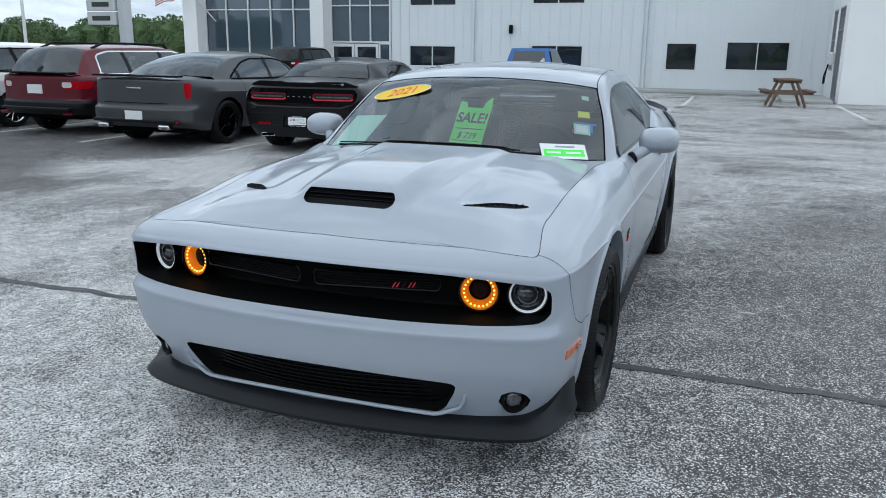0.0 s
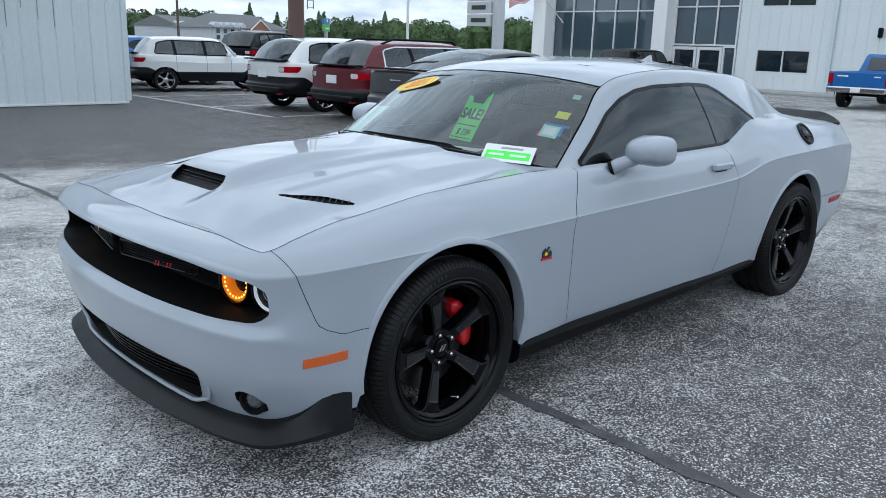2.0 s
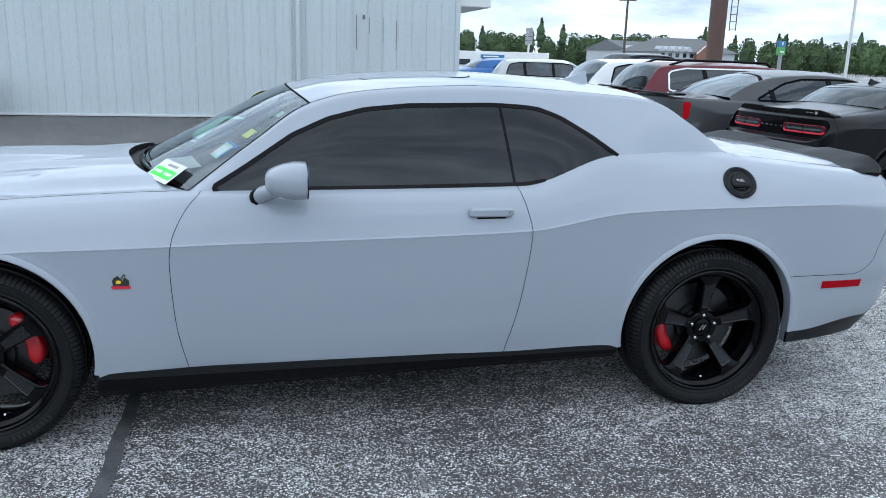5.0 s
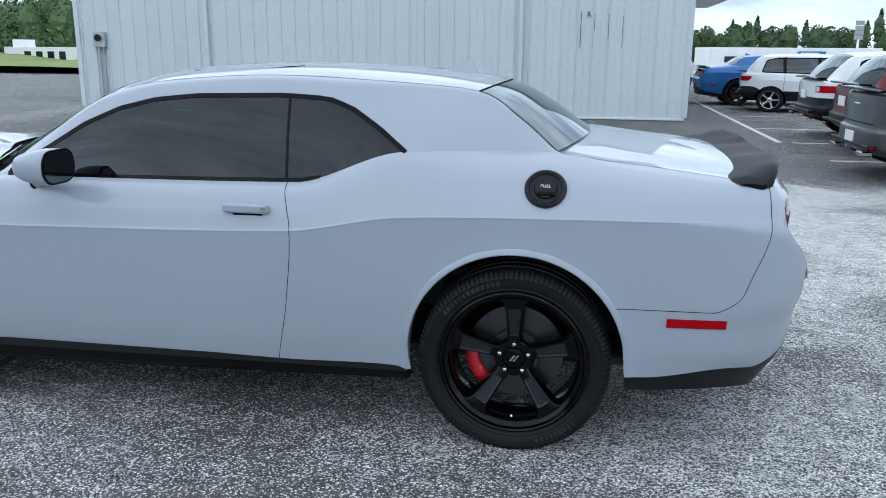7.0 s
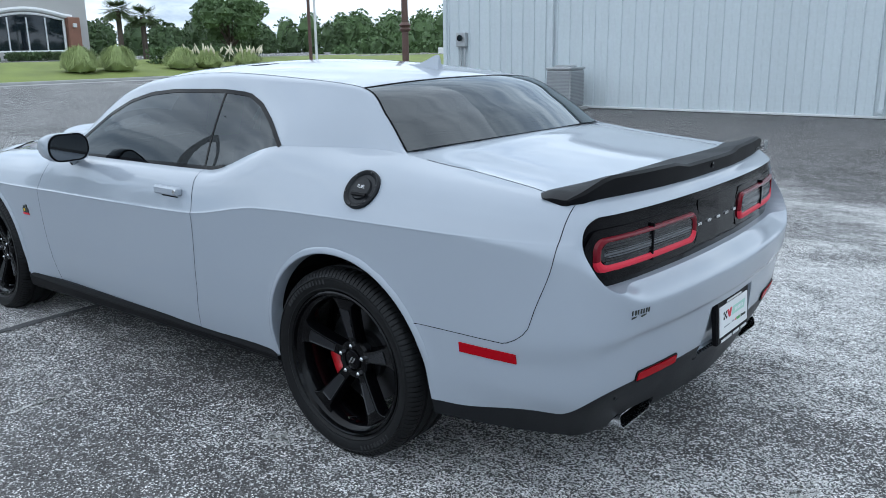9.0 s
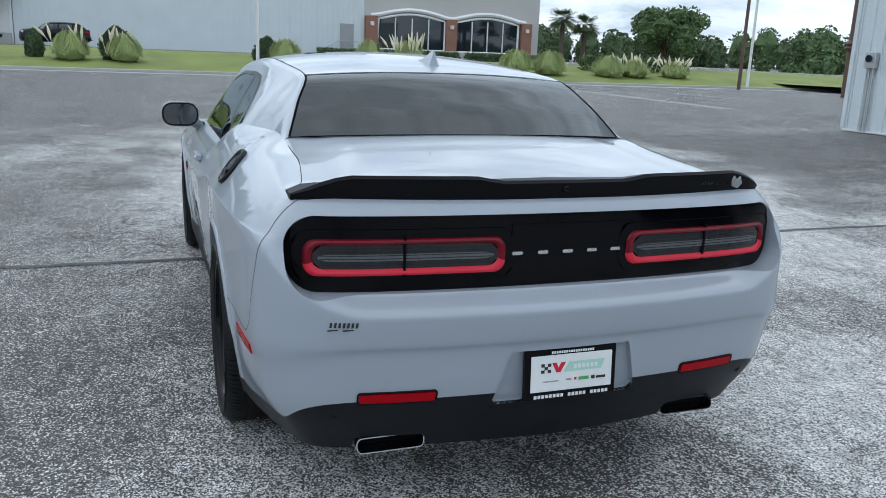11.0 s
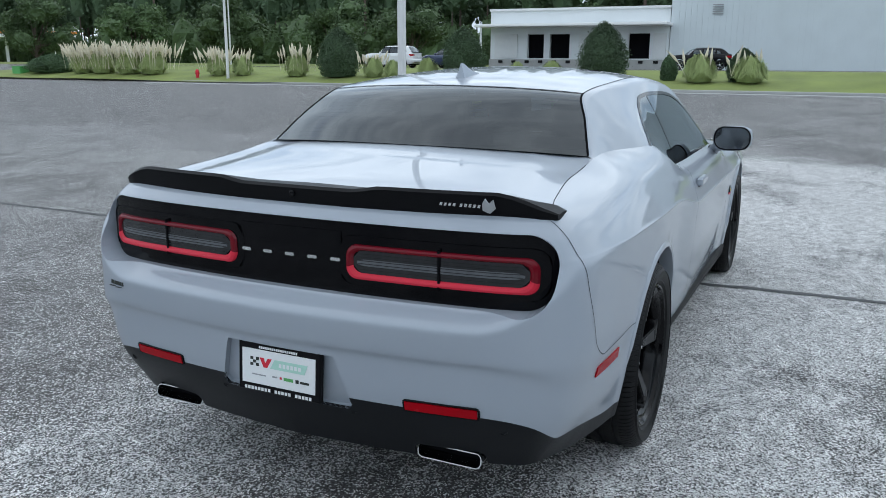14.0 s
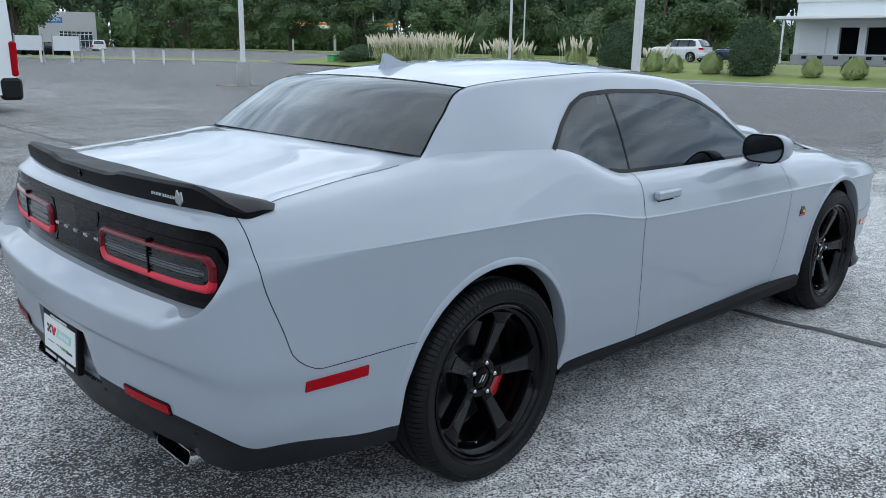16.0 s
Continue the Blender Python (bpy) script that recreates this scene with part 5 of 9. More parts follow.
    for y in ys:
        a = abs(y)
        back_x = -2.445 + .09 * (a / .8) ** 2.4
        tip = 1.078 + .014 * float(ease(.20, .30, a)) - .042 * float(ease(.64, .82, a))
        base = 1.03 + .012 * (1 - a)
        fx = back_x + .20 - .05 * (a / .8) ** 2
        e_ = float(ease(.75, .835, a))
        rows = [(fx, base + .008), (fx - .06, base + .022), (back_x + .02, tip - .004), (back_x, tip), (back_x - .012, tip - .008), (back_x - .006, tip - .04), (back_x + .004, base - .034), (back_x + .03, base - .040)]
        vs += [(x + (back_x + .05 - x) * .55 * e_, y, z + (1.026 - z) * .86 * e_) for x, z in rows]
    sp.add(vs, [(8 * i + k, 8 * i + k + 1, 8 * i + k + 9, 8 * i + k + 8) for i in range(40) for k in range(7)] + [tuple(range(8)), tuple(range(320, 328))])
    spoiler = mesh_object("spoiler", sp, SATIN_BLACK, car, "satin black boot spoiler", smooth=True)
    tail_geo = Geo().lathe([(.011, 0), (.011, .006), (.006, .008), (0, .006)], 16, Matrix.Translation((-2.452, 0.005, 1.052)) @ Matrix.Rotation(radians(-90), 4, "Y"))
    mesh_object("rear_camera", tail_geo, GLOSS_BLACK, spoiler)
    bars = Geo()
    for k in range(9):
        bars.prism([(-.0048, -.0045), (.0032, -.0045), (.0058, .0045), (-.0022, .0045)], .004, Matrix.Translation((-2.4405 + .0010 * k, -.497 - .0132 * k - (.008 if k > 3 else 0), 1.057)) @ Matrix.Rotation(radians(-90), 4, "Z") @ Matrix.Rotation(radians(90), 4, "X"))
    mesh_object("spoiler_script", bars, CHROME, spoiler, "small silver script bars")
    em = Geo().prism([(-.018, -.012), (.004, -.019), (.02, -.004), (.012, .02), (.0, .008), (-.012, .022), (-.02, .006)], .004, Matrix.Translation((-2.432, -.640, 1.058)) @ Matrix.Rotation(radians(-90), 4, "Z") @ Matrix.Rotation(radians(90), 4, "X"))
    mesh_object("spoiler_emblem", em, FRAME_GREY, spoiler, "small silver emblem")
    # reflectors, sensors and exhaust tips
    for side in (1, -1):
        gr, vs = Geo(), []
        for k in range(9):
            y = .425 + .218 * k / 8
            for zz in (.450, .478):
                x = skin_x(y, zz)
                vs += [(x + .01, y * side, zz), (x - .007, y * side, zz)]
        gr.add(vs, [q for k in range(8) for q in ((4 * k + 1, 4 * k + 5, 4 * k + 7, 4 * k + 3), (4 * k, 4 * k + 4, 4 * k + 5, 4 * k + 1), (4 * k + 2, 4 * k + 6, 4 * k + 7, 4 * k + 3))] + [(0, 1, 3, 2), (32, 33, 35, 34)])
        bez = Geo()
        ring_ = rounded(.228, .036, .008, 4, .534, .464)
        bez.tube([(skin_x(y, z) - .003, y * side, z) for y, z in ring_ + ring_[:1]], .0032, 6)
        mesh_object("reflector_bezel", bez, SATIN_BLACK, car, smooth=True)
        mesh_object("bumper_reflector", gr, LAMP_RED, car, "red bumper reflector")
        for y in (.245, .71):
            M = Matrix.Translation((skin_x(y, .41) + .002, y * side, .41)) @ Matrix.Rotation(radians(-90), 4, "Y")
            mesh_object("parking_sensor", Geo().lathe([(.0125, -.004), (.0125, .0015), (.0105, .002), (.0095, -.001), (.0085, .0012), (0, .002)], 18, M), TRIM_DARK, car, smooth=True)
        g1 = Geo()
        out, inn = rounded(.212, .045, .019, 6), rounded(.206, .039, .016, 6)
        n = len(out)
        g1.add([(a, b, -.30 * b) for a, b in out] + [(a, b, -.16) for a, b in out] + [(a, b, -.30 * b) for a, b in inn] + [(a, b, -.16) for a, b in inn],
               [(i, (i + 1) % n, n + (i + 1) % n, n + i) for i in range(n)] + [(i, (i + 1) % n, 2 * n + (i + 1) % n, 2 * n + i) for i in range(n)] + [(2 * n + i, 2 * n + (i + 1) % n, 3 * n + (i + 1) % n, 3 * n + i) for i in range(n)] + [tuple(range(3 * n, 4 * n))])
        M2 = Matrix(((0, 0, -1, -2.448), (1, 0, 0, .530 * side), (0, 1, 0, .286), (0, 0, 0, 1)))
        g2 = Geo().add(g1.v, g1.f, M2)
        mesh_object("exhaust_tip", g2, CHROME, car, "chrome rectangular exhaust tip", smooth=True)
        mesh_object("exhaust_throat", Geo().box((-2.37, .530 * side, .286), (.06, .200, .036)), SHADOW_GAP, car)
    # licence plate: white card in a black frame, its print as bars
    pm = Matrix(((0, 0, -1, -2.566), (-1, 0, 0, 0), (0, 1, 0, .509), (0, 0, 0, 1))) @ Matrix.Rotation(radians(-4), 4, "X") @ Matrix.Diagonal((.955, .92, 1, 1))
    plate = mesh_object("plate_frame", Geo().box((0, 0, -.008), (.325, .176, .022), .005, pm), SATIN_BLACK, car, "black dealer plate frame")
    mesh_object("plate_card", Geo().box((0, .003, .004), (.288, .122, .004), .001, pm), STICKER_WHITE, plate, "white dealer card")
    flat = lambda nm, x, y, w, h, mat_: mesh_object(nm, Geo().box((x, y, .0066), (w, h, .0012), 0, pm), mat_, plate)
    for k in range(9):
        if k % 2 == 0:
            flat("plate_check", -.104 + .0115 * (k % 3), .032 - .0105 * (k // 3), .0115, .0105, INK)
    mesh_object("plate_red_mark", Geo().prism([(-.072, .038), (-.056, .038), (-.050, .020), (-.040, .038), (-.024, .038), (-.042, .005), (-.056, .005)], .0013, pm @ Matrix.Translation((0, 0, .006))), INK_RED, plate)
    mesh_object("plate_band", Geo().prism([(-.030, .005), (.104, .005), (.116, .038), (-.012, .038)], .0011, pm @ Matrix.Translation((0, 0, .006))), STICKER_TEAL, plate)
    for k in range(6):
        flat("plate_band_bar", .010 + .015 * k, .021, .010, .014, STICKER_WHITE)
    for x, y, w, h, mat_ in ((-.075, -.024, .055, .004, SIGN_GREY), (-.012, -.022, .020, .005, SIGN_GREY), (.012, -.022, .008, .008, INK_RED), (.042, -.023, .036, .011, SIGN_GREEN), (.076, -.023, .012, .012, INK), (.104, -.024, .034, .008, INK)):
        flat("plate_logo_bar", x, y, w, h, mat_)
    for k in range(20):
        if k not in (8, 14):
            flat("plate_letter", -.128 + .0134 * k, -.074, .0095, .011, STICKER_WHITE)
    for k in range(18):
        flat("plate_letter_small", -.072 + .0085 * k, .0735, .0058, .008, STICKER_WHITE)
    # maker's and dealer's badges as plain shapes
    gb = Geo()
    for k in range(7):
        y = .732 - .0115 * k
        gb.prism([(-.0035, -.007), (.0030, -.007), (.0050, .007), (-.0015, .007)], .002, Matrix(((0, 0, -1, skin_x(y, .700) - .0005), (-1, 0, 0, y), (0, 1, 0, .700), (0, 0, 0, 1))))
    for y in (.72, .68):
        gb.box((skin_x(y, .686) - .0005, y, .686), (.003, .042, .003))
    mesh_object("dealer_badge", gb, INK, car, "small dark dealer badge")
    for side in (1, -1):
        def flat_piece(nm, pts, mat_, y, parent_=None, label_=""):
            gp_ = Geo()
            n_ = len(pts)
            gp_.add([(.955 + a * -1, (skin_y(.955, .66) + yy) * side, .655 + b) for yy in (-.004, y) for a, b in pts], [tuple(range(n_)), tuple(range(n_, 2 * n_))] + [(q, (q + 1) % n_, n_ + (q + 1) % n_, n_ + q) for q in range(n_)])
            return mesh_object(nm, gp_, mat_, parent_ or car, label_)
        e = flat_piece("fender_emblem", [(-.034, -.026), (.032, -.026), (.029, -.016), (-.037, -.016)], INK_RED, .004, None, "small red, black and gold fender emblem")
        flat_piece("emblem_dark", [(-.028, -.014), (.026, -.014), (.028, .004), (.014, .016), (.016, .027), (.008, .029), (-.002, .012), (-.012, .024), (-.026, .016), (-.032, .004)], INK, .005, e)
        flat_piece("emblem_gold", [(-.018, -.006), (-.002, -.006), (.000, .003), (-.008, .008), (-.018, .005)], STICKER_GOLD, .0065, e)
        flat_piece("emblem_wing", [(.006, .006), (.014, .022), (.012, .026), (.0, .012)], CHROME, .0065, e)
    # fuel cap
    M = Matrix.Translation((-1.572, .895, 1.004)) @ Matrix.Rotation(radians(-52), 4, "X") @ Matrix.Rotation(radians(180), 4, "Z") @ Matrix.Translation((0, 0, .0042)) @ Matrix.Diagonal((.92, .92, .8, 1))
    cap = mesh_object("fuel_cap", Geo().lathe([(.082, -.03), (.082, .004), (.076, .009), (.066, .004), (.062, -.002), (.046, -.002), (.042, .006), (0, .008)], 44, M), TRIM_DARK, car, "black round fuel filler cap", smooth=True)
    for k in range(6):
        a = radians(60 * k + 15)
        mesh_object("cap_bolt", Geo().cyl(M @ Vector((.072 * math.cos(a), .072 * math.sin(a), .004)), M @ Vector((.072 * math.cos(a), .072 * math.sin(a), .009)), .004, n=6), GROOVE_BLACK, cap)
    mesh_object("cap_grip", Geo().box((.004, -.026, .010), (.075, .014, .008), .003, M), SATIN_BLACK, cap)
    lettering("cap_word", "FUEL", .019, CHROME, M @ Matrix.Translation((0, .006, .0085)), cap)
    # roof aerial
    fin = Geo()
    fp = [(-.098, 0), (.105, 0), (.075, .010), (.035, .026), (-.005, .050), (-.035, .072), (-.060, .087), (-.074, .088), (-.080, .078), (-.084, .045)]
    n = len(fp)
    vs = [(x, w * (1 - .88 * (z / .088) ** .7), z) for w in (-.030, .030) for x, z in fp]
    fm = Matrix.Translation((-1.115, 0, 1.385)) @ Matrix.Rotation(radians(-7), 4, "Y") @ Matrix.Diagonal((.85, .8, .76, 1))
    fin.add(vs, [tuple(range(n)), tuple(range(n, 2 * n))] + [(i, (i + 1) % n, n + (i + 1) % n, n + i) for i in range(n)], fm)
    fin_ob = mesh_object("roof_fin", fin, body_paint, car, smooth=True)
    mesh_object("fin_seal", Geo().prism([(.004 + .118 * math.cos(2 * math.pi * k / 28), .040 * math.sin(2 * math.pi * k / 28)) for k in range(28)], .006, fm), SATIN_BLACK, fin_ob)
    # sunroof outline
    sr = Geo()
    ring = [(-.02 + a, b) for a, b in rounded(.50, .84, .08, 6)]
    for i in range(len(ring)):
        (x1, y1), (x2, y2) = ring[i], ring[(i + 1) % len(ring)]
        z = lambda x, y: float(np.interp(x, [-.95, -.45, .08, .33], [1.406, 1.428, 1.400, 1.348])) - .046 * (abs(y) / .61) ** 2.3
        sr.tube([(x1 - .22, y1, z(x1 - .22, y1)), (x2 - .22, y2, z(x2 - .22, y2))], .0026, 5)
    mesh_object("sunroof_seal", sr, SHADOW_GAP, car)
    # wipers
    for y0, y1, xa in ((.50, -.12, .0), (-.08, -.66, .0)):
        gw = Geo()
        p = [(float(cowl_x(y)) + .005, y, 1.022 - .05 * (abs(y) / .78) ** 2) for y in np.linspace(y0, y1, 7)]
        gw.tube(p, .006, 6)
        gw.tube([(x - .012, y, z + .012) for x, y, z in p[1:]], .004, 5)
        mesh_object("wiper", gw, SATIN_BLACK, car)
    # rear-window heating lines
    gh = Geo()
    for k in range(14):
        t = .08 + .84 * k / 13
        ia = 54 + t * 18
        i0 = int(ia)
        fr = ia - i0
        rowp = ct[i0] * (1 - fr) + ct[min(i0 + 1, len(ct) - 1)] * fr
        pts = [(p[0] + .004, p[1] * sg, p[2] - .004) for sg, seq in ((-1, rowp[:-2][::-1]), (1, rowp[1:-2])) for p in seq]
        gh.tube(pts, .0008, 4)
    mesh_object("heating_line", gh, GROOVE_BLACK, car)

    # cabin inside
    mesh_object("floor_pan", Geo().box((0, 0, .24), (4.3, 1.10, .05), .02).box((0, 0, .24), (1.9, 1.72, .05), .02), INTERIOR, car)
    d = Geo()
    ys = np.linspace(-.80, .80, 17)
    vs = []
    for y in ys:
        o_ = .16 * (abs(y) / .8) ** 2
        vs += [(x - o_, y, z) for x, z in ((.93, .955), (.75, .975), (.55, .985), (.44, .965), (.40, .90), (.43, .70), (.5, .5))]
    d.add(vs, [(7 * i + k, 7 * i + k + 1, 7 * i + k + 8, 7 * i + k + 7) for i in range(16) for k in range(6)])
    mesh_object("dashboard", d, INTERIOR, car, smooth=True)
    st = Geo().lathe([(.185 + .016 * math.cos(a), .016 * math.sin(a)) for a in np.linspace(0, 2 * math.pi, 9)[:-1]], 32, Matrix.Translation((.26, .37, .93)) @ Matrix.Rotation(radians(-66), 4, "Y"), closed=True)
    st.box((.28, .37, .92), (.05, .15, .10), .02)
    st.box((.275, .37, .925), (.03, .34, .035), .01)
    mesh_object("steering_wheel", st, INTERIOR, car, smooth=True)
    for y in (.37, -.37):
        seat = Geo().box((-.18, y, .50), (.52, .50, .20), .07)
        M = Matrix.Translation((-.46, y, .80)) @ Matrix.Rotation(radians(-16), 4, "Y")
        seat.box((0, 0, 0), (.17, .50, .62), .06, M)
        seat.box((-.01, 0, .39), (.11, .27, .19), .045, M)
        mesh_object("front_seat", seat, INTERIOR, car, smooth=True)
    rs = Geo().box((-.95, 0, .52), (.5, 1.2, .2), .06).box((-1.22, 0, .82), (.16, 1.2, .55), .05, None)
    rs.box((-1.45, 0, 1.06), (.40, 1.25, .03), .01)
    mesh_object("rear_bench", rs, INTERIOR, car)
    mesh_object("rear_mirror", Geo().box((.345, 0, 1.262), (.035, .23, .062), .015), GLOSS_BLACK, car)
    return car


CAR = coupe(GREY_PAINT)


# ---- ground ----
def sheet(name, pts, z, mat, label, category, kind="structure", thick=0.0):
    g = Geo()
    if thick:
        g.prism(pts, thick, Matrix.Translation((0, 0, z)))
    else:
        g.add([(x, y, z) for x, y in pts], [tuple(range(len(pts)))])
    return tagged(mesh_object(name, g, mat), label, category, kind=kind)


def far_height(x, y):
    """The lot is level; past its kerb the verge rises a little."""
    return .95 * float(ease(37.5, 47, x)) if x > 37.5 else 0.0


gg = Geo()
xs = list(np.linspace(-900, -60, 8)) + list(np.linspace(-50, 36, 24)) + [37.6] + list(np.linspace(38.5, 48, 12)) + list(np.linspace(55, 900, 14))
ys = list(np.linspace(-900, -70, 8)) + list(np.linspace(-60, 80, 36)) + list(np.linspace(100, 900, 8))
gg.add([(x, y, far_height(x, y)) for x in xs for y in ys], [(i * len(ys) + j, (i + 1) * len(ys) + j, (i + 1) * len(ys) + j + 1, i * len(ys) + j + 1) for i in range(len(xs) - 1) for j in range(len(ys) - 1)])
tagged(mesh_object("ground", gg, ASPHALT), "worn grey asphalt car park with pale bleached patches", "ground", kind="structure")


def verge(name, x0, x1, y0, y1, rise, label):
    g = Geo()
    nx, ny = 10, 40
    pts = []
    for i in range(nx + 1):
        for j in range(ny + 1):
            x, y = x0 + (x1 - x0) * i / nx, y0 + (y1 - y0) * j / ny
            w = noise.noise((x * .2, y * .2, 0)) * .08
            pts.append((x, y, max(far_height(x, y) + .03, .12 + rise * math.sin(math.pi * min(1, max(0, i / nx))) + w)))
    g.add(pts, [(i * (ny + 1) + j, (i + 1) * (ny + 1) + j, (i + 1) * (ny + 1) + j + 1, i * (ny + 1) + j + 1) for i in range(nx) for j in range(ny)])
    return tagged(mesh_object(name, g, GRASS, smooth="all"), label, "lawn", kind="structure")


verge("verge_east", 37.9, 48, -46, 61, .5, "strip of mown green grass along the car park")
verge("verge_far", 52, 120, 26, 140, .9, "mown green grass beyond the access road")
verge("verge_south", 16, 48, -140, -38, .3, "mown green grass past the metal building")


def kerb(name, pts, h=.14, w=.28):
    g = Geo()
    for (x1, y1), (x2, y2) in zip(pts, pts[1:]):
        a = math.atan2(y2 - y1, x2 - x1)
        L = math.hypot(x2 - x1, y2 - y1)
        g.box((L / 2, 0, h / 2), (L + .02, w, h), .02, Matrix.Translation((x1, y1, 0)) @ Matrix.Rotation(a, 4, "Z"))
    return tagged(mesh_object(name, g, CONCRETE), "pale concrete kerb along the grass", "kerb", kind="structure")


sheet("gutter_east", [(36.3, -46), (37.6, -46), (37.6, 22), (37.45, 40), (36.2, 40), (36.3, 22)], .004, CONCRETE, "pale concrete gutter along the kerb", "gutter")
kerb("kerb_east", [(37.75, -46), (37.75, -8), (37.75, 20), (38.4, 40), (42.5, 62), (20, 86), (2, 104)])
vn = Geo()
for i in range(25):
    u = i / 24
    bx, by = 42.8 + (2.3 - 42.8) * u, 62.3 + (104.3 - 62.3) * u
    for k, z in enumerate((.13, .24, .26, .12)):
        vn.v.append((bx + 2.2 * k * .72, by + 2.2 * k * .69, z + .04 * noise.noise((i * .4, k * .7, 2))))
vn.f = [(4 * i + k, 4 * i + 4 + k, 4 * i + 5 + k, 4 * i + 1 + k) for i in range(24) for k in range(3)]
tagged(mesh_object("verge_north", vn, GRASS, smooth="all"), "strip of mown green grass along the far street", "lawn", kind="structure")
# crack sealed with tar across the lot
cr = Geo()
prev = None
for i in range(1560):
    y = -34 + i * .04
    x = 1.0 + .035 * noise.noise((0, y * .9, 3)) + .02 * noise.noise((0, y * 4, 7)) + (.018 * (-y) if y < -1 else 0) * .6
    w, wl_ = (.030 + .014 * noise.noise((5 + q, y * 2.2, 0)) + .012 * noise.noise((9 + q, y * 9, 0)) + .010 * noise.noise((13 + q, y * 31, 0)) for q in (0, 40))
    cur = ((x - wl_, y), (x + w, y))
    if prev:
        cr.quad((*prev[0], .004), (*prev[1], .004), (*cur[1], .004), (*cur[0], .004))
    prev = cur
tagged(mesh_object("ground_crack", cr, CRACK_FILL), "dark sealed crack running across the asphalt", "crack", kind="structure")


def painted_line(name, a, b, w=.10):
    d = Vector((b[0] - a[0], b[1] - a[1], 0)).normalized()
    q = Vector((-d.y, d.x, 0)) * w / 2
    g = Geo().quad((a[0] + q.x, a[1] + q.y, .004), (b[0] + q.x, b[1] + q.y, .004), (b[0] - q.x, b[1] - q.y, .004), (a[0] - q.x, a[1] - q.y, .004))
    return tagged(mesh_object(name, g, LINE_WHITE), "worn white parking line on the asphalt", "parking line", "parking lines", "structure")


for a, b in (((-21.7, 3.95), (-16.2, 4.1)), ((-5.0, -13.2), (-10.2, -13.2)), ((-4.8, -16.4), (-10, -16.4)), ((-4.9, -10.6), (-4.9, -22)), ((-5, -19.3), (-10.2, -19.3)), ((-5.1, -8.3), (-10, -8.3)), ((-5.1, -5.7), (-10, -5.7)), ((-5.1, -10.6), (-10, -10.6)),
             ((-24.6, -20), (-24.6, 3.2)), ((-24.0, -3), (-19, -3)), ((-24, -.2), (-19, -.2)), ((-24, -8.2), (-19, -8.2)), ((29, -22.7), (22, -23.5)), ((18, -17), (34, -17.5)), ((18, -17.4), (34, -17.9))):
    painted_line("parking_line", a, b)

# pale scuffs: clusters of small bleached chips
scuff_rng = random.Random(4)
for x, y, L, w, a in ((-.113, 1.452, .30, .04, 90), (-1.2, 1.03, .20, .13, 20), (4.2, .2, .06, .03, 0), (-2.9, .23, .34, .10, 70), (9.4, 3.4, .35, .12, 80), (10.5, 2.2, .25, .1, 70), (11.2, -.6, .22, .1, 90), (13.0, -4, .4, .12, 85), (7.0, 4.6, .30, .05, 95), (5.2, 3.1, .22, .04, 70), (3.9, 5.2, .18, .04, 100), (15.5, 5.5, .5, .1, 88), (2.2, 3.4, .16, .03, 60)):
    g = Geo()
    for _ in range(int(150 + 4200 * L * w)):
        u, v = scuff_rng.gauss(0, .26) * L, scuff_rng.gauss(0, .26) * w
        q = .0025 + .0045 * scuff_rng.random()
        ring = [(q * (.7 + .6 * scuff_rng.random()) * math.cos(t), q * (.7 + .6 * scuff_rng.random()) * math.sin(t)) for t in (0, 1.26, 2.51, 3.77, 5.03)]
        ca, sa = math.cos(radians(a)), math.sin(radians(a))
        g.add([(x + u * ca - v * sa + px, y + u * sa + v * ca + py, .003) for px, py in ring], [(0, 1, 2, 3, 4)])
    tagged(mesh_object("ground_scuff", g, PATCH_PALE), "pale scuffed chips in the asphalt", "scuff", kind="stuff")

# ---- the metal building ----
RIB = .338


def rib_panel_mesh(h, w=RIB):
    g = Geo()
    prof = [(0, 0), (.012, .028), (.034, .028), (.046, 0), (w * .5, 0), (w * .5 + .006, .004), (w * .5 + .02, .004), (w * .5 + .026, 0), (w, 0)]
    vs = [(x, y, z) for z in (0, h) for x, y in prof]
    k = len(prof)
    g.add(vs, [(i, i + 1, k + i + 1, k + i) for i in range(k - 1)])
    me = bpy.data.meshes.new("sheet_panel")
    me.from_pydata(g.v, [], g.f)
    me.materials.append(METAL_WALL)
    return me


WX0, WX1, WY, WH = -3.76, 10.57, -14.57, 5.2
core = tagged(mesh_object("wall_metal_building", Geo().box(((WX0 + WX1) / 2, WY - 9.03, WH / 2 + .02), (WX1 - WX0 - .02, 18, WH - .04)), METAL_WALL), "pale blue-grey ribbed metal building wall", "wall", kind="structure")
pm_ = rib_panel_mesh(WH - .06)
n_panels = int((WX1 - WX0) / RIB)
for i in range(n_panels + 1):
    w = min(RIB, WX1 - WX0 - i * RIB)
    ob = new("sheet_panel", pm_)
    ob.matrix_basis = Matrix.Translation((WX0 + i * RIB, WY, .06)) @ Matrix.Diagonal((w / RIB, 1, 1, 1))
    ob.parent = core
for sx, xx, rz in ((1, WX1, -90), (-1, WX0, 90)):
    for i in range(20):
        ob = new("sheet_panel", pm_)
        ob.matrix_basis = pose(xx, WY - (i if sx > 0 else i + 1) * RIB if sx > 0 else WY - (i + 1) * RIB, .06, 0, 0, rz)
        ob.parent = core
for x in (WX0, WX1):
    mesh_object("corner_trim", Geo().box((x, WY + .012, WH / 2 + .04), (.12, .06, WH - .06), .008), METAL_WALL, core)
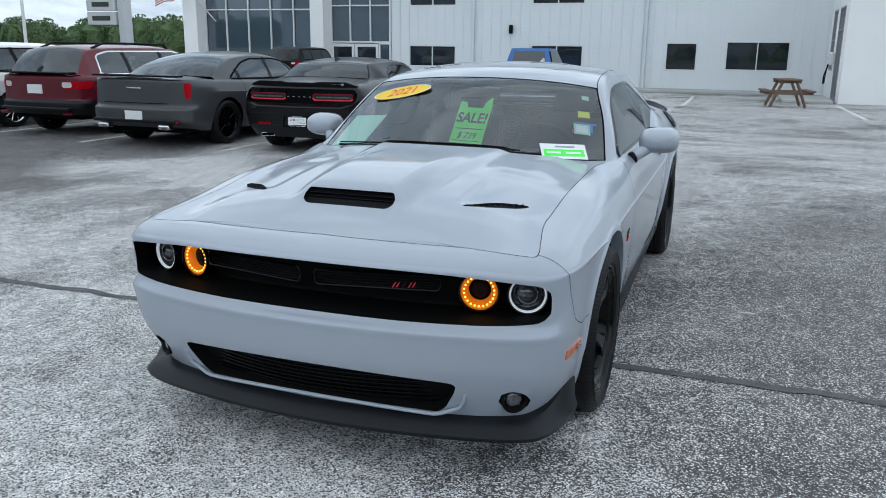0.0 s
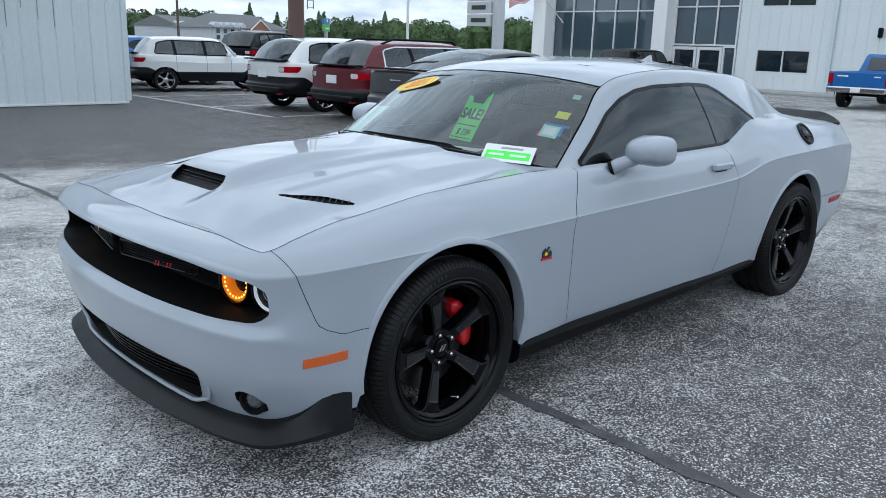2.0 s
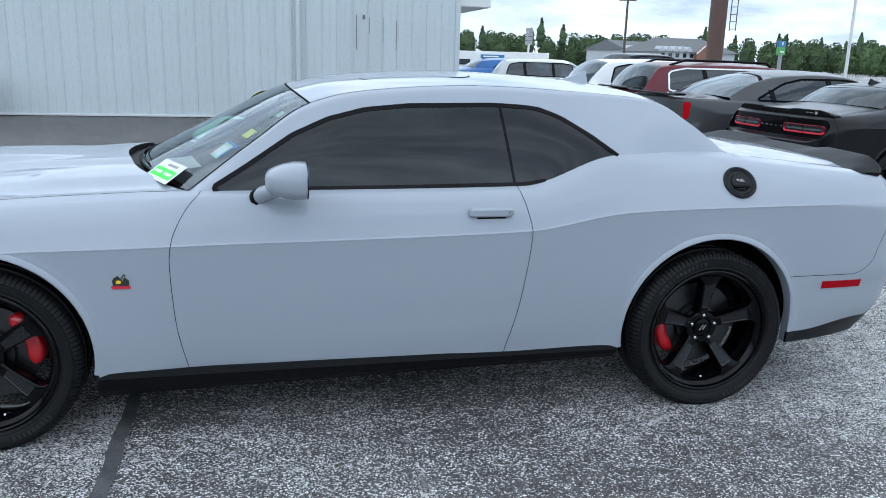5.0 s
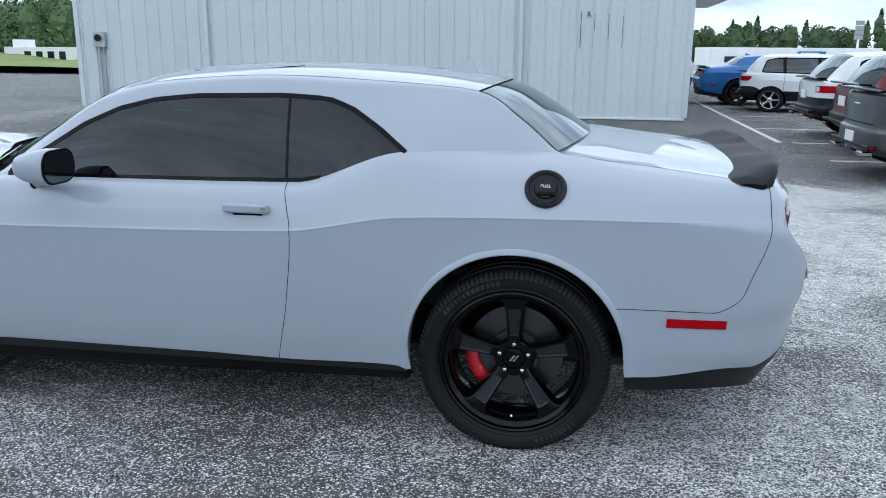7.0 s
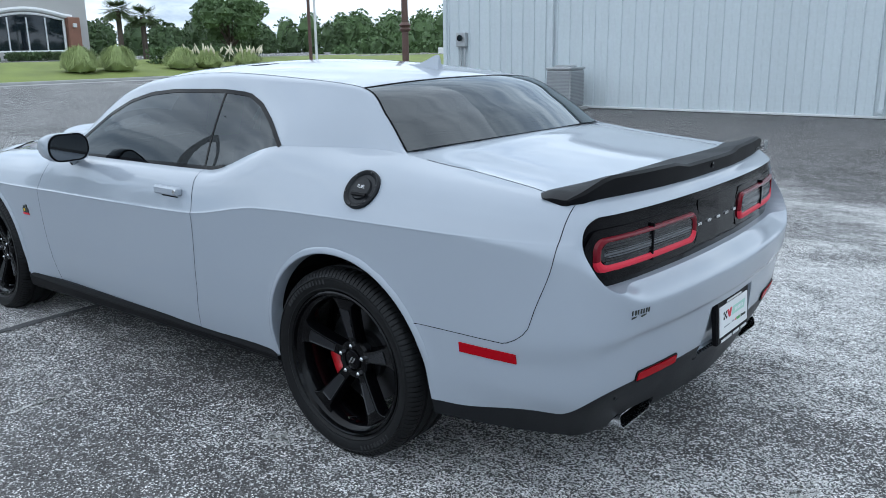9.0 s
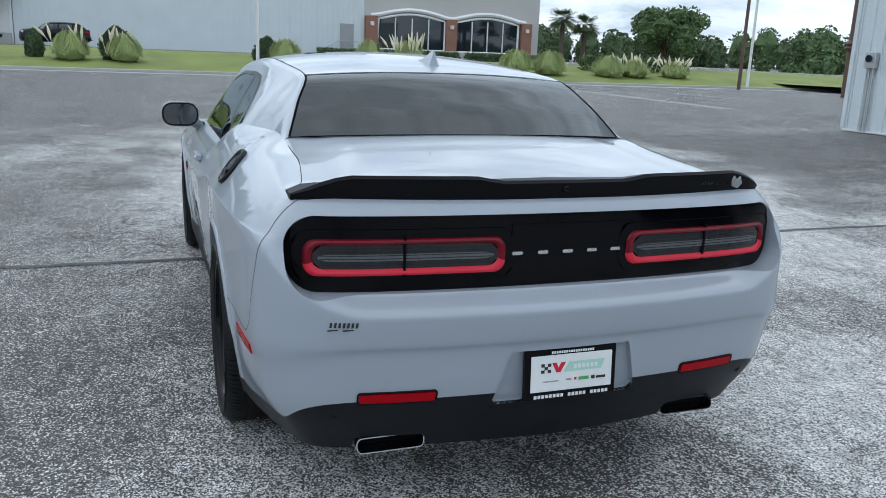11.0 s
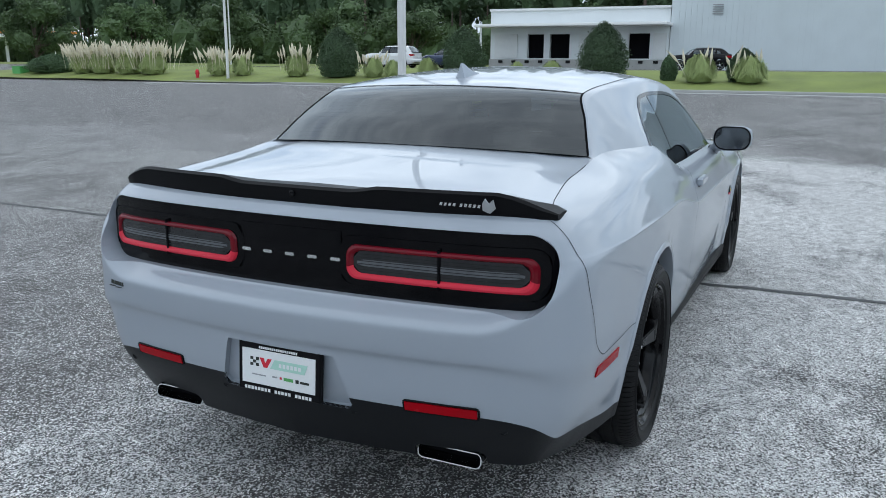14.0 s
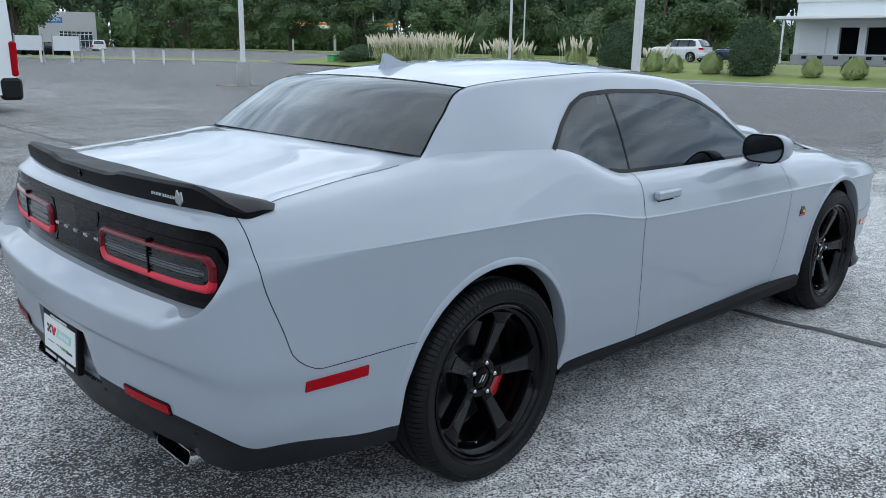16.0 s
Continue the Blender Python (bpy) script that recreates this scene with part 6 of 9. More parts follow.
mesh_object("base_flashing", Geo().box(((WX0 + WX1) / 2, WY + .02, .035), (WX1 - WX0, .05, .05), .008), FRAME_WHITE, core)
mesh_object("roof_edge", Geo().box(((WX0 + WX1) / 2, WY - 8.9, WH + .09), (WX1 - WX0 + .3, 18.5, .2), .03), METAL_WALL, core)
mesh_object("side_canopy", Geo().box((WX0 - .42, WY - 2.2, 2.68), (.85, 3.9, .22), .02), STUCCO_WHITE, core)
for x in (-.17, 7.2):
    d = tagged(mesh_object("downspout", Geo().box((x, WY + .075, 2.66), (.10, .075, 4.95), .012).box((x, WY + .12, .16), (.10, .16, .10), .015), METAL_WALL), "pale grey metal downspout on the ribbed wall", "downspout", "downspouts")
    for z in (1.4, 3.2):
        mesh_object("strap", Geo().box((x, WY + .072, z), (.135, .082, .03), .004), METAL_WALL, d)
mb = thing("meter_box", "grey electric meter box with conduits on the wall", "meter box")
mesh_object("case", Geo().box((9.95, WY + .09, 1.66), (.30, .14, .36), .015), GALVANISED, mb)
mesh_object("dial", Geo().cyl((9.95, WY + .15, 1.70), (9.95, WY + .21, 1.70), .08), DARK_GLASS, mb)
for dx in (-.06, .05):
    mesh_object("conduit", Geo().cyl((9.95 + dx, WY + .06, .05), (9.95 + dx, WY + .06, 1.5), .025), GALVANISED, mb)
ac = thing("condenser_unit", "grey louvred air-conditioning unit beside the metal wall", "air conditioner")
mesh_object("case", Geo().box((6.42, WY + .70, .50), (.64, .64, .86), .03), GALVANISED, ac)
mesh_object("base", Geo().box((6.42, WY + .70, .04), (.80, .80, .08), .01), CONCRETE, ac)
mesh_object("lid", Geo().box((6.42, WY + .70, .955), (.68, .68, .05), .02), GALVANISED, ac)
mesh_object("fan_guard", Geo().lathe([(.26, .98), (.26, 1.01), (.20, 1.03), (.0, 1.03)], 24, Matrix.Translation((6.42, WY + .70, 0))), GALVANISED, ac)
for k in range(24):
    z = .13 + .032 * k
    mesh_object("louvre", Geo().box((6.42, WY + 1.025, z), (.60, .02, .017), .002), SIGN_GREY, ac)
    mesh_object("louvre", Geo().box((6.095, WY + .70, z), (.02, .60, .017), .002), SIGN_GREY, ac)
# dark scrapes where letters were removed
for x, z0, z1, w in ((-1.46, 1.55, 2.3, .018), (-1.62, 2.20, 2.3, .06), (-1.75, 1.9, 2.25, .012), (-2.05, 1.7, 2.25, .012), (-2.35, 1.55, 2.2, .014)):
    tagged(mesh_object("wall_scrape", Geo().box((x, WY + .033, (z0 + z1) / 2), (w, .004, z1 - z0), .001), ROOF_GREY), "dark scrape on the pale metal wall", "scrape", kind="structure")


# ---- parked vehicles ----
def plain_wheel(parent, m, radius, rim, width, mat, spokes=10):
    g = Geo()
    f = width / 2 - .015
    g.lathe([(rim, -f), (rim - .03, -f + .04), (rim - .03, f - .05), (rim - .014, f - .01), (rim, f)], 36)
    g.lathe([(0, f - .05), (.07, f - .05), (.075, f - .02), (.05, f - .012), (0, f - .012)], 20)
    for k in range(spokes):
        a = Matrix.Rotation(2 * math.pi * k / spokes, 4, "Z")
        g.box((rim * .56, 0, f - .03), (rim * .82, .055 if spokes < 8 else .026, .03), .008, a)
    w = mesh_object("wheel", g, mat, parent, smooth=True)
    w.matrix_basis = m
    mesh_object("tyre", tyre_geo(radius, rim, width, 48), RUBBER, w, smooth=True)
    mesh_object("brake_drum", Geo().cyl((0, 0, -.05), (0, 0, f - .07), rim * .78, n=24), SHADOW_GAP, w)
    return w


def vehicle(name, label, category, paint_mat, L, W, H, base, hood, belt, screen, rear, deck, at, turn, wheel_r=.35, rim_mat=CHROME, clad=.0, lamps="side", rails=False, spoilerlip=False, pillars=(), rear_view=True, glass=PALE_GLASS, chrome_line=False, spokes=10):
    """A parked car from its main sizes: screen = (base x, top x), rear = (roof end x, window base x), deck = height behind the rear window."""
    car = thing(name, label, category, "parked vehicles", at=at, turn=turn)
    f, w = L / 2, W / 2
    plan = [(f, 0), (f - .03, .36 * w), (f - .10, .66 * w), (f - .23, .88 * w), (f - .5, .975 * w), (f - 1.0, w), (0, w), (-f + .9, w), (-f + .40, .98 * w), (-f + .16, .91 * w), (-f + .06, .70 * w), (-f + .015, .36 * w), (-f, 0)]
    lo = .24 + clad * .3
    nose = [(.10, lo), (.01, lo + .16), (0, .52), (.03, hood - .22), (.05, hood - .13), (.10, hood - .05), (.20, hood)]
    side = lambda z, e=0.0: [(.07, lo), (.03, lo + .16), (.005, .56), (0, z - .20 + e), (.012, z - .16 + e), (.05, z - .04), (.10, z)]
    tail = [(.12, lo + .08), (.0, lo + .2), (0, .60), (.052, .665), (.06, deck - .12), (.07, deck - .03), (.10, deck)]
    keys = {0: nose, 3: nose, 5: side(hood + .06), 6: side(belt), 7: side((belt + deck) / 2 + .02), 9: [(a * .8, z) for a, z in tail], 12: tail}
    s = Skin()
    P = body_wall(plan, keys, .07, 4)
    wall = s.grid(P)
    B = P[:, -1]
    sel = np.abs(B[:, 1]) > .55 * w
    o = np.argsort(B[sel, 0])
    ex, ey, ez = B[sel, 0][o], B[sel, 1][o], B[sel, 2][o]
    edge_y, edge_z = (lambda x: np.interp(x, ex, ey)), (lambda x: np.interp(x, ex, ez))
    zc = smooth_keys([-f, rear[1], screen[0], f - .2], [deck + .01, deck + .04, belt + .05, hood + .03])
    height = lambda x, y: zc(x) - (zc(x) - edge_z(x)) * np.clip(np.abs(y) / edge_y(x), 0, 1) ** 2.2
    top = s.grid(top_cover(B, height, f - .6, -f + .35, 10))
    axles = (base / 2 + .05, -base / 2 + .05)
    for cx in axles:
        def arch(p, cx=cx):
            dx, dz = np.abs(p[:, 0] - cx), p[:, 2] - wheel_r
            r = np.where(dz > 0, np.hypot(dx, dz), dx)
            return np.where(p[:, 1] > .3, r - wheel_r - .045, 1.0)
        _, wall, _ = s.clip(wall, arch)
    if clad:
        low, wall, _ = s.clip(wall, lambda p: np.minimum(p[:, 2] - lo - .17 - clad * .35 - 1.3 * clad ** 2 * ease(-f + .75, -f + .45, p[:, 0]), *[np.where(p[:, 2] > wheel_r, np.hypot(p[:, 0] - cx, p[:, 2] - wheel_r), np.abs(p[:, 0] - cx)) - wheel_r - .11 for cx in axles]) if len(axles) == 2 else 0)
        s.panel("cladding", low, TRIM_DARK, car, label="black plastic lower cladding", push=.003)
    if lamps == "side":
        lz, lh = deck - .16, .13
        lamp_f, wall, _ = s.clip(wall, lambda p: np.maximum(np.maximum(np.abs(p[:, 2] - lz) - lh / 2, p[:, 0] + f - .40 - .6 * (p[:, 2] - lz)), .58 * w - p[:, 1]))
        white_f, lamp_f, _ = s.clip(lamp_f, lambda p: np.maximum(np.maximum(p[:, 1] - .76 * w, p[:, 0] + f - .3), np.abs(p[:, 2] - lz) - lh * .36))
    elif lamps == "tall":
        lamp_f, wall, _ = s.clip(wall, lambda p: np.maximum(np.maximum(np.abs(p[:, 2] - deck + .19) - .135, p[:, 0] + f - .24 - .10 * (p[:, 2] - deck + .2)), .845 * w - p[:, 1] - .05 * (p[:, 2] - deck + .2)))
        white_f = []
    else:
        lamp_f, white_f = [], []
    kept, gone, _ = s.clip(top, lambda p: np.minimum(screen[0] - .25 * (p[:, 1] / w) ** 2 - p[:, 0], p[:, 0] - rear[1] - .06 * (p[:, 1] / w) ** 2))
    s.panel("body", wall + kept, paint_mat, car)
    sb, stp = screen
    rt, rb = rear
    ye = edge_y(0) - .03
    ck = [(sb, belt + .06, sb - .24, edge_y(sb - .24) - .02, belt), ((sb + stp) / 2, (belt + H) / 2 + .06, (sb + stp) / 2 - .16, ye - .10, (belt + H) / 2), (stp, H - .07, stp - .07, ye - .17, H - .12), (stp - .25, H - .02, stp - .3, ye - .19, H - .075),
          ((stp + rt) / 2, H, (stp + rt) / 2, ye - .20, H - .055), (rt + .35, H - .015, rt + .35, ye - .20, H - .07), (rt, H - .05, rt + .05, ye - .20, H - .10), ((rt + rb) / 2 - .02, (H + deck) / 2 + .02, (rt + rb) / 2 + .04, ye - .13, (H + deck) / 2), (rb, deck + .04, rb + .07, edge_y(rb) - .05, deck + .02)]
    bx = [sb - .26, sb - .40, stp - .1, stp - .3, (stp + rt) / 2, rt + .35, rt + .02, (rt + rb) / 2 + .05, rb + .08]
    ct, cs, K = cabin(ck, bx, edge_y, edge_z, 5, 8, 8)
    tf, sf = s.grid(ct[:, ::-1]), s.grid(cs[:, ::-1])
    c = ct.shape[1] - 1
    win = [(sb - .42, belt + .045), (stp + .02, H - .18), (stp - .25, H - .135), (rt + .45, H - .135), (rt + .16, H - .20), (rb + (.50 if deck < belt + .12 else .28), belt + .075), (0, belt + .05)]
    g_f, pil, cut = s.clip(sf, lambda p: inside_poly(win, p[:, 0], p[:, 2], .012))
    s.panel("roof", tf[10 * c:30 * c] + pil, paint_mat, car)
    s.panel("windscreen", tf[:10 * c], glass, car)
    s.panel("rear_window", tf[30 * c:], glass, car, label="tinted rear window")
    for sd in (1, -1):
        s.panel("side_glass", g_f, glass, car, sd, push=-.002)
    for sd in (1, -1):
        mesh_object("window_trim", s.ribbon(cut, .03, .002, (sd,)), CHROME if chrome_line else SHADOW_GAP, car)
        for px in pillars:
            _, _, cutp = s.clip(g_f, lambda p: p[:, 0] - px - (p[:, 2] - belt) * -.12)
            mesh_object("pillar", s.ribbon(cutp, .085, .001, (sd,)), GLOSS_BLACK, car)
    for px in (sb - .35, *pillars):
        _, _, cutp = s.clip(wall, lambda p: p[:, 0] - px)
        for sd in (1, -1):
            mesh_object("panel_gap", s.ribbon([e for e in cutp if s.V[e[0]][1] > .5 * w], .008, .001, (sd,)), SHADOW_GAP, car)
    for sd in (1, -1):
        for cx in axles:
            m = Matrix.Translation((cx, (w - .13) * sd, wheel_r)) @ Matrix.Rotation(radians(-90 * sd), 4, "X")
            plain_wheel(car, m, wheel_r, wheel_r * .70, .23, rim_mat, spokes)
            arc = [(cx + (wheel_r + .06) * math.cos(radians(a)), wheel_r + (wheel_r + .06) * math.sin(radians(a))) for a in range(0, 181, 15)]
            gw = Geo().add([(x, y, z) for x, z in arc for y in ((w - .03) * sd, .45 * w * sd)], [(2 * i, 2 * i + 1, 2 * i + 3, 2 * i + 2) for i in range(len(arc) - 1)])
            mesh_object("wheel_well", gw, SHADOW_GAP, car)
        mesh_object("door_mirror", Geo().box((sb - .45, (w + .10) * sd, belt + .06), (.12, .2, .13), .04), paint_mat, car)
        mesh_object("head_lamp", Geo().box((f - .16, .70 * w * sd, hood - .14), (.16, .42, .13), .04), CLEAR_LAMP, car)
        if lamp_f:
            lb = s.panel("tail_lamp", lamp_f, LAMP_RED, car, sd, "red wraparound tail lamp", .006)
            if white_f:
                s.panel("reversing_lens", white_f, CLEAR_LAMP, lb, sd, "clear reversing lens", .005)
        mesh_object("reflector", Geo().box((-f + .03, .72 * w * sd, .42), (.06, .18, .04), .01), LAMP_RED_DARK, car)
        if rails:
            zr = H - .02
            gr = Geo().tube([(stp - .2, (ye - .24) * sd, zr - .07), (stp - .32, (ye - .24) * sd, zr + .03), (rt + .5, (ye - .24) * sd, zr + .045), (rt + .22, (ye - .24) * sd, zr - .05)], .022, 8)
            mesh_object("roof_rail", gr, SATIN_BLACK, car, smooth=True)
    mesh_object("plate", Geo().box((-f - .006 + (0 if lamps == "tall" else .05), 0, .50 if lamps == "tall" else .84), (.02, .31, .16), .006), STICKER_WHITE, car, "white dealer plate")
    mesh_object("underbody", Geo().box((0, 0, lo + .06), (L - .5, W - .35, .14), .03), SHADOW_GAP, car)
    mesh_object("rear_bumper_strip", Geo().box((-f + .03, 0, lo + .19), (.10, W * .78, .05), .02), TRIM_DARK, car)
    if lamps == "tall":
        for sd in (1, -1):
            mesh_object("exhaust_tip", Geo().box((-f + .02, .58 * w * sd, lo + .10), (.14, .20, .07), .03), CHROME, car, smooth=True)
        mesh_object("boot_seam", Geo().tube([(-f + .045 + .05 * (abs(y) / w) ** 2, y, .70) for y in np.linspace(-.62 * w, .62 * w, 9)], .005, 4), SHADOW_GAP, car)
        mesh_object("boot_badge", Geo().box((-f + .045, 0, deck - .14), (.012, .26, .022), .006), CHROME, car, "small chrome wing badge")
    if spoilerlip:
        if deck < belt + .14:
            mesh_object("boot_spoiler", Geo().box((-f + .13, 0, deck + .045), (.17, W * .80, .03), .012), GLOSS_BLACK, car)
        else:
            mesh_object("roof_spoiler", Geo().box((rt - .08, 0, H - .055), (.30, W * .62, .04), .016), paint_mat, car)
            mesh_object("rear_wiper", Geo().tube([(rb - .02, .0, deck + .12), (rb + .01, -.30, deck + .13)], .012, 6), SATIN_BLACK, car)
    mesh_object("dashboard", Geo().box((sb - .5, 0, belt - .05), (.5, W * .7, .2), .05), INTERIOR, car)
    for y in (-.36, .36):
        mesh_object("seat", Geo().box((.0, y, belt - .05), (.18, .46, .75), .06).box((-.02, y, belt + .36), (.1, .26, .18), .04), INTERIOR, car)
    return car


black = copy_thing(CAR, pose(-7.75, -4.62, 0, 0, 0, 184))
black.scale = (1, 1, .94)
black.name = "coupe"
tagged(black, "glossy black two-door muscle coupe parked tail outwards", "car", "parked vehicles")
blue = copy_thing(CAR, pose(-7.3, -21.4, 0, 0, 0, 180))
tagged(blue, "bright blue two-door muscle coupe parked in the row", "car", "parked vehicles")
for ob, pm in ((black, BLACK_PAINT), (blue, BLUE_PAINT)):
    for part_ob in ob.children_recursive:
        for slot in part_ob.material_slots:
            if slot.material == GREY_PAINT:
                slot.link = "OBJECT"
                slot.material = pm
            elif slot.material in (AMBER_LIGHT, WHITE_RING):
                slot.link = "OBJECT"
                slot.material = CLEAR_LAMP

vehicle("sedan", "dark steel-grey four-door sedan parked tail outwards", "car", STEEL_GREY_PAINT, 5.04, 1.90, 1.49, 3.05, .93, .99, (1.15, .45), (-.95, -1.75), 1.07, (-7.45, -7.05, 0), 180, .36, GLOSS_BLACK, lamps="tall", spoilerlip=True, pillars=(-.05, -1.0), spokes=10).scale = (1, 1, .945)
vehicle("wagon", "dark red estate car with roof rails parked in the row", "car", RED_PAINT, 4.82, 1.84, 1.62, 2.75, .98, 1.03, (1.10, .50), (-1.85, -2.22), 1.08, (-7.85, -9.5, 0), 180, .345, GLOSS_BLACK, clad=.25, rails=True, spoilerlip=True, pillars=(-.05, -1.0), chrome_line=True).scale = (1, 1, .92)
vehicle("white_suv", "white sport utility vehicle parked tail outwards", "car", WHITE_PAINT, 4.62, 1.86, 1.68, 2.70, 1.02, 1.07, (1.0, .42), (-1.70, -2.15), 1.12, (-7.8, -12.0, 0), 180, .36, CHROME, clad=.35, rails=False, spoilerlip=True, pillars=(-.1, -1.0), spokes=10).scale = (1, 1, .9)
vehicle("white_crossover", "white compact crossover with black trim parked side on", "car", WHITE_PAINT, 4.40, 1.82, 1.64, 2.64, 1.02, 1.06, (.95, .38), (-1.60, -2.02), 1.10, (-7.55, -18.4, 0), 164, .35, CHROME, clad=.3, spoilerlip=True, pillars=(-.1, -.95), spokes=5).scale = (.93, .95, .88)
vehicle("black_crossover", "black sport utility vehicle parked beyond the row", "car", BLACK_PAINT, 4.5, 1.85, 1.72, 2.7, 1.03, 1.08, (.98, .42), (-1.70, -2.1), 1.12, (-13.2, -24.0, 0), 200, .36, CHROME, clad=.3, spoilerlip=True, pillars=(-.1, -1.0), spokes=5)
vehicle("far_crossover", "white crossover parked on the drive past the verge", "car", WHITE_PAINT, 4.6, 1.85, 1.68, 2.7, 1.02, 1.07, (1.0, .42), (-1.65, -2.1), 1.12, (52.5, 29.6, .97), 90, .36, CHROME, spoilerlip=True, pillars=(-.1, -1.0), spokes=5)
vehicle("far_sedan", "dark blue car parked beside the loading dock", "car", NAVY_PAINT, 4.6, 1.8, 1.48, 2.7, .92, .98, (1.05, .4), (-.95, -1.65), 1.05, (53.5, 25.2, .97), 75, .34, CHROME, lamps="side", pillars=(-.1, -.95), spokes=5)
vehicle("far_hatchback", "black car parked by the loading dock", "car", BLACK_PAINT, 4.2, 1.8, 1.5, 2.6, .95, 1.0, (1.0, .4), (-1.35, -1.85), 1.05, (54, 6.6, .97), 100, .34, CHROME, pillars=(-.1, -.95), spokes=5)
vehicle("dark_wagon", "black pickup-height wagon parked by the glass front", "car", BLACK_PAINT, 4.9, 1.95, 1.85, 2.9, 1.15, 1.2, (1.05, .5), (-1.9, -2.25), 1.25, (-24.0, -14.9, 0), 180, .39, CHROME, clad=.3, pillars=(-.1, -1.0), glass=TINT_GLASS).scale = (.9, .85, .8)
vehicle("lot_car", "grey car parked outside the collision shop", "car", STEEL_GREY_PAINT, 4.6, 1.85, 1.6, 2.7, 1.0, 1.05, (1.0, .42), (-1.5, -2.0), 1.1, (23.5, 90, .05), 20, .35, GLOSS_BLACK, pillars=(-.1, -.95), spokes=5)
vehicle("lot_car", "black car parked outside the collision shop", "car", BLACK_PAINT, 4.6, 1.85, 1.6, 2.7, 1.0, 1.05, (1.0, .42), (-1.5, -2.0), 1.1, (27.5, 89, .05), 10, .35, GLOSS_BLACK, pillars=(-.1, -.95), spokes=5)


def pickup(name, label, paint_mat, at, turn):
    """A crew-length pickup: cab, open bed, chrome bumper."""
    t = thing(name, label, "pickup truck", "parked vehicles", at=at, turn=turn)
    z0 = .62
    cab = Geo()
    prof = [(2.85, z0), (2.85, 1.02), (2.72, 1.16), (1.55, 1.24), (.98, 1.84), (.80, 1.90), (-.30, 1.90), (-.42, 1.84), (-.55, 1.25), (-.55, z0)]
    half = [.90, .93, .90, .90, .76, .73, .73, .75, .92, .95]
    n = len(prof)
    cab.add([(x, -y, z) for (x, z), y in zip(prof, half)] + [(x, y, z) for (x, z), y in zip(prof, half)], [tuple(range(n)), tuple(range(n, 2 * n))] + [(i, (i + 1) % n, n + (i + 1) % n, n + i) for i in range(n)])
    mesh_object("cab", cab, paint_mat, t)
    for s in (1, -1):
        mesh_object("bed_side", Geo().box((-1.72, .90 * s, .98), (2.28, .13, .60), .05), paint_mat, t)
        gw = Geo().add([(1.35, .905 * s, 1.30), (.92, .80 * s, 1.76), (-.28, .80 * s, 1.78), (-.40, .91 * s, 1.30), (1.35, .93 * s, 1.29), (.92, .80 * s, 1.78), (-.28, .80 * s, 1.80), (-.40, .93 * s, 1.29)], [(4, 5, 6, 7)])
        mesh_object("side_glass", gw, DARK_GLASS, t)
        mesh_object("tail_lamp", Geo().box((-2.84, .87 * s, 1.05), (.08, .15, .34), .02), LAMP_RED, t, "tall red tail lamp")
        mesh_object("head_lamp", Geo().box((2.82, .70 * s, .98), (.10, .30, .20), .03), CLEAR_LAMP, t)
        for x in (1.85, -1.75):
            m = Matrix.Translation((x, .80 * s, .40)) @ Matrix.Rotation(radians(-90 * s), 4, "X")
            plain_wheel(t, m, .40, .24, .28, CHROME, 6)
            mesh_object("arch_flare", Geo().tube([(x + .46 * math.cos(radians(a)), .955 * s, .42 + .46 * math.sin(radians(a))) for a in range(0, 181, 18)], .018, 6), SATIN_BLACK, t)
    mesh_object("rear_glass", Geo().add([(-.565, -.66, 1.34), (-.565, .66, 1.34), (-.455, .60, 1.78), (-.455, -.60, 1.78)], [(0, 1, 2, 3)]), DARK_GLASS, t)
    mesh_object("windscreen", Geo().add([(1.50, -.78, 1.27), (1.50, .78, 1.27), (1.02, .68, 1.82), (1.02, -.68, 1.82)], [(0, 1, 2, 3)]), DARK_GLASS, t)
    mesh_object("tailgate", Geo().box((-2.83, 0, 1.02), (.08, 1.60, .52), .03), paint_mat, t)
    mesh_object("tailgate_script", Geo().box((-2.873, .50, 1.14), (.004, .34, .045)).box((-2.873, -.56, 1.14), (.004, .2, .045)), STICKER_WHITE, t, "pale tailgate script bars")
    mesh_object("rear_bumper", Geo().box((-2.95, 0, .68), (.18, 1.84, .20), .05), CHROME, t, "chrome rear bumper")
    mesh_object("plate", Geo().box((-3.045, 0, .68), (.012, .30, .15), .004), STICKER_WHITE, t)
    mesh_object("bed_floor", Geo().box((-1.72, 0, .74), (2.2, 1.72, .06), .01), SATIN_BLACK, t)
    mesh_object("front_bumper", Geo().box((2.92, 0, .62), (.18, 1.86, .22), .05), CHROME, t)
    mesh_object("grille", Geo().box((2.87, 0, .98), (.06, 1.0, .26), .03), SATIN_BLACK, t)
    mesh_object("underframe", Geo().box((0, 0, .55), (5.2, 1.2, .16), .03), SHADOW_GAP, t)
    return t


pickup("pickup", "bright blue pickup truck parked before the dealership", BLUE_PAINT, (-22.9, -5.55, 0), 180).scale = (.9, .86, .80)
pickup("pickup", "white pickup truck parked behind the metal building", WHITE_PAINT, (-4.0, -26.4, 0), 90)
pickup("pickup", "white pickup truck parked on the far lot", WHITE_PAINT, (44, 118, .1), 70)

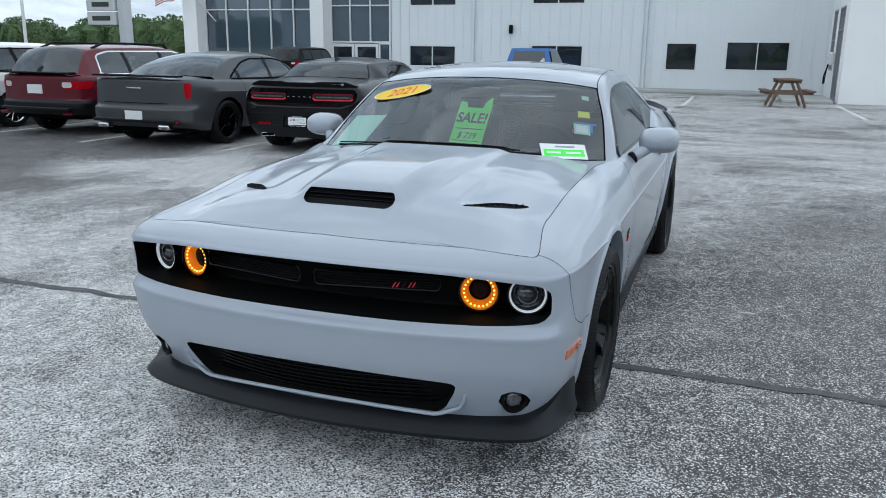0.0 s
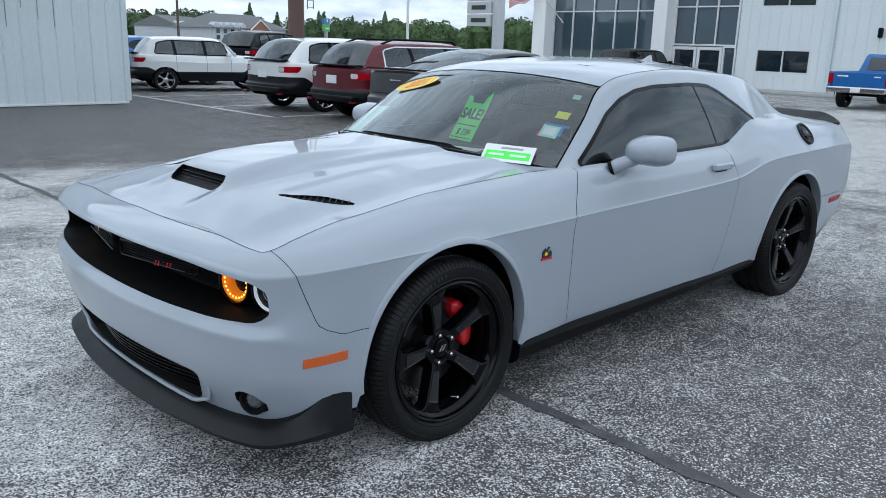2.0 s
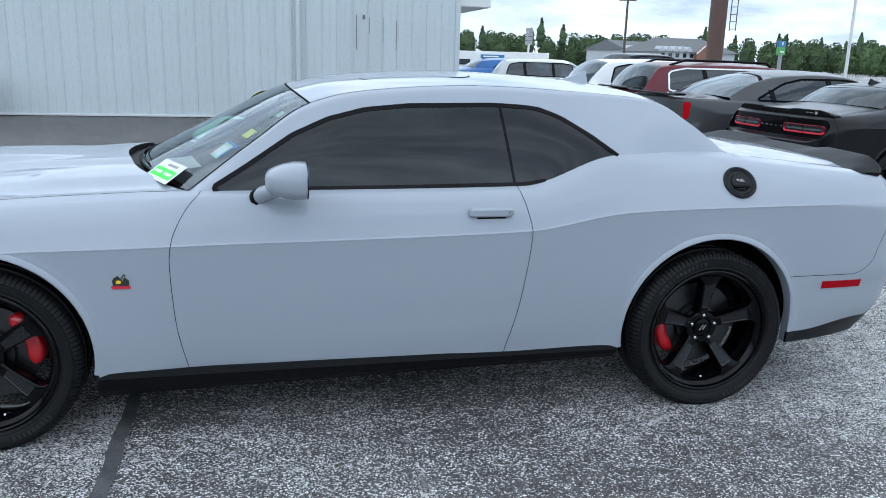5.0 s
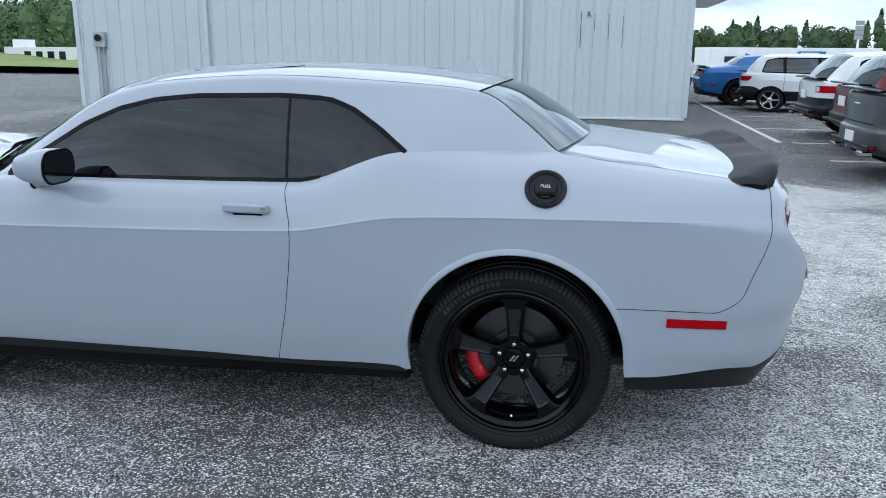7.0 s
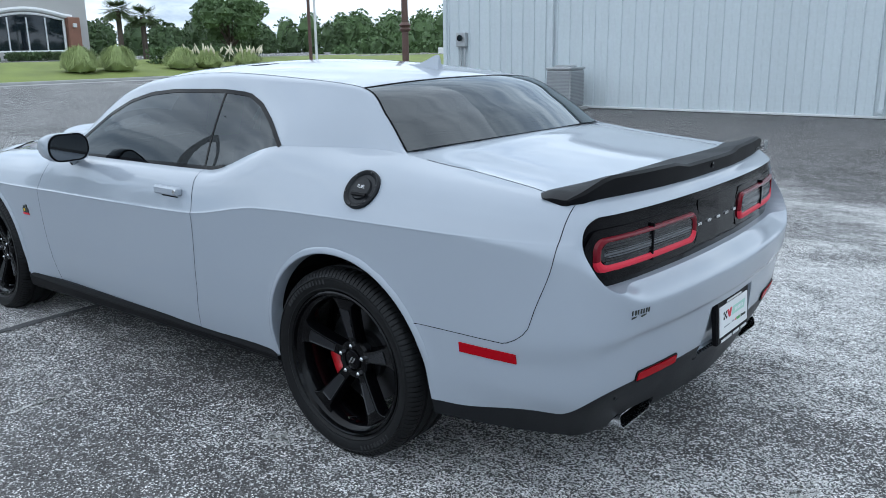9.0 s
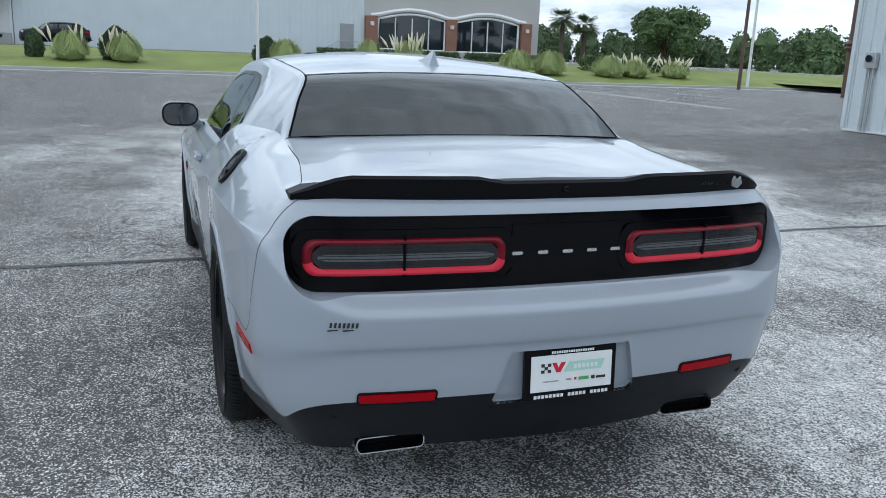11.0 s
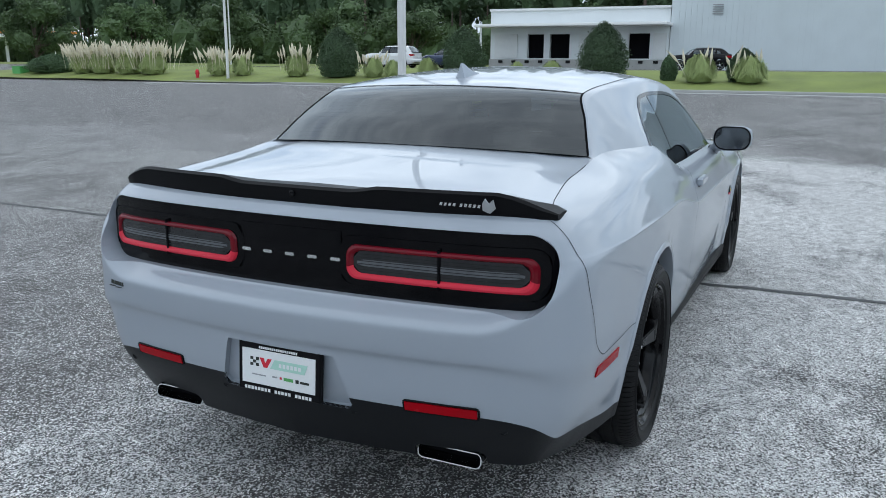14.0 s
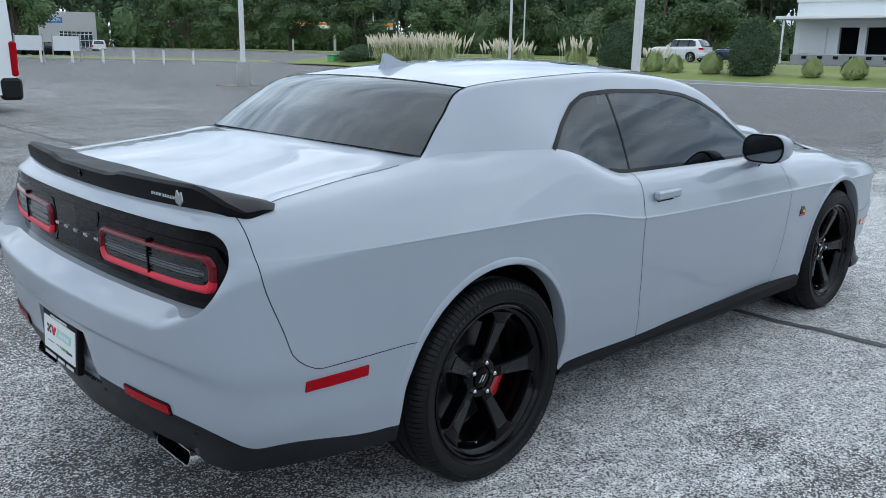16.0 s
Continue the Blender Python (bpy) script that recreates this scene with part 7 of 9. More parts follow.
van = thing("van", "white panel van with black rear bumper and tall red lamps", "van", "parked vehicles", at=(-.72, 17.05, 0), turn=180)
vg = Geo()
prof = [(2.95, .38), (2.98, .95), (2.70, 1.25), (2.05, 1.95), (1.55, 2.42), (1.2, 2.50), (-2.7, 2.52), (-2.86, 2.44), (-2.92, .75), (-2.90, .38)]
n = len(prof)
half = [.96, .98, .95, .90, .86, .86, .90, .90, 1.0, 1.0]
vg.add([(x, -y, z) for (x, z), y in zip(prof, half)] + [(x, y, z) for (x, z), y in zip(prof, half)], [tuple(range(n)), tuple(range(n, 2 * n))] + [(i, (i + 1) % n, n + (i + 1) % n, n + i) for i in range(n)])
mesh_object("body", vg, WHITE_PAINT, van)
for s in (1, -1):
    mesh_object("tail_lamp", Geo().box((-2.88, .94 * s, 1.12), (.14, .15, .72), .04), LAMP_RED, van, "tall red tail lamp")
    mesh_object("lamp_white", Geo().box((-2.925, .93 * s, .95), (.07, .12, .20), .02), CLEAR_LAMP, van)
    mesh_object("bumper_corner", Geo().box((-2.78, .93 * s, .50), (.42, .24, .46), .06), TRIM_DARK, van)
    mesh_object("side_strip", Geo().box((0, 1.0 * s, .62), (3.4, .05, .12), .02), TRIM_DARK, van)
    for x in (2.05, -1.95):
        plain_wheel(van, Matrix.Translation((x, .86 * s, .35)) @ Matrix.Rotation(radians(-90 * s), 4, "X"), .35, .2, .22, SIGN_GREY, 6)
mesh_object("rear_bumper", Geo().box((-2.94, 0, .50), (.22, 1.7, .30), .05), TRIM_DARK, van, "black rear bumper")


# ---- the dealership ----
def opening_wall(name, axis, plane, a0, a1, z1, holes, mat, label, thick=.25, z0=0.0, outward=1, ribs=0.0):
    """A wall in the plane x or y = plane with real openings; ribs: spacing of upright seams."""
    g = Geo()
    cuts_a = sorted({a0, a1, *[h[0] for h in holes], *[h[1] for h in holes]})
    cuts_z = sorted({z0, z1, *[h[2] for h in holes], *[h[3] for h in holes]})
    place = (lambda a, z, d: (plane - outward * d, a, z)) if axis == "x" else (lambda a, z, d: (a, plane - outward * d, z))
    solid = lambda a, z: not any(h[0] < a < h[1] and h[2] < z < h[3] for h in holes)
    for i in range(len(cuts_a) - 1):
        for j in range(len(cuts_z) - 1):
            a, b, c, d = cuts_a[i], cuts_a[i + 1], cuts_z[j], cuts_z[j + 1]
            if solid((a + b) / 2, (c + d) / 2):
                mid = place((a + b) / 2, (c + d) / 2, thick / 2)
                g.box(mid, (thick, b - a, d - c) if axis == "x" else (b - a, thick, d - c))
    wall_ob = tagged(mesh_object(name, g, mat), label, "wall", kind="structure")
    if ribs:
        k = int((a1 - a0) / ribs)
        for i in range(1, k):
            a = a0 + i * ribs
            zs = [z0] + sorted(z for h in holes if h[0] < a < h[1] for z in (h[2], h[3])) + [z1]
            for q in range(0, len(zs) - 1, 2):
                if zs[q + 1] - zs[q] > .05:
                    mesh_object("seam_rib", Geo().box(place(a, (zs[q] + zs[q + 1]) / 2, -.010), (.024, .035, zs[q + 1] - zs[q]) if axis == "x" else (.035, .024, zs[q + 1] - zs[q])), mat, wall_ob)
    return wall_ob


def window_unit(name, axis, plane, a0, a1, z0, z1, cols, rows, glass, frame, label, outward=1, bar=.05, depth=.10):
    t = thing(name, label, "window", kind="structure")
    place = (lambda a, z, d: (plane - outward * d, a, z)) if axis == "x" else (lambda a, z, d: (a, plane - outward * d, z))
    size = (lambda a, z, d: (d, a, z)) if axis == "x" else (lambda a, z, d: (a, d, z))
    fr = Geo()
    for a in (a0 + bar / 2, a1 - bar / 2):
        fr.box(place(a, (z0 + z1) / 2, .03), size(bar, z1 - z0, .09), .006)
    for z in (z0 + bar / 2, z1 - bar / 2):
        fr.box(place((a0 + a1) / 2, z, .03), size(a1 - a0, bar, .088), .006)
    mesh_object("window_frame", fr, frame, t)
    for i in range(1, cols):
        a = a0 + (a1 - a0) * i / cols
        mesh_object("mullion", Geo().box(place(a, (z0 + z1) / 2, .035), size(bar * .8, z1 - z0 - .01, .08), .006), frame, t)
    for r in rows:
        mesh_object("transom", Geo().box(place((a0 + a1) / 2, r, .035), size(a1 - a0 - .01, bar * .8, .076), .006), frame, t)
    zs = [z0, *rows, z1]
    for i in range(cols):
        for j in range(len(zs) - 1):
            a, b = a0 + (a1 - a0) * i / cols, a0 + (a1 - a0) * (i + 1) / cols
            mesh_object("pane", Geo().box(place((a + b) / 2, (zs[j] + zs[j + 1]) / 2, depth), size(b - a - .02, zs[j + 1] - zs[j] - .02, .012)), glass, t)
    return t


DX = -27.5
low = [(-12.05, -9.95, .72, 1.60), (-6.8, -4.68, .74, 1.66), (-1.55, -.40, .76, 1.80), (.60, 2.80, .80, 1.86)]
up = [(-12.05, -9.95, 3.16, 4.3), (-6.8, -4.68, 3.2, 4.3)]
opening_wall("wall_dealership", "x", DX, -12.85, 4.4, 7.2, low + up, DEALER_WALL, "grey ribbed metal wall of the two-storey dealership", .25, ribs=.40)
for k, (a, b, c, d) in enumerate(low + up):
    window_unit(f"window_{k + 1}", "x", DX, a, b, c, d, 1 if b - a < 1.5 else 2, [], DARK_GLASS, FRAME_WHITE, "dark window with a white frame in the metal wall")
for y in (-9.2, -2.32):
    tagged(mesh_object("downspout", Geo().box((DX + .08, y, 3.6), (.10, .13, 7.1), .015).box((DX + .14, y, .12), (.2, .13, .1), .015), METAL_WALL), "grey metal downspout on the dealership wall", "downspout", "downspouts")
tagged(mesh_object("wall_lamp", Geo().box((DX + .1, -7.6, 2.25), (.16, .14, .34), .03), SATIN_BLACK), "small dark wall lamp on the metal wall", "wall lamp")
# glass showroom front between white columns
for a, b, nm in ((-22.9, -22.15, "column_a"), (-16.36, -15.72, "column_b")):
    tagged(mesh_object(nm, Geo().box((DX + .25, (a + b) / 2, 3.9), (.9, b - a, 7.8), .02), STUCCO_WHITE), "tall white stucco column of the showroom", "column", kind="structure")
window_unit("window_showroom", "x", DX + .1, -22.15, -16.36, .10, 7.0, 5, [1.0, 3.05, 5.0], BLUE_GLASS, FRAME_WHITE, "tall blue-tinted showroom glass with white mullions", bar=.07)
window_unit("window_entrance", "x", DX + .05, -15.72, -12.87, 1.66, 7.0, 3, [3.2, 5.0], BLUE_GLASS, FRAME_WHITE, "tall blue-tinted glass above the entrance doors", bar=.07)
window_unit("window_entrance_side", "x", DX + .05, -13.42, -12.87, .05, 1.66, 1, [], BLUE_GLASS, FRAME_WHITE, "blue-tinted side light beside the entrance doors", bar=.06)
ent = thing("door_entrance", "white-framed double glass entrance doors, closed", "door", kind="structure")
for a, b in ((-15.70, -14.58), (-14.55, -13.44)):
    d = mesh_object("door_leaf", Geo().box((DX + .03, a + .06, .83), (.07, .12, 1.58), .01).box((DX + .03, b - .06, .83), (.07, .12, 1.58), .01).box((DX + .03, (a + b) / 2, 1.56), (.068, b - a - .2, .13), .01).box((DX + .03, (a + b) / 2, .14), (.068, b - a - .2, .2), .01), FRAME_WHITE, ent)
    mesh_object("door_pane", Geo().box((DX + .02, (a + b) / 2, .87), (.012, b - a - .22, 1.28)), DARK_GLASS, d)
    mesh_object("door_handle", Geo().cyl((DX + .11, (a + b) / 2 + (.4 if a < -15 else -.4), .7), (DX + .11, (a + b) / 2 + (.4 if a < -15 else -.4), 1.0), .015), CHROME, d)
tagged(mesh_object("wall_dealership_back", Geo().box((DX - 6, -9.4, 3.6), (11.4, 26.6, 7.2)), DEALER_WALL), "grey metal rear of the dealership", "wall", kind="structure")
tagged(mesh_object("roof_dealership", Geo().box((DX - 5.8, -9.4, 7.9), (12.8, 27.4, 1.0), .05), STUCCO_WHITE), "white parapet of the dealership", "roof", kind="structure")
# white service block
opening_wall("wall_service_block", "x", -22.3, 4.05, 18, 6.0, [], STUCCO_WHITE, "smooth white wall of the service block", .3)
opening_wall("wall_service_side", "y", 4.05, -27.5, -22.6, 6.0, [(-26.6, -25.5, .9, 2.9), (-24.7, -23.2, .04, 2.9)], STUCCO_WHITE, "white side wall with doors by the picnic table", .3, outward=-1)
window_unit("window_service", "y", 4.05, -26.6, -25.5, .9, 2.9, 1, [1.9], DARK_GLASS, FRAME_GREY, "narrow window in the white side wall", outward=-1)
window_unit("door_service", "y", 4.05, -24.7, -23.2, .04, 2.9, 2, [2.2], DARK_GLASS, FRAME_GREY, "glazed grey service door, closed", outward=-1)
tagged(mesh_object("wall_service_back", Geo().box((-26, 12, 3), (6.6, 13, 6.0)), STUCCO_WHITE), "white body of the service block", "wall", kind="structure")
ch = thing("wall_charger", "white wall charger with a looped black cable", "charger")
mesh_object("case", Geo().box((-25.1, 3.96, 1.30), (.22, .16, .42), .04), FRAME_WHITE, ch)
mesh_object("cable", Geo().tube([(-25.1, 3.90, 1.1), (-25.12, 3.80, .75), (-25.05, 3.80, .5), (-24.95, 3.82, .55), (-24.92, 3.84, .9), (-25.0, 3.88, 1.12)], .022), SATIN_BLACK, ch)
tagged(mesh_object("step_slab", Geo().box((-23.6, 3.2, .05), (3.2, 1.4, .10), .02), CONCRETE), "pale concrete slab before the service door", "slab", kind="structure")
tagged(mesh_object("kerb_dealership", Geo().box((-25.9, -9.5, .06), (.3, 25.5, .12), .02).box((-26.8, -9.5, .05), (1.5, 25.5, .10), .02), CONCRETE), "pale concrete walk along the dealership", "kerb", kind="structure")

# picnic table
pt = thing("picnic_table", "weathered brown wooden picnic table on the asphalt", "table", at=(-20.2, 2.5, 0), turn=8)
for k in range(5):
    mesh_object("top_board", Geo().box((0, -.30 + .15 * k, .74), (1.55, .135, .04), .006), WOOD, pt)
for s in (1, -1):
    for k in range(2):
        mesh_object("seat_board", Geo().box((0, s * (.66 + .15 * k), .44), (1.55, .135, .04), .006), WOOD, pt)
    for x in (-.5, .5):
        mesh_object("leg", Geo().tube([(x, s * .62, .0), (x, s * .22, .72)], .05, 4), WOOD, pt)
for x in (-.5, .5):
    mesh_object("cross_beam", Geo().box((x, 0, .39), (.04, 1.7, .09), .006).box((x, 0, .69), (.04, .8, .08), .006), WOOD, pt)

# ---- signs, poles and flags ----
py = thing("pylon_sign", "tall grey pylon sign with stacked nameplates on a steel post", "sign")
mesh_object("post", Geo().box((-46.1, -43.0, 4.0), (.9, .55, 8.0), .03), GALVANISED, py)
for k, z in enumerate((3.35, 4.35, 5.35, 6.35)):
    pl = mesh_object("nameplate", Geo().box((-45.7, -44.75, z), (.30, 2.7, .94), .03), SIGN_PALE, py)
    mesh_object("name_bar", Geo().box((-45.53, -44.75, z), (.02, 1.6 if k else 1.7, .34), .008), [INK, INK, INK_RED, INK][k], pl)
bp_ = thing("sign_pole", "tall thick brown steel sign pole with a ladder", "pole")
mesh_object("pole", Geo().cyl((-24.4, -39.3, 0), (-24.4, -39.3, 24), .47, n=24), POLE_BROWN, bp_)
lad = mesh_object("ladder", Geo().cyl((-25.0, -39.0, 3.2), (-25.0, -39.0, 20), .03, n=6).cyl((-25.15, -38.6, 3.2), (-25.15, -38.6, 20), .03, n=6), POLE_BROWN, bp_)
for k in range(40):
    mesh_object("rung", Geo().cyl((-25.0, -39.0, 3.3 + .4 * k), (-25.15, -38.6, 3.3 + .4 * k), .02, n=5), POLE_BROWN, lad)


def lamp_post(name, x, y, h, r=.11, base=True, mat=POLE_WHITE, head=True, z=0.0, gravel=False, turn=0.0):
    t = thing(name, "white steel light pole on a round concrete footing" if base else "slim pale light pole", "light pole", "light poles", at=(x, y, z), turn=turn)
    b = .85 if base else 0.0
    if base:
        mesh_object("footing", Geo().lathe([(.275, 0), (.285, .02), (.25, .80), (.235, .84), (0, .84)], 28), CONCRETE, t, "stained concrete footing", smooth=True)
        mesh_object("base_plate", Geo().box((0, 0, .87), (.40, .40, .05), .01), GALVANISED, t)
        for k in range(4):
            a = radians(45 + 90 * k)
            mesh_object("bolt", Geo().cyl((.2 * math.cos(a), .2 * math.sin(a), .86), (.2 * math.cos(a), .2 * math.sin(a), .95), .02, n=6), GALVANISED, t)
    mesh_object("shaft", Geo().box((0, 0, b + h / 2), (r * 1.5, r * 1.5, h), r * .3) if base else Geo().cyl((0, 0, b), (0, 0, b + h), r, r * .7), mat, t)
    if head:
        mesh_object("lamp_arm", Geo().box((.5, 0, b + h), (1.1, .08, .08), .01), mat, t)
        mesh_object("lamp_head", Geo().box((1.15, 0, b + h), (.6, .34, .12), .04), SIGN_GREY, t)
    if gravel:
        random.seed(8)
        gr = Geo()
        for _ in range(420):
            a, q = random.random() * 2 * math.pi, .3 + .75 * random.random() ** 1.4
            sz = .012 + .025 * random.random()
            gr.box((q * math.cos(a) - .28 * (1 if math.cos(a) < 0 else 0), q * math.sin(a) * .8 - .3, sz * .4), (sz * 1.6, sz * 1.2, sz), .004, Matrix.Identity(4))
        ob = mesh_object("footing_gravel", gr, MULCH)
        ob.matrix_basis = pose(x, y, z)
        tagged(ob, "loose pale gravel round the pole footing", "gravel", kind="stuff")
    return t


lamp_post("lamp_post", 12.1, 7.35, 9.0, gravel=True)
lamp_post("lamp_post", 13.1, 25.5, 9.0, gravel=True)
lamp_post("lamp_post", -32.5, -38.5, 9.0, .10, base=False)
lamp_post("lamp_post", 39.2, 34.9, 9.0, .10, base=False)
lamp_post("lamp_post", 38.6, -4.2, 9.0, .09, base=False, head=False)
lamp_post("lamp_post", 36, -32.4, 10.0, .11, base=False, mat=POLE_BROWN)
lamp_post("lamp_post", 38, -34.7, 10.0, .09, base=False)
lamp_post("lamp_post", 90, 112, 8.5, .10, base=False)
lamp_post("lamp_post", 96, 98, 8.5, .10, base=False)
lamp_post("lamp_post", 70, 60, 9.0, .10, base=False)
pt.scale = (.78, .76, 1.02)

up_ = thing("utility_pole", "brown wooden utility pole with a crossarm", "utility pole", "utility poles", at=(-41.4, -90, 0))
mesh_object("pole", Geo().cyl((0, 0, 0), (0, 0, 9.0), .16, .12), BARK, up_)
mesh_object("crossarm", Geo().box((0, 0, 8.3), (2.2, .12, .12), .01), BARK, up_)
for x, y in ((100, 60), (100, 100), (100, 20), (100, 145)):
    copy_thing(up_, pose(x, y, .5, 0, 0, 90)).scale = (1.4, 1.4, 1.5)
pb = thing("banner_pole", "brown pole with a decorated collar by the grass", "pole", at=(28.5, -33.0, 0))
mesh_object("shaft", Geo().cyl((0, 0, 0), (0, 0, 9), .20, .17), POLE_BROWN, pb)
mesh_object("collar", Geo().lathe([(.20, 2.35), (.36, 2.5), (.24, 2.62), (.36, 2.74), (.2, 2.9)], 16), POLE_BROWN, pb)
fl = thing("flag", "striped red and white flag with blue corner", "flag", at=(DX + .6, -22.5, .35))
cols, rws = 12, 13
def flag_at(i, j):
    u, v = i / cols, j / rws
    return (1.1 * u * .55 + .5, -1.0 * u - .08 * math.sin(7 * u), 3.75 - .52 * v - .42 * u + .06 * math.sin(8 * u + 2 * v))
for j in range(rws):
    gs = Geo()
    i0 = 0 if j > 6 else 5
    n_ = cols + 1 - i0
    gs.add([flag_at(i, jj) for jj in (j, j + 1) for i in range(i0, cols + 1)], [(i, i + 1, n_ + 1 + i, n_ + i) for i in range(n_ - 1)])
    mesh_object("stripe", gs, FLAG_RED if j % 2 == 0 else STICKER_WHITE, fl)
gs = Geo()
gs.add([flag_at(i, jj) for jj in range(8) for i in range(6)], [(jj * 6 + i, jj * 6 + i + 1, jj * 6 + i + 7, jj * 6 + i + 6) for jj in range(7) for i in range(5)])
mesh_object("canton", gs, SIGN_BLUE, fl)
mesh_object("flag_pole", Geo().cyl((-.5, .95, 2.2), (.62, -.1, 3.95), .025), POLE_WHITE, fl)
sg = thing("roadside_sign", "blue and green roadside sign on a post", "sign", at=(-62.6, -90, 0), turn=35)
mesh_object("post", Geo().cyl((0, 0, 0), (0, 0, 2.6), .25), SIGN_GREY, sg)
mesh_object("upper_panel", Geo().box((0, 0, 3.85), (2.2, .3, .75), .03), SIGN_BLUE, sg)
mesh_object("lower_panel", Geo().box((0, 0, 2.98), (2.2, .3, .95), .03), SIGN_GREEN, sg)
mesh_object("sign_bars", Geo().box((0, .16, 2.9), (1.2, .02, .18)).box((0, .16, 3.9), (.4, .02, .4)), STICKER_WHITE, sg)
s2 = thing("shop_sign", "grey stacked shop sign on a pale post", "sign", at=(-29.3, -90, 0), turn=20)
mesh_object("post", Geo().cyl((0, 0, 0), (0, 0, 2.9), .12), POLE_WHITE, s2)
for k in range(4):
    mesh_object("panel", Geo().box((0, 0, 3.0 + .5 * k), (.95, .2, .44), .02), SIGN_GREY, s2)


# ---- far buildings ----
hotel = thing("hotel", "grey three-storey hotel with dormers and a shingle roof", "building", at=(-50.5, -94, 0), turn=8)
hotel.scale = (1, 1, .8)
mesh_object("wall", Geo().box((0, 0, 1.6), (11.5, 8, 3.2)), HOTEL_WALL, hotel)
gr = Geo()
gr.add([(-6.1, -4.4, 3.1), (6.1, -4.4, 3.1), (6.1, 4.4, 3.1), (-6.1, 4.4, 3.1), (-3.4, 0, 5.3), (3.4, 0, 5.3)], [(0, 1, 5, 4), (2, 3, 4, 5), (1, 2, 5), (3, 0, 4)])
mesh_object("roof", gr, ROOF_GREY, hotel)
mesh_object("gable", Geo().prism([(-1.5, 0), (1.5, 0), (1.5, 3.0), (0, 4.4), (-1.5, 3.0)], .5, Matrix.Translation((-1.2, 4.0, 0)) @ Matrix.Rotation(radians(90), 4, "X") @ Matrix.Translation((0, 0, -.5))), BRICK, hotel)
mesh_object("gable_trim", Geo().tube([(-2.8, 4.56, 2.9), (-1.2, 4.56, 4.45), (.4, 4.56, 2.9)], .1, 5), FRAME_WHITE, hotel)
for k in range(7):
    for z in (.6, 1.7, 2.6):
        x = 4.9 - 1.05 * k
        if not -2.9 < x < .5:
            mesh_object("window", Geo().box((x, 4.02, z), (.5, .06, .6), .02), DARK_GLASS, hotel)
for k in range(6):
    x = 5.2 - 1.0 * k
    if x > .6:
        mesh_object("dormer", Geo().prism([(-.4, 0), (.4, 0), (.4, .5), (0, .95), (-.4, .5)], 1.2, Matrix.Translation((x, 4.2, 3.0)) @ Matrix.Rotation(radians(90), 4, "X")), HOTEL_WALL, hotel)
wing = thing("hotel_wing", "grey hotel wing with a row of dormers", "building", at=(-49.5, -106, 0), turn=38)
wing.scale = (1, 1, .78)
mesh_object("wall", Geo().box((0, 0, 1.7), (14, 6, 3.4)), HOTEL_WALL, wing)
mesh_object("roof", Geo().prism([(-3.4, 3.3), (3.4, 3.3), (0, 5.1)], 14.4, Matrix.Translation((-7.2, 0, 0)) @ Matrix.Rotation(radians(90), 4, "Z") @ Matrix.Rotation(radians(90), 4, "X")), ROOF_GREY, wing)
for k in range(8):
    x = -6 + 1.7 * k
    mesh_object("dormer", Geo().prism([(-.5, 0), (.5, 0), (.5, .6), (0, 1.1), (-.5, .6)], 1.5, Matrix.Translation((x, 3.4, 3.1)) @ Matrix.Rotation(radians(90), 4, "X")), HOTEL_WALL, wing)
    for z in (.6, 1.6, 2.6):
        mesh_object("window", Geo().box((x, 3.02, z), (.6, .05, .6)), DARK_GLASS, wing)
shop = thing("white_shop", "long low white shop with a dark sign band", "building", at=(-22, -90, 0), turn=4)
mesh_object("wall", Geo().box((0, 0, .95), (17, 8, 1.9), .03), STUCCO_WHITE, shop)
mesh_object("sign_band", Geo().box((-1.6, 4.06, 1.35), (2.8, .1, .4), .02), SIGN_BLUE, shop)
mesh_object("sign_bars", Geo().box((-1.4, 4.13, 1.35), (1.8, .03, .14)), STICKER_WHITE, shop)
mesh_object("window_band", Geo().box((4, 4.04, .7), (6, .08, .6)), DARK_GLASS, shop)
wb = thing("white_hut", "small white flat-roofed building past the grass", "building", at=(44.3, -60, 0), turn=20)
mesh_object("wall", Geo().box((0, 0, .7), (5.2, 4, 1.5), .02), STUCCO_WHITE, wb)
mesh_object("upper", Geo().box((1.6, 0, 1.7), (1.2, 2, .7), .02), STUCCO_WHITE, wb)
for k in range(4):
    mesh_object("window", Geo().box((-1.9 + .9 * k, 2.02, .75), (.5, .05, .7)), DARK_GLASS, wb)

# loading dock, warehouse and brick-fronted shop along the access road
FX, FZ = 60.0, .95
opening_wall("wall_dock", "x", FX, 9.8, 24.4, 5.5, [(19.75, 21.15, 1.75, 3.65), (17.6, 19.25, 1.75, 3.65), (11.25, 12.9, 1.75, 3.65)], DEALER_WALL, "white loading dock wall with open dark bays", .4, FZ - .5, outward=-1)
tagged(mesh_object("wall_dock_body", Geo().box((FX + 6, 17.1, 2.9), (11, 14.5, 5.0)), STUCCO_GREY), "plain body behind the loading dock", "wall", kind="structure")
# near-black panels behind the openings stand in for the shade inside the bays
for a, b in ((19.75, 21.15), (17.6, 19.25), (11.25, 12.9)):
    tagged(mesh_object("dock_bay_shade", Geo().box((FX + .45, (a + b) / 2, 2.7), (.06, b - a, 1.9)), SHADOW_GAP), "near-black panel standing for the shade in a loading bay", "loading bay", kind="structure")
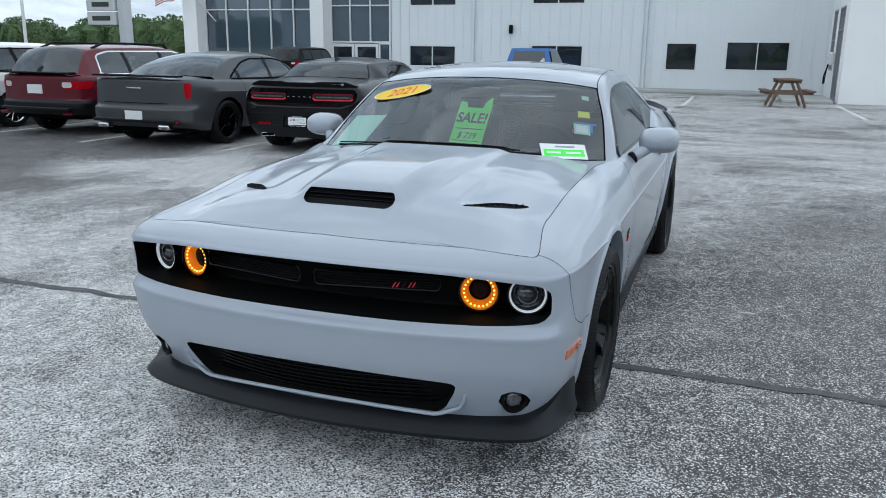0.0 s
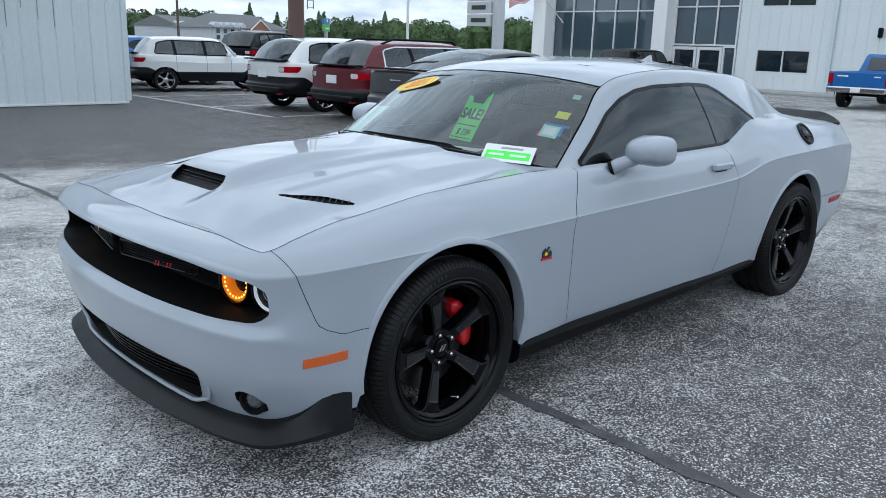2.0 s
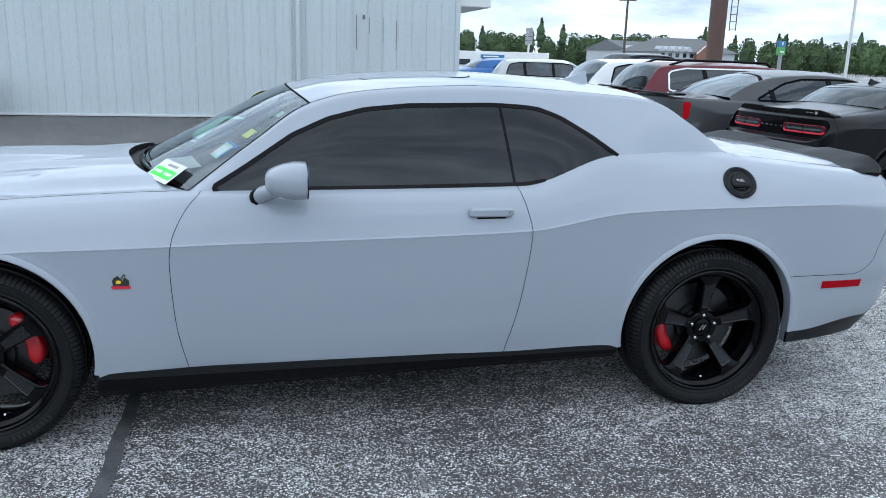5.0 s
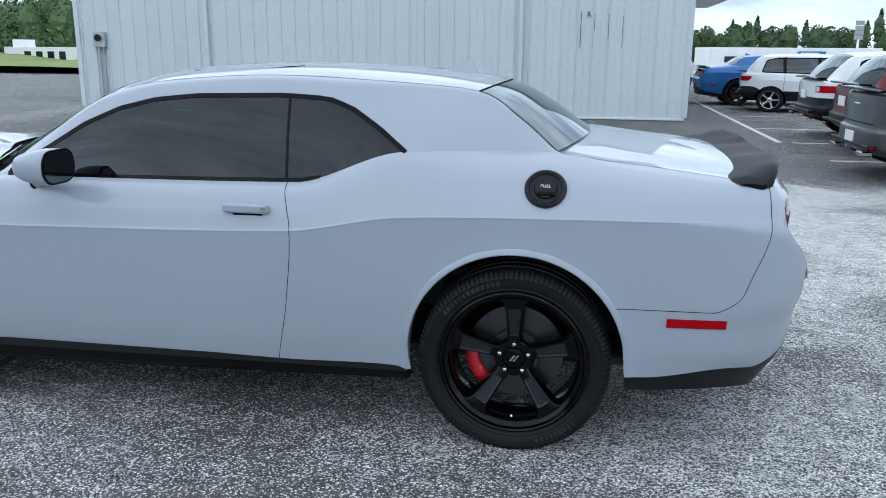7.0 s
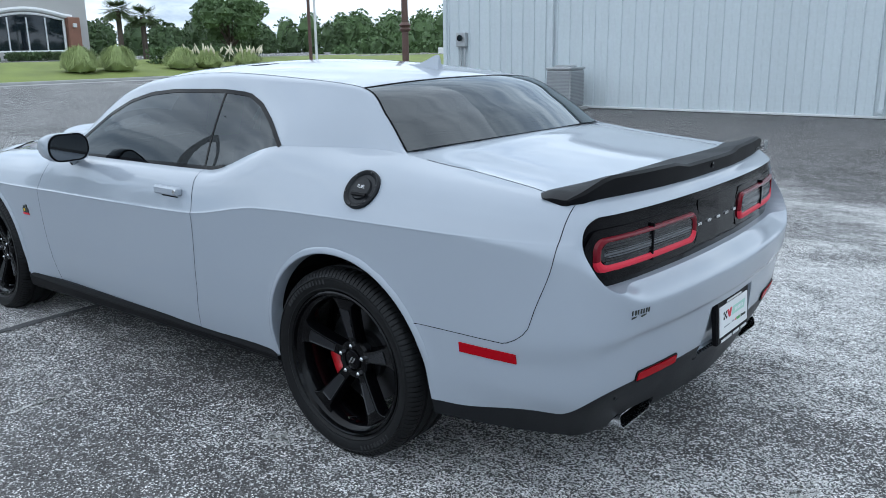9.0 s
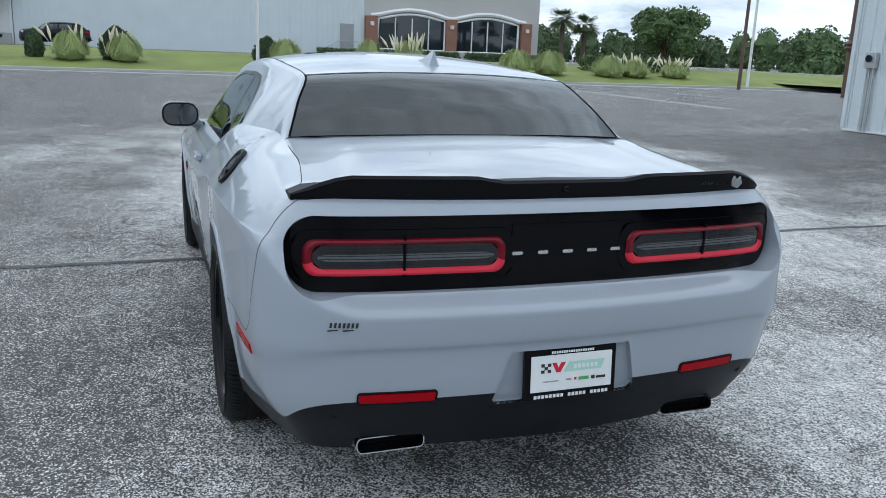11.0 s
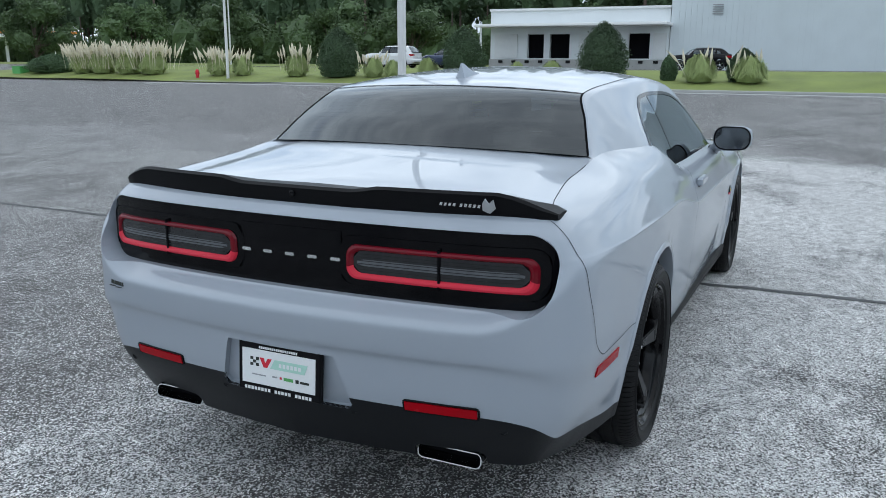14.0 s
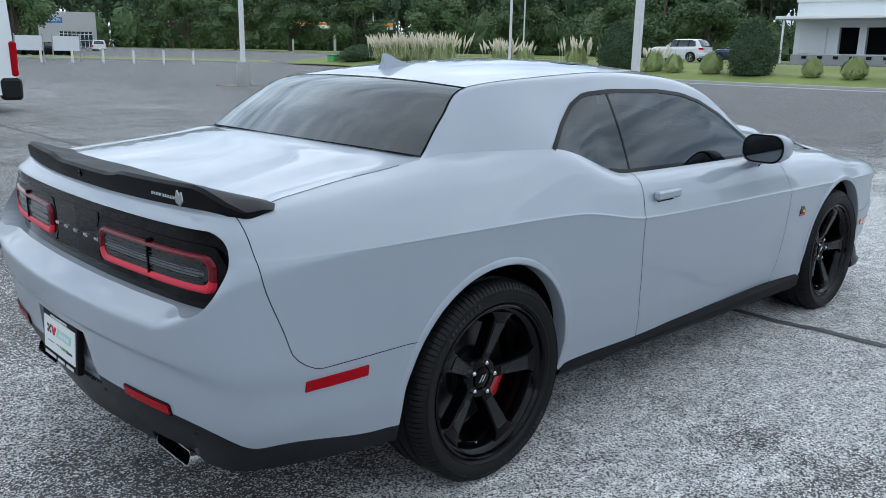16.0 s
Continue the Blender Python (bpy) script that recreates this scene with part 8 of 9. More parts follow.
for a, b in ((22.0, 24.0), (14.2, 16.8), (10.0, 11.0)):
    d = tagged(mesh_object("dock_shutter", Geo().box((FX - .05, (a + b) / 2, 2.7), (.08, b - a, 1.9), .01), FRAME_WHITE), "closed white roller shutter of the dock", "shutter", "dock shutters", "structure")
    for k in range(6):
        mesh_object("slat", Geo().box((FX - .10, (a + b) / 2, 1.9 + .3 * k), (.03, b - a - .02, .03)), FRAME_WHITE, d)
tagged(mesh_object("dock_plinth", Geo().box((FX - .25, 17.1, 1.3), (.7, 14.4, .75), .02), CONCRETE), "concrete plinth of the loading dock", "plinth", kind="structure")
for k in range(12):
    tagged(mesh_object("dock_bumper", Geo().box((FX - .64, 10.6 + 1.15 * k, 1.48), (.12, .35, .22), .02), RUBBER), "black rubber dock bumper on the plinth", "bumper", "dock bumpers")
tagged(mesh_object("dock_canopy", Geo().box((FX - 1.3, 17.2, 4.28), (2.8, 15.2, .22), .03).cyl((FX - 2.4, 24.3, 1.0), (FX - 2.4, 24.3, 4.2), .08), STUCCO_WHITE), "white canopy over the loading dock", "canopy", kind="structure")
tagged(mesh_object("dock_parapet", Geo().box((FX + .1, 17.1, 5.58), (.6, 14.7, .18), .02), FRAME_WHITE), "white parapet cap of the dock", "trim", kind="structure")
opening_wall("wall_warehouse", "x", FX, -15.2, 9.75, 10.5, [], METAL_WALL, "tall pale blue-grey ribbed warehouse wall", .4, FZ - .5, outward=-1, ribs=.42)
tagged(mesh_object("wall_warehouse_body", Geo().box((FX + 10.3, -2.7, 5.4), (20, 24.8, 10)), METAL_WALL), "plain body of the warehouse", "wall", kind="structure")
vt = thing("wall_vent", "grey louvred vent high on the warehouse wall", "vent")
for k in range(5):
    mesh_object("slat", Geo().box((FX - .08, 6.4, 5.0 + .16 * k), (.08, .75, .07), .01), FRAME_GREY, vt)
tagged(mesh_object("door_warehouse", Geo().box((FX - .05, -13.8, 2.3), (.08, 1.1, 2.3), .01).box((FX - .12, -13.4, 2.2), (.05, .06, .12), .01), SIGN_GREY), "grey steel side door of the warehouse", "door", kind="structure")
rl = thing("stair_rail", "bent grey handrail beside the warehouse door", "rail")
mesh_object("rail", Geo().tube([(FX - .6, -12.0, .9), (FX - .6, -12.0, 1.5), (FX - .6, -13.0, 2.1), (FX - .6, -14.6, 2.1), (FX - .6, -14.6, .9)], .04, 6), GALVANISED, rl)
for y0, y1, nm in ((-22.0, -16.35, "window_arch_1"), (-28.6, -23.0, "window_arch_2")):
    t = thing(nm, "wide shop window with a shallow arched head", "window", kind="structure")
    seg = 14
    arc = [(y0 + (y1 - y0) * i / seg, 3.95 + .45 * math.sin(math.pi * i / seg)) for i in range(seg + 1)]
    pts = [(y0, 1.62), (y1, 1.62)] + arc[::-1]
    mesh_object("pane", Geo().prism(pts, .03, Matrix(((0, 0, 1, FX - .06), (1, 0, 0, 0), (0, 1, 0, 0), (0, 0, 0, 1)))), DARK_GLASS, t)
    mesh_object("window_frame", Geo().tube([(FX - .1, y, z) for y, z in [(y0, 1.62)] + arc + [(y1, 1.62), (y0, 1.62)]], .09, 6), STUCCO_WHITE, t)
    for k in range(1, 4):
        y = y0 + (y1 - y0) * k / 4
        mesh_object("mullion", Geo().box((FX - .11, y, 2.85), (.08, .09, 2.5)), FRAME_WHITE, t)
    band_ = [(y0 - .65, 4.2)] + [(y, z + .33) for y, z in arc] + [(y1 + .65, 4.2)]
    mesh_object("arch_moulding", Geo().tube([(FX - .16, y, z) for y, z in band_], .17, 6), STUCCO_WHITE, t)
shopw = tagged(mesh_object("wall_arch_shop", Geo().box((FX + 6, -22.85, 4.6), (11.9, 15.5, 8.4)), STUCCO_GREY), "grey stucco shop front above brick piers", "wall", kind="structure")
mesh_object("cornice", Geo().box((FX - .1, -22.85, 8.6), (.5, 15.7, .5), .05), STUCCO_WHITE, shopw)
mesh_object("base_course", Geo().box((FX - .06, -22.85, 1.28), (.3, 15.5, .62), .03), STUCCO_GREY, shopw)
for y in (-15.75, -22.5, -29.3):
    p = tagged(mesh_object("brick_pier", Geo().box((FX - .18, y, 2.9), (.5, .95, 2.5), .02), BRICK), "red brick pier between shop windows", "pier", "brick piers", "structure")
    mesh_object("pier_base", Geo().box((FX - .2, y, 1.3), (.6, 1.1, .7), .03), STUCCO_GREY, p)
    mesh_object("wall_light", Geo().box((FX - .5, y, 3.55), (.16, .3, .3), .03), FRAME_WHITE, p)
col = thing("collision_shop", "grey collision shop with a wide glazed front", "building", at=(43.3, 127.6, .1), turn=-19)
col.scale = (.93, 1, 1.25)
mesh_object("wall", Geo().box((0, 4, 2.4), (8.6, 8, 4.8), .04), STUCCO_GREY, col)
mesh_object("glass_front", Geo().box((1.2, -.06, 1.35), (5.0, .1, 2.3)), DARK_GLASS, col)
for k in range(9):
    mesh_object("mullion", Geo().box((-1.3 + .62 * k, -.12, 1.35), (.07, .08, 2.3)), FRAME_WHITE, col)
for z in (.7, 1.45, 2.2):
    mesh_object("transom", Geo().box((1.2, -.12, z), (5.0, .075, .06)), FRAME_WHITE, col)
lettering("shop_word", "COLLISION", .62, STICKER_WHITE, Matrix.Translation((-2.5, -.06, 3.83)) @ Matrix.Rotation(radians(90), 4, "X"), col, .04)
mesh_object("sign_band", Geo().box((-2.5, -.02, 3.80), (3.6, .06, .66)), SIGN_BLUE, col)
gs_ = thing("fuel_canopy", "orange and white fuel station canopy among the trees", "canopy", at=(92, 126, 0), turn=-40)
mesh_object("roof", Geo().box((0, 0, 5.6), (22, 8, 1.1), .05), STUCCO_WHITE, gs_)
mesh_object("stripe", Geo().box((0, 0, 5.85), (22.1, 8.1, .5), .05), ORANGE, gs_)
for x in (-8, 0, 8):
    mesh_object("leg", Geo().box((x, 0, 2.6), (.5, .5, 5.2), .03), STUCCO_WHITE, gs_)
for k in range(6):
    tagged(mesh_object("bollard", Geo().cyl((18.5 + 1.9 * k, 64.5 - 1.2 * k, 0), (18.5 + 1.9 * k, 64.5 - 1.2 * k, 1.05), .09), POLE_WHITE), "white steel bollard by the far kerb", "bollard", "bollards")
for k in range(4):
    t = thing("notice_panel", "grey framed blank notice panel on posts", "sign panel", "notice panels", at=(14.5 + 2.6 * k, 73 - 1.1 * k, 0), turn=-20)
    mesh_object("panel", Geo().box((0, 0, 1.45), (2.0, .06, 1.2), .01), FRAME_WHITE, t)
    for x in (-1.05, 1.05):
        mesh_object("post", Geo().cyl((x, 0, 0), (x, 0, 2.2), .05, n=8), FRAME_GREY, t)
hy = thing("hydrant", "small red fire hydrant on the grass", "hydrant", at=(39.3, 37.6, .2))
mesh_object("barrel", Geo().lathe([(.11, 0), (.11, .45), (.14, .47), (.13, .55), (.06, .65), (0, .67)], 14), INK_RED, hy)
mesh_object("outlet", Geo().cyl((-.18, 0, .38), (.18, 0, .38), .06, n=10), INK_RED, hy)
un = thing("utility_box", "dark green utility cabinet on the grass", "utility box", at=(40, 56, .2))
mesh_object("case", Geo().box((0, 0, .35), (.9, .9, .7), .05), SIGN_GREEN, un)
mesh_object("lid", Geo().box((0, 0, .72), (.98, .98, .06), .02), SIGN_GREEN, un)


# ---- cards and stickers behind the windscreen ----
GLASS_TOP = cabin(CABIN, CABIN_BELT, lambda x: x * 0 + .84, lambda x: x * 0 + .98, 40, 40)[0][:81].reshape(-1, 3)


def glass_frame(x, y, sink=.006):
    """A frame on the windscreen near (x, y): its x runs to the car's left, its y up the glass, its z outwards."""
    d = np.hypot(GLASS_TOP[:, 0] - x, GLASS_TOP[:, 1] - abs(y))
    z = float(GLASS_TOP[int(np.argmin(d)), 2])
    n = Vector((.49, .44 * y, .85)).normalized()
    across = Vector((0, 1, 0)) - n * n.y
    across.normalize()
    upw = n.cross(across)
    m = Matrix((across, upw, n)).transposed().to_4x4()
    m.translation = Vector((x, y, z)) - n * sink
    return m


def card(name, m, w, h, mat, label, category="sticker"):
    t = tagged(mesh_object(name, Geo().box((0, 0, 0), (w, h, .0015), .0004), mat), label, category)
    t.matrix_basis = m
    return t


ov = tagged(mesh_object("year_sticker", Geo().prism([(.178 * math.cos(2 * math.pi * k / 36), .056 * math.sin(2 * math.pi * k / 36)) for k in range(36)], .0015), STICKER_GOLD), "yellow oval year sticker on the windscreen", "sticker")
ov.matrix_basis = glass_frame(.455, -.43, -.004) @ Matrix.Rotation(radians(2), 4, "Z")
lettering("year_word", "2021", .095, INK_RED, Matrix.Translation((0, 0, .0018)), ov, .0005, .25)
mesh_object("sticker_border", Geo().lathe([(.178, .0), (.184, .0), (.184, .002), (.178, .002)], 40, Matrix.Diagonal((1, .33, 1, 1))), STICKER_WHITE, ov)
card("yellow_note", glass_frame(.49, .625) @ Matrix.Rotation(radians(14), 4, "Z"), .062, .052, STICKER_YELLOW, "small yellow note stuck on the windscreen")
t_ = card("permit_sticker", glass_frame(.60, .64) @ Matrix.Rotation(radians(14), 4, "Z"), .085, .085, STICKER_TEAL, "pale green inspection sticker with blue and red edges")
mesh_object("blue_edge", Geo().box((.02, .048, .0005), (.12, .014, .0015)).box((.050, .012, .0005), (.014, .07, .0015)), STICKER_BLUE, t_)
mesh_object("red_edge", Geo().box((-.046, -.025, .0005), (.010, .03, .0015)), INK_RED, t_)
mesh_object("white_field", Geo().box((0, 0, .001), (.06, .055, .0012)), STICKER_WHITE, t_)
card("mint_note", glass_frame(.365, .605) @ Matrix.Rotation(radians(14), 4, "Z"), .038, .036, STICKER_TEAL, "tiny pale mint square stuck on the windscreen")
ax = Vector((-.10, .20, -.008)).normalized()
ay = (Vector((-.095, -.045, .07)) - ax * Vector((-.095, -.045, .07)).dot(ax)).normalized()
cm = Matrix((ax, ay, ax.cross(ay))).transposed().to_4x4()
cm.translation = Vector((.822, .595, 1.016))
cd = card("service_card", cm, .232, .112, STICKER_WHITE, "white and green service card at the windscreen's foot", "card")
mesh_object("green_field", Geo().box((0, -.012, .001), (.205, .05, .0014)), STICKER_GREEN, cd)
mesh_object("print_bars", Geo().box((-.052, -.012, .0018), (.07, .013, .001)).box((.048, -.012, .0018), (.075, .013, .001)), STICKER_WHITE, cd)
mesh_object("grey_bars", Geo().box((.01, .034, .001), (.10, .012, .0012)), SIGN_GREY, cd)
ax = Vector((.045, .205, 0)).normalized()
ay = (Vector((-.12, .04, .225)) - ax * Vector((-.12, .04, .225)).dot(ax)).normalized()
tm = Matrix((ax, ay, ax.cross(ay))).transposed().to_4x4()
tm.translation = Vector((.445, -.018, 1.105))
pts = [(-.105, -.13), (.105, -.13), (.108, .10), (.10, .155), (.06, .118), (.055, .088), (-.045, .088), (-.06, .12), (-.098, .125), (-.10, .09)]
tag = tagged(mesh_object("sale_tag", Geo().prism(pts, .002), STICKER_GREEN), "bright green sale tag hanging from the inside mirror", "price tag")
tag.matrix_basis = tm
lettering("sale_word", "SALE!", .082, INK, Matrix.Translation((0, .022, .003)), tag, .0006, .1, .0022)
lettering("price_word", "$ 739", .052, INK, Matrix.Translation((-.005, -.085, .003)), tag, .0006, .25)
mesh_object("print_bars", Geo().box((0, -.042, .003), (.17, .005, .0008)).box((0, -.116, .003), (.18, .003, .0008)), INK, tag)
ax = Vector((.10, .24, .02)).normalized()
ay = (Vector((-.22, -.02, .14)) - ax * Vector((-.22, -.02, .14)).dot(ax)).normalized()
pm2 = Matrix((ax, ay, ax.cross(ay))).transposed().to_4x4()
pm2.translation = Vector((.70, -.60, 1.045))
card("price_sheet", pm2, .25, .29, STICKER_TEAL, "pale green price sheet inside the windscreen", "paper")
card("dash_paper", pose(.80, .16, .992, 0, 6, 12), .12, .38, STICKER_WHITE, "white paper sheet lying on the dashboard", "paper")


# ---- plants ----
def blob(g, rng, c, r, nu=8, nv=6, rough=.16):
    """A lumpy closed form, the dense inside of a crown."""
    vs = [(c[0], c[1], c[2] - r[2])]
    for j in range(1, nv):
        b = math.pi * j / nv - math.pi / 2
        for i in range(nu):
            a = 2 * math.pi * (i + .5 * (j % 2)) / nu
            q = 1 + rough * rng.normal()
            vs.append((c[0] + r[0] * q * math.cos(a) * math.cos(b), c[1] + r[1] * q * math.sin(a) * math.cos(b), c[2] + r[2] * q * math.sin(b)))
    vs.append((c[0], c[1], c[2] + r[2]))
    fs = [(0, 1 + (i + 1) % nu, 1 + i) for i in range(nu)]
    for j in range(nv - 2):
        fs += [(1 + j * nu + i, 1 + j * nu + (i + 1) % nu, 1 + (j + 1) * nu + (i + 1) % nu, 1 + (j + 1) * nu + i) for i in range(nu)]
    top = len(vs) - 1
    fs += [(1 + (nv - 2) * nu + i, 1 + (nv - 2) * nu + (i + 1) % nu, top) for i in range(nu)]
    return g.add(vs, fs)


def leaf_quads(rng, centres, size, flat=0.35):
    """Small leaf blades: one bent quad for each centre, turned at random."""
    n = len(centres)
    d1 = rng.normal(size=(n, 3))
    d1 /= np.linalg.norm(d1, axis=1, keepdims=True)
    d2 = np.cross(d1, rng.normal(size=(n, 3)))
    d2 /= np.linalg.norm(d2, axis=1, keepdims=True)
    s = size * (0.6 + 0.8 * rng.random((n, 1)))
    a, b = d1 * s, d2 * s * 0.6
    V = np.stack([centres - a, centres + b, centres + a, centres - b], 1).reshape(-1, 3)
    F = [(4 * i, 4 * i + 1, 4 * i + 2, 4 * i + 3) for i in range(n)]
    return V, F


def leaf_geo(rng, centres, size):
    g = Geo()
    V, F = leaf_quads(rng, np.asarray(centres, float), size)
    g.v, g.f = [tuple(v) for v in V], F
    return g


def crown_points(rng, lumps, per):
    """Points near the surfaces of overlapping lumps, for an uneven outline."""
    out = []
    for c, r in lumps:
        d = rng.normal(size=(per, 3))
        d /= np.linalg.norm(d, axis=1, keepdims=True)
        rad = 0.55 + 0.5 * rng.random((per, 1)) ** 0.6
        out.append(np.array(c) + d * np.array(r) * rad)
    return np.concatenate(out)


def tree_parts(seed, h, spread, leaf, trunk_h, lumps=16, per=190, mat=None):
    rng = np.random.default_rng(seed)
    tr = Geo().cyl((0, 0, 0), (rng.normal() * .1, 0, h * .6), h * .028, h * .012, n=9)
    L = []
    for k in range(lumps):
        a = rng.random() * 2 * math.pi
        z = trunk_h + (h - trunk_h) * (.12 + .80 * rng.random())
        w = spread * math.sqrt(max(.05, 1 - ((z - trunk_h) / (h - trunk_h) * 1.6 - .6) ** 2 * .8)) * (.35 + .5 * rng.random())
        c = (w * math.cos(a), w * math.sin(a), z)
        r = spread * (.26 + .2 * rng.random())
        L.append((c, (r, r, r * .75)))
        tr.cyl((0, 0, trunk_h * .7 + .2 * h * rng.random()), c, h * .010, h * .004, n=5, caps=False)
    crown = leaf_geo(rng, crown_points(rng, L, per), leaf)
    for c, r in L:
        blob(crown, rng, c, [q * .66 for q in r])
    return tr, crown


def leafy_tree(label, seed, h, spread, at, trunk_h=None, leaf=.16, mat=LEAF, lumps=16, per=190, name="tree"):
    t = thing(name, label, "tree", "trees", at=at)
    tr, cr_ = tree_parts(seed, h, spread, leaf, h * .25 if trunk_h is None else trunk_h, lumps, per)
    mesh_object("trunk", tr, BARK, t)
    mesh_object("crown", cr_, mat, t)
    return t


def bush(label, seed, h, w, at, cone=.5, leaf=.10, n=2600, mat=LEAF, name="bush", category="bush"):
    rng = np.random.default_rng(seed)
    t = thing(name, label, category, "shrubs", at=at)
    u = rng.random(n)
    a = rng.random(n) * 2 * math.pi
    lump = 1 + .13 * np.sin(3 * a + seed) * np.sin(7 * u + seed) + .08 * rng.normal(size=n)
    prof = np.where(u < .35, .78 + .22 * np.sin(u / .35 * math.pi / 2), (1 - np.clip((u - .35) / .65, 0, 1) ** (1.6 + cone)) ** .72)
    r = w / 2 * prof * lump * (.70 + .32 * rng.random(n) ** .6)
    pts = np.column_stack([r * np.cos(a), r * np.sin(a), u * h * (1 + .04 * rng.normal(size=n)) + .03])
    dense = leaf_geo(rng, pts, leaf)
    nu, nv, k0 = 18, 12, len(dense.v)
    ring = []
    for j in range(nv + 1):
        uu = j / nv
        pr = .78 + .22 * math.sin(uu / .35 * math.pi / 2) if uu < .35 else max(.02, (1 - ((uu - .35) / .65) ** (1.6 + cone)) ** .72)
        for i in range(nu):
            aa = 2 * math.pi * i / nu
            q = w / 2 * pr * .80 * (1 + .13 * math.sin(3 * aa + seed) * math.sin(7 * uu + seed) + .05 * rng.normal())
            ring.append((q * math.cos(aa), q * math.sin(aa), uu * h * .95 + .02))
    dense.add(ring, [(j * nu + i, j * nu + (i + 1) % nu, (j + 1) * nu + (i + 1) % nu, (j + 1) * nu + i) for j in range(nv) for i in range(nu)])
    mesh_object("foliage", dense, mat, t)
    mesh_object("stem", Geo().cyl((0, 0, 0), (0, 0, h * .7), w * .05, w * .02, n=6), BARK, t)
    return t


def pampas(label, seed, h, w, at, plumes=14):
    rng = np.random.default_rng(seed)
    t = thing("pampas_grass", label, "grass clump", "pampas clumps", at=at)
    g = Geo()
    for _ in range(3200):
        a = rng.random() * 2 * math.pi
        rr = math.sqrt(rng.random())
        d = np.array([math.cos(a), math.sin(a), 0])
        b = d * rr * w * .30
        top = h * .62 * (1 - .50 * rr * rr) * (.60 + .30 * math.sin(5 * a + seed) * rr + .62 * rng.random() ** 1.6)
        s = np.array([-d[1], d[0], 0]) * .012
        p1 = b + d * w * .12 * rr + np.array([0, 0, top])
        p2 = p1 + d * w * (.04 + .10 * rng.random()) - np.array([0, 0, top * (.10 + .75 * rr * rng.random())])
        g.add([b - s, b + s, p1 + s, p1 - s], [(0, 1, 2, 3)])
        g.add([p1 - s, p1 + s, p2], [(0, 1, 2)])
    blob(g, rng, (0, 0, h * .12), (w * .24, w * .24, h * .20), 12, 8, .2)
    mesh_object("blades", g, PAMPAS_LEAF, t)
    pl = Geo()
    for _ in range(int(plumes * 2.2)):
        x, y = rng.normal() * w * .27, rng.normal() * w * .27
        z0, z1 = h * (.42 + .18 * rng.random()), h * (.72 + .28 * rng.random())
        lean = rng.normal(size=2) * .20 + np.array([x, y]) * .25
        pl.cyl((x, y, .3), (x + lean[0] * .6, y + lean[1] * .6, z0), .012, n=4, caps=False)
        pl.cyl((x + lean[0] * .6, y + lean[1] * .6, z0), (x + lean[0] * .9, y + lean[1] * .9, z0 + (z1 - z0) * .4), .02, .085, n=6, caps=False)
        pl.cyl((x + lean[0] * .9, y + lean[1] * .9, z0 + (z1 - z0) * .4), (x + lean[0] * 1.5, y + lean[1] * 1.5, z1), .085, .012, n=6, caps=False)
    if plumes:
        mesh_object("plumes", pl, PLUME, t, "pale feathery plumes")
    return t


BUSH = "rounded dark green evergreen bush on the verge"
for k, (x, y, h, w) in enumerate(((40.5, 9.9, 2.95, 2.6), (40.5, 18.3, 2.8, 2.5), (40.5, 27.0, 2.9, 2.5), (41, 2.6, 1.6, 1.5), (41, -5.0, 1.4, 1.4), (41, 53.5, 1.3, 3.6), (42, 55.8, 1.0, 2.6), (41, 9.0 - 2.6, 1.3, .8))):
    bush(BUSH, 20 + k, h, w, (x, y, .45), .5, .05, 12000, PINE_LEAF)
for k, (x, y, h, w, p) in enumerate(((40.5, -12.9, 2.2, 2.3, 7), (40.5, -10.6, 2.1, 2.1, 0), (40.5, -5.9, 1.9, 2.2, 0), (40.2, -19.5, 1.9, 2.4, 0), (40.2, -21.7, 1.9, 2.4, 0), (40.3, -25.8, 1.7, 2.3, 0), (40.3, 4.7, 1.9, 2.0, 3), (40.3, 2.2, 1.8, 2.0, 3),
                                    (40.4, 14.9, 1.3, 1.2, 0), (40.4, 12.8, 1.4, 1.5, 0), (40.4, 20.6, 1.6, 1.5, 0), (40.4, 23.0, 1.4, 1.3, 0), (40.3, 42.6, 2.4, 2.4, 30), (40.4, 44.9, 2.4, 2.4, 30), (40.3, 47.4, 2.4, 2.4, 30), (40.4, 49.6, 2.3, 2.2, 26), (40.3, 36.6, 2.0, 1.8, 18), (40.4, 34.6, 1.8, 1.6, 6), (40.4, 30.2, 2.1, 1.8, 12), (40.6, 24.5, 1.7, 1.5, 8), (40.6, -28, 1.5, 2.2, 8), (40.6, -31, 1.4, 2.2, 8))):
    pampas("green pampas grass clump with pale plumes" if p else "low clump of ornamental grass on the verge", 60 + k, h, w, (x, y, .5), p)
rng = np.random.default_rng(5)
for k, (y0, y1, hh) in enumerate(((-14.8, -11.0, .55), (-22.4, -15.6, .6), (-29.5, -23, .6), (-34, -26, 1.1))):
    n = int((y1 - y0) * 420)
    t = thing("hedge", "low clipped green hedge before the shop front", "hedge", "hedges", at=(57.5 if k < 3 else 44, (y0 + y1) / 2, .95 if k < 3 else .6))
    pts = np.column_stack([(rng.random(n) - .5) * .9, (rng.random(n) - .5) * (y1 - y0), rng.random(n) ** .7 * hh * (1 + .1 * np.sin(np.arange(n)))])
    mesh_object("foliage", leaf_geo(rng, pts, .09), LEAF, t)
leafy_tree("broad green oak tree by the far drive", 3, 5.3, 2.9, (49, -36, .5), 1.2, .13, LEAF, 22, 240)
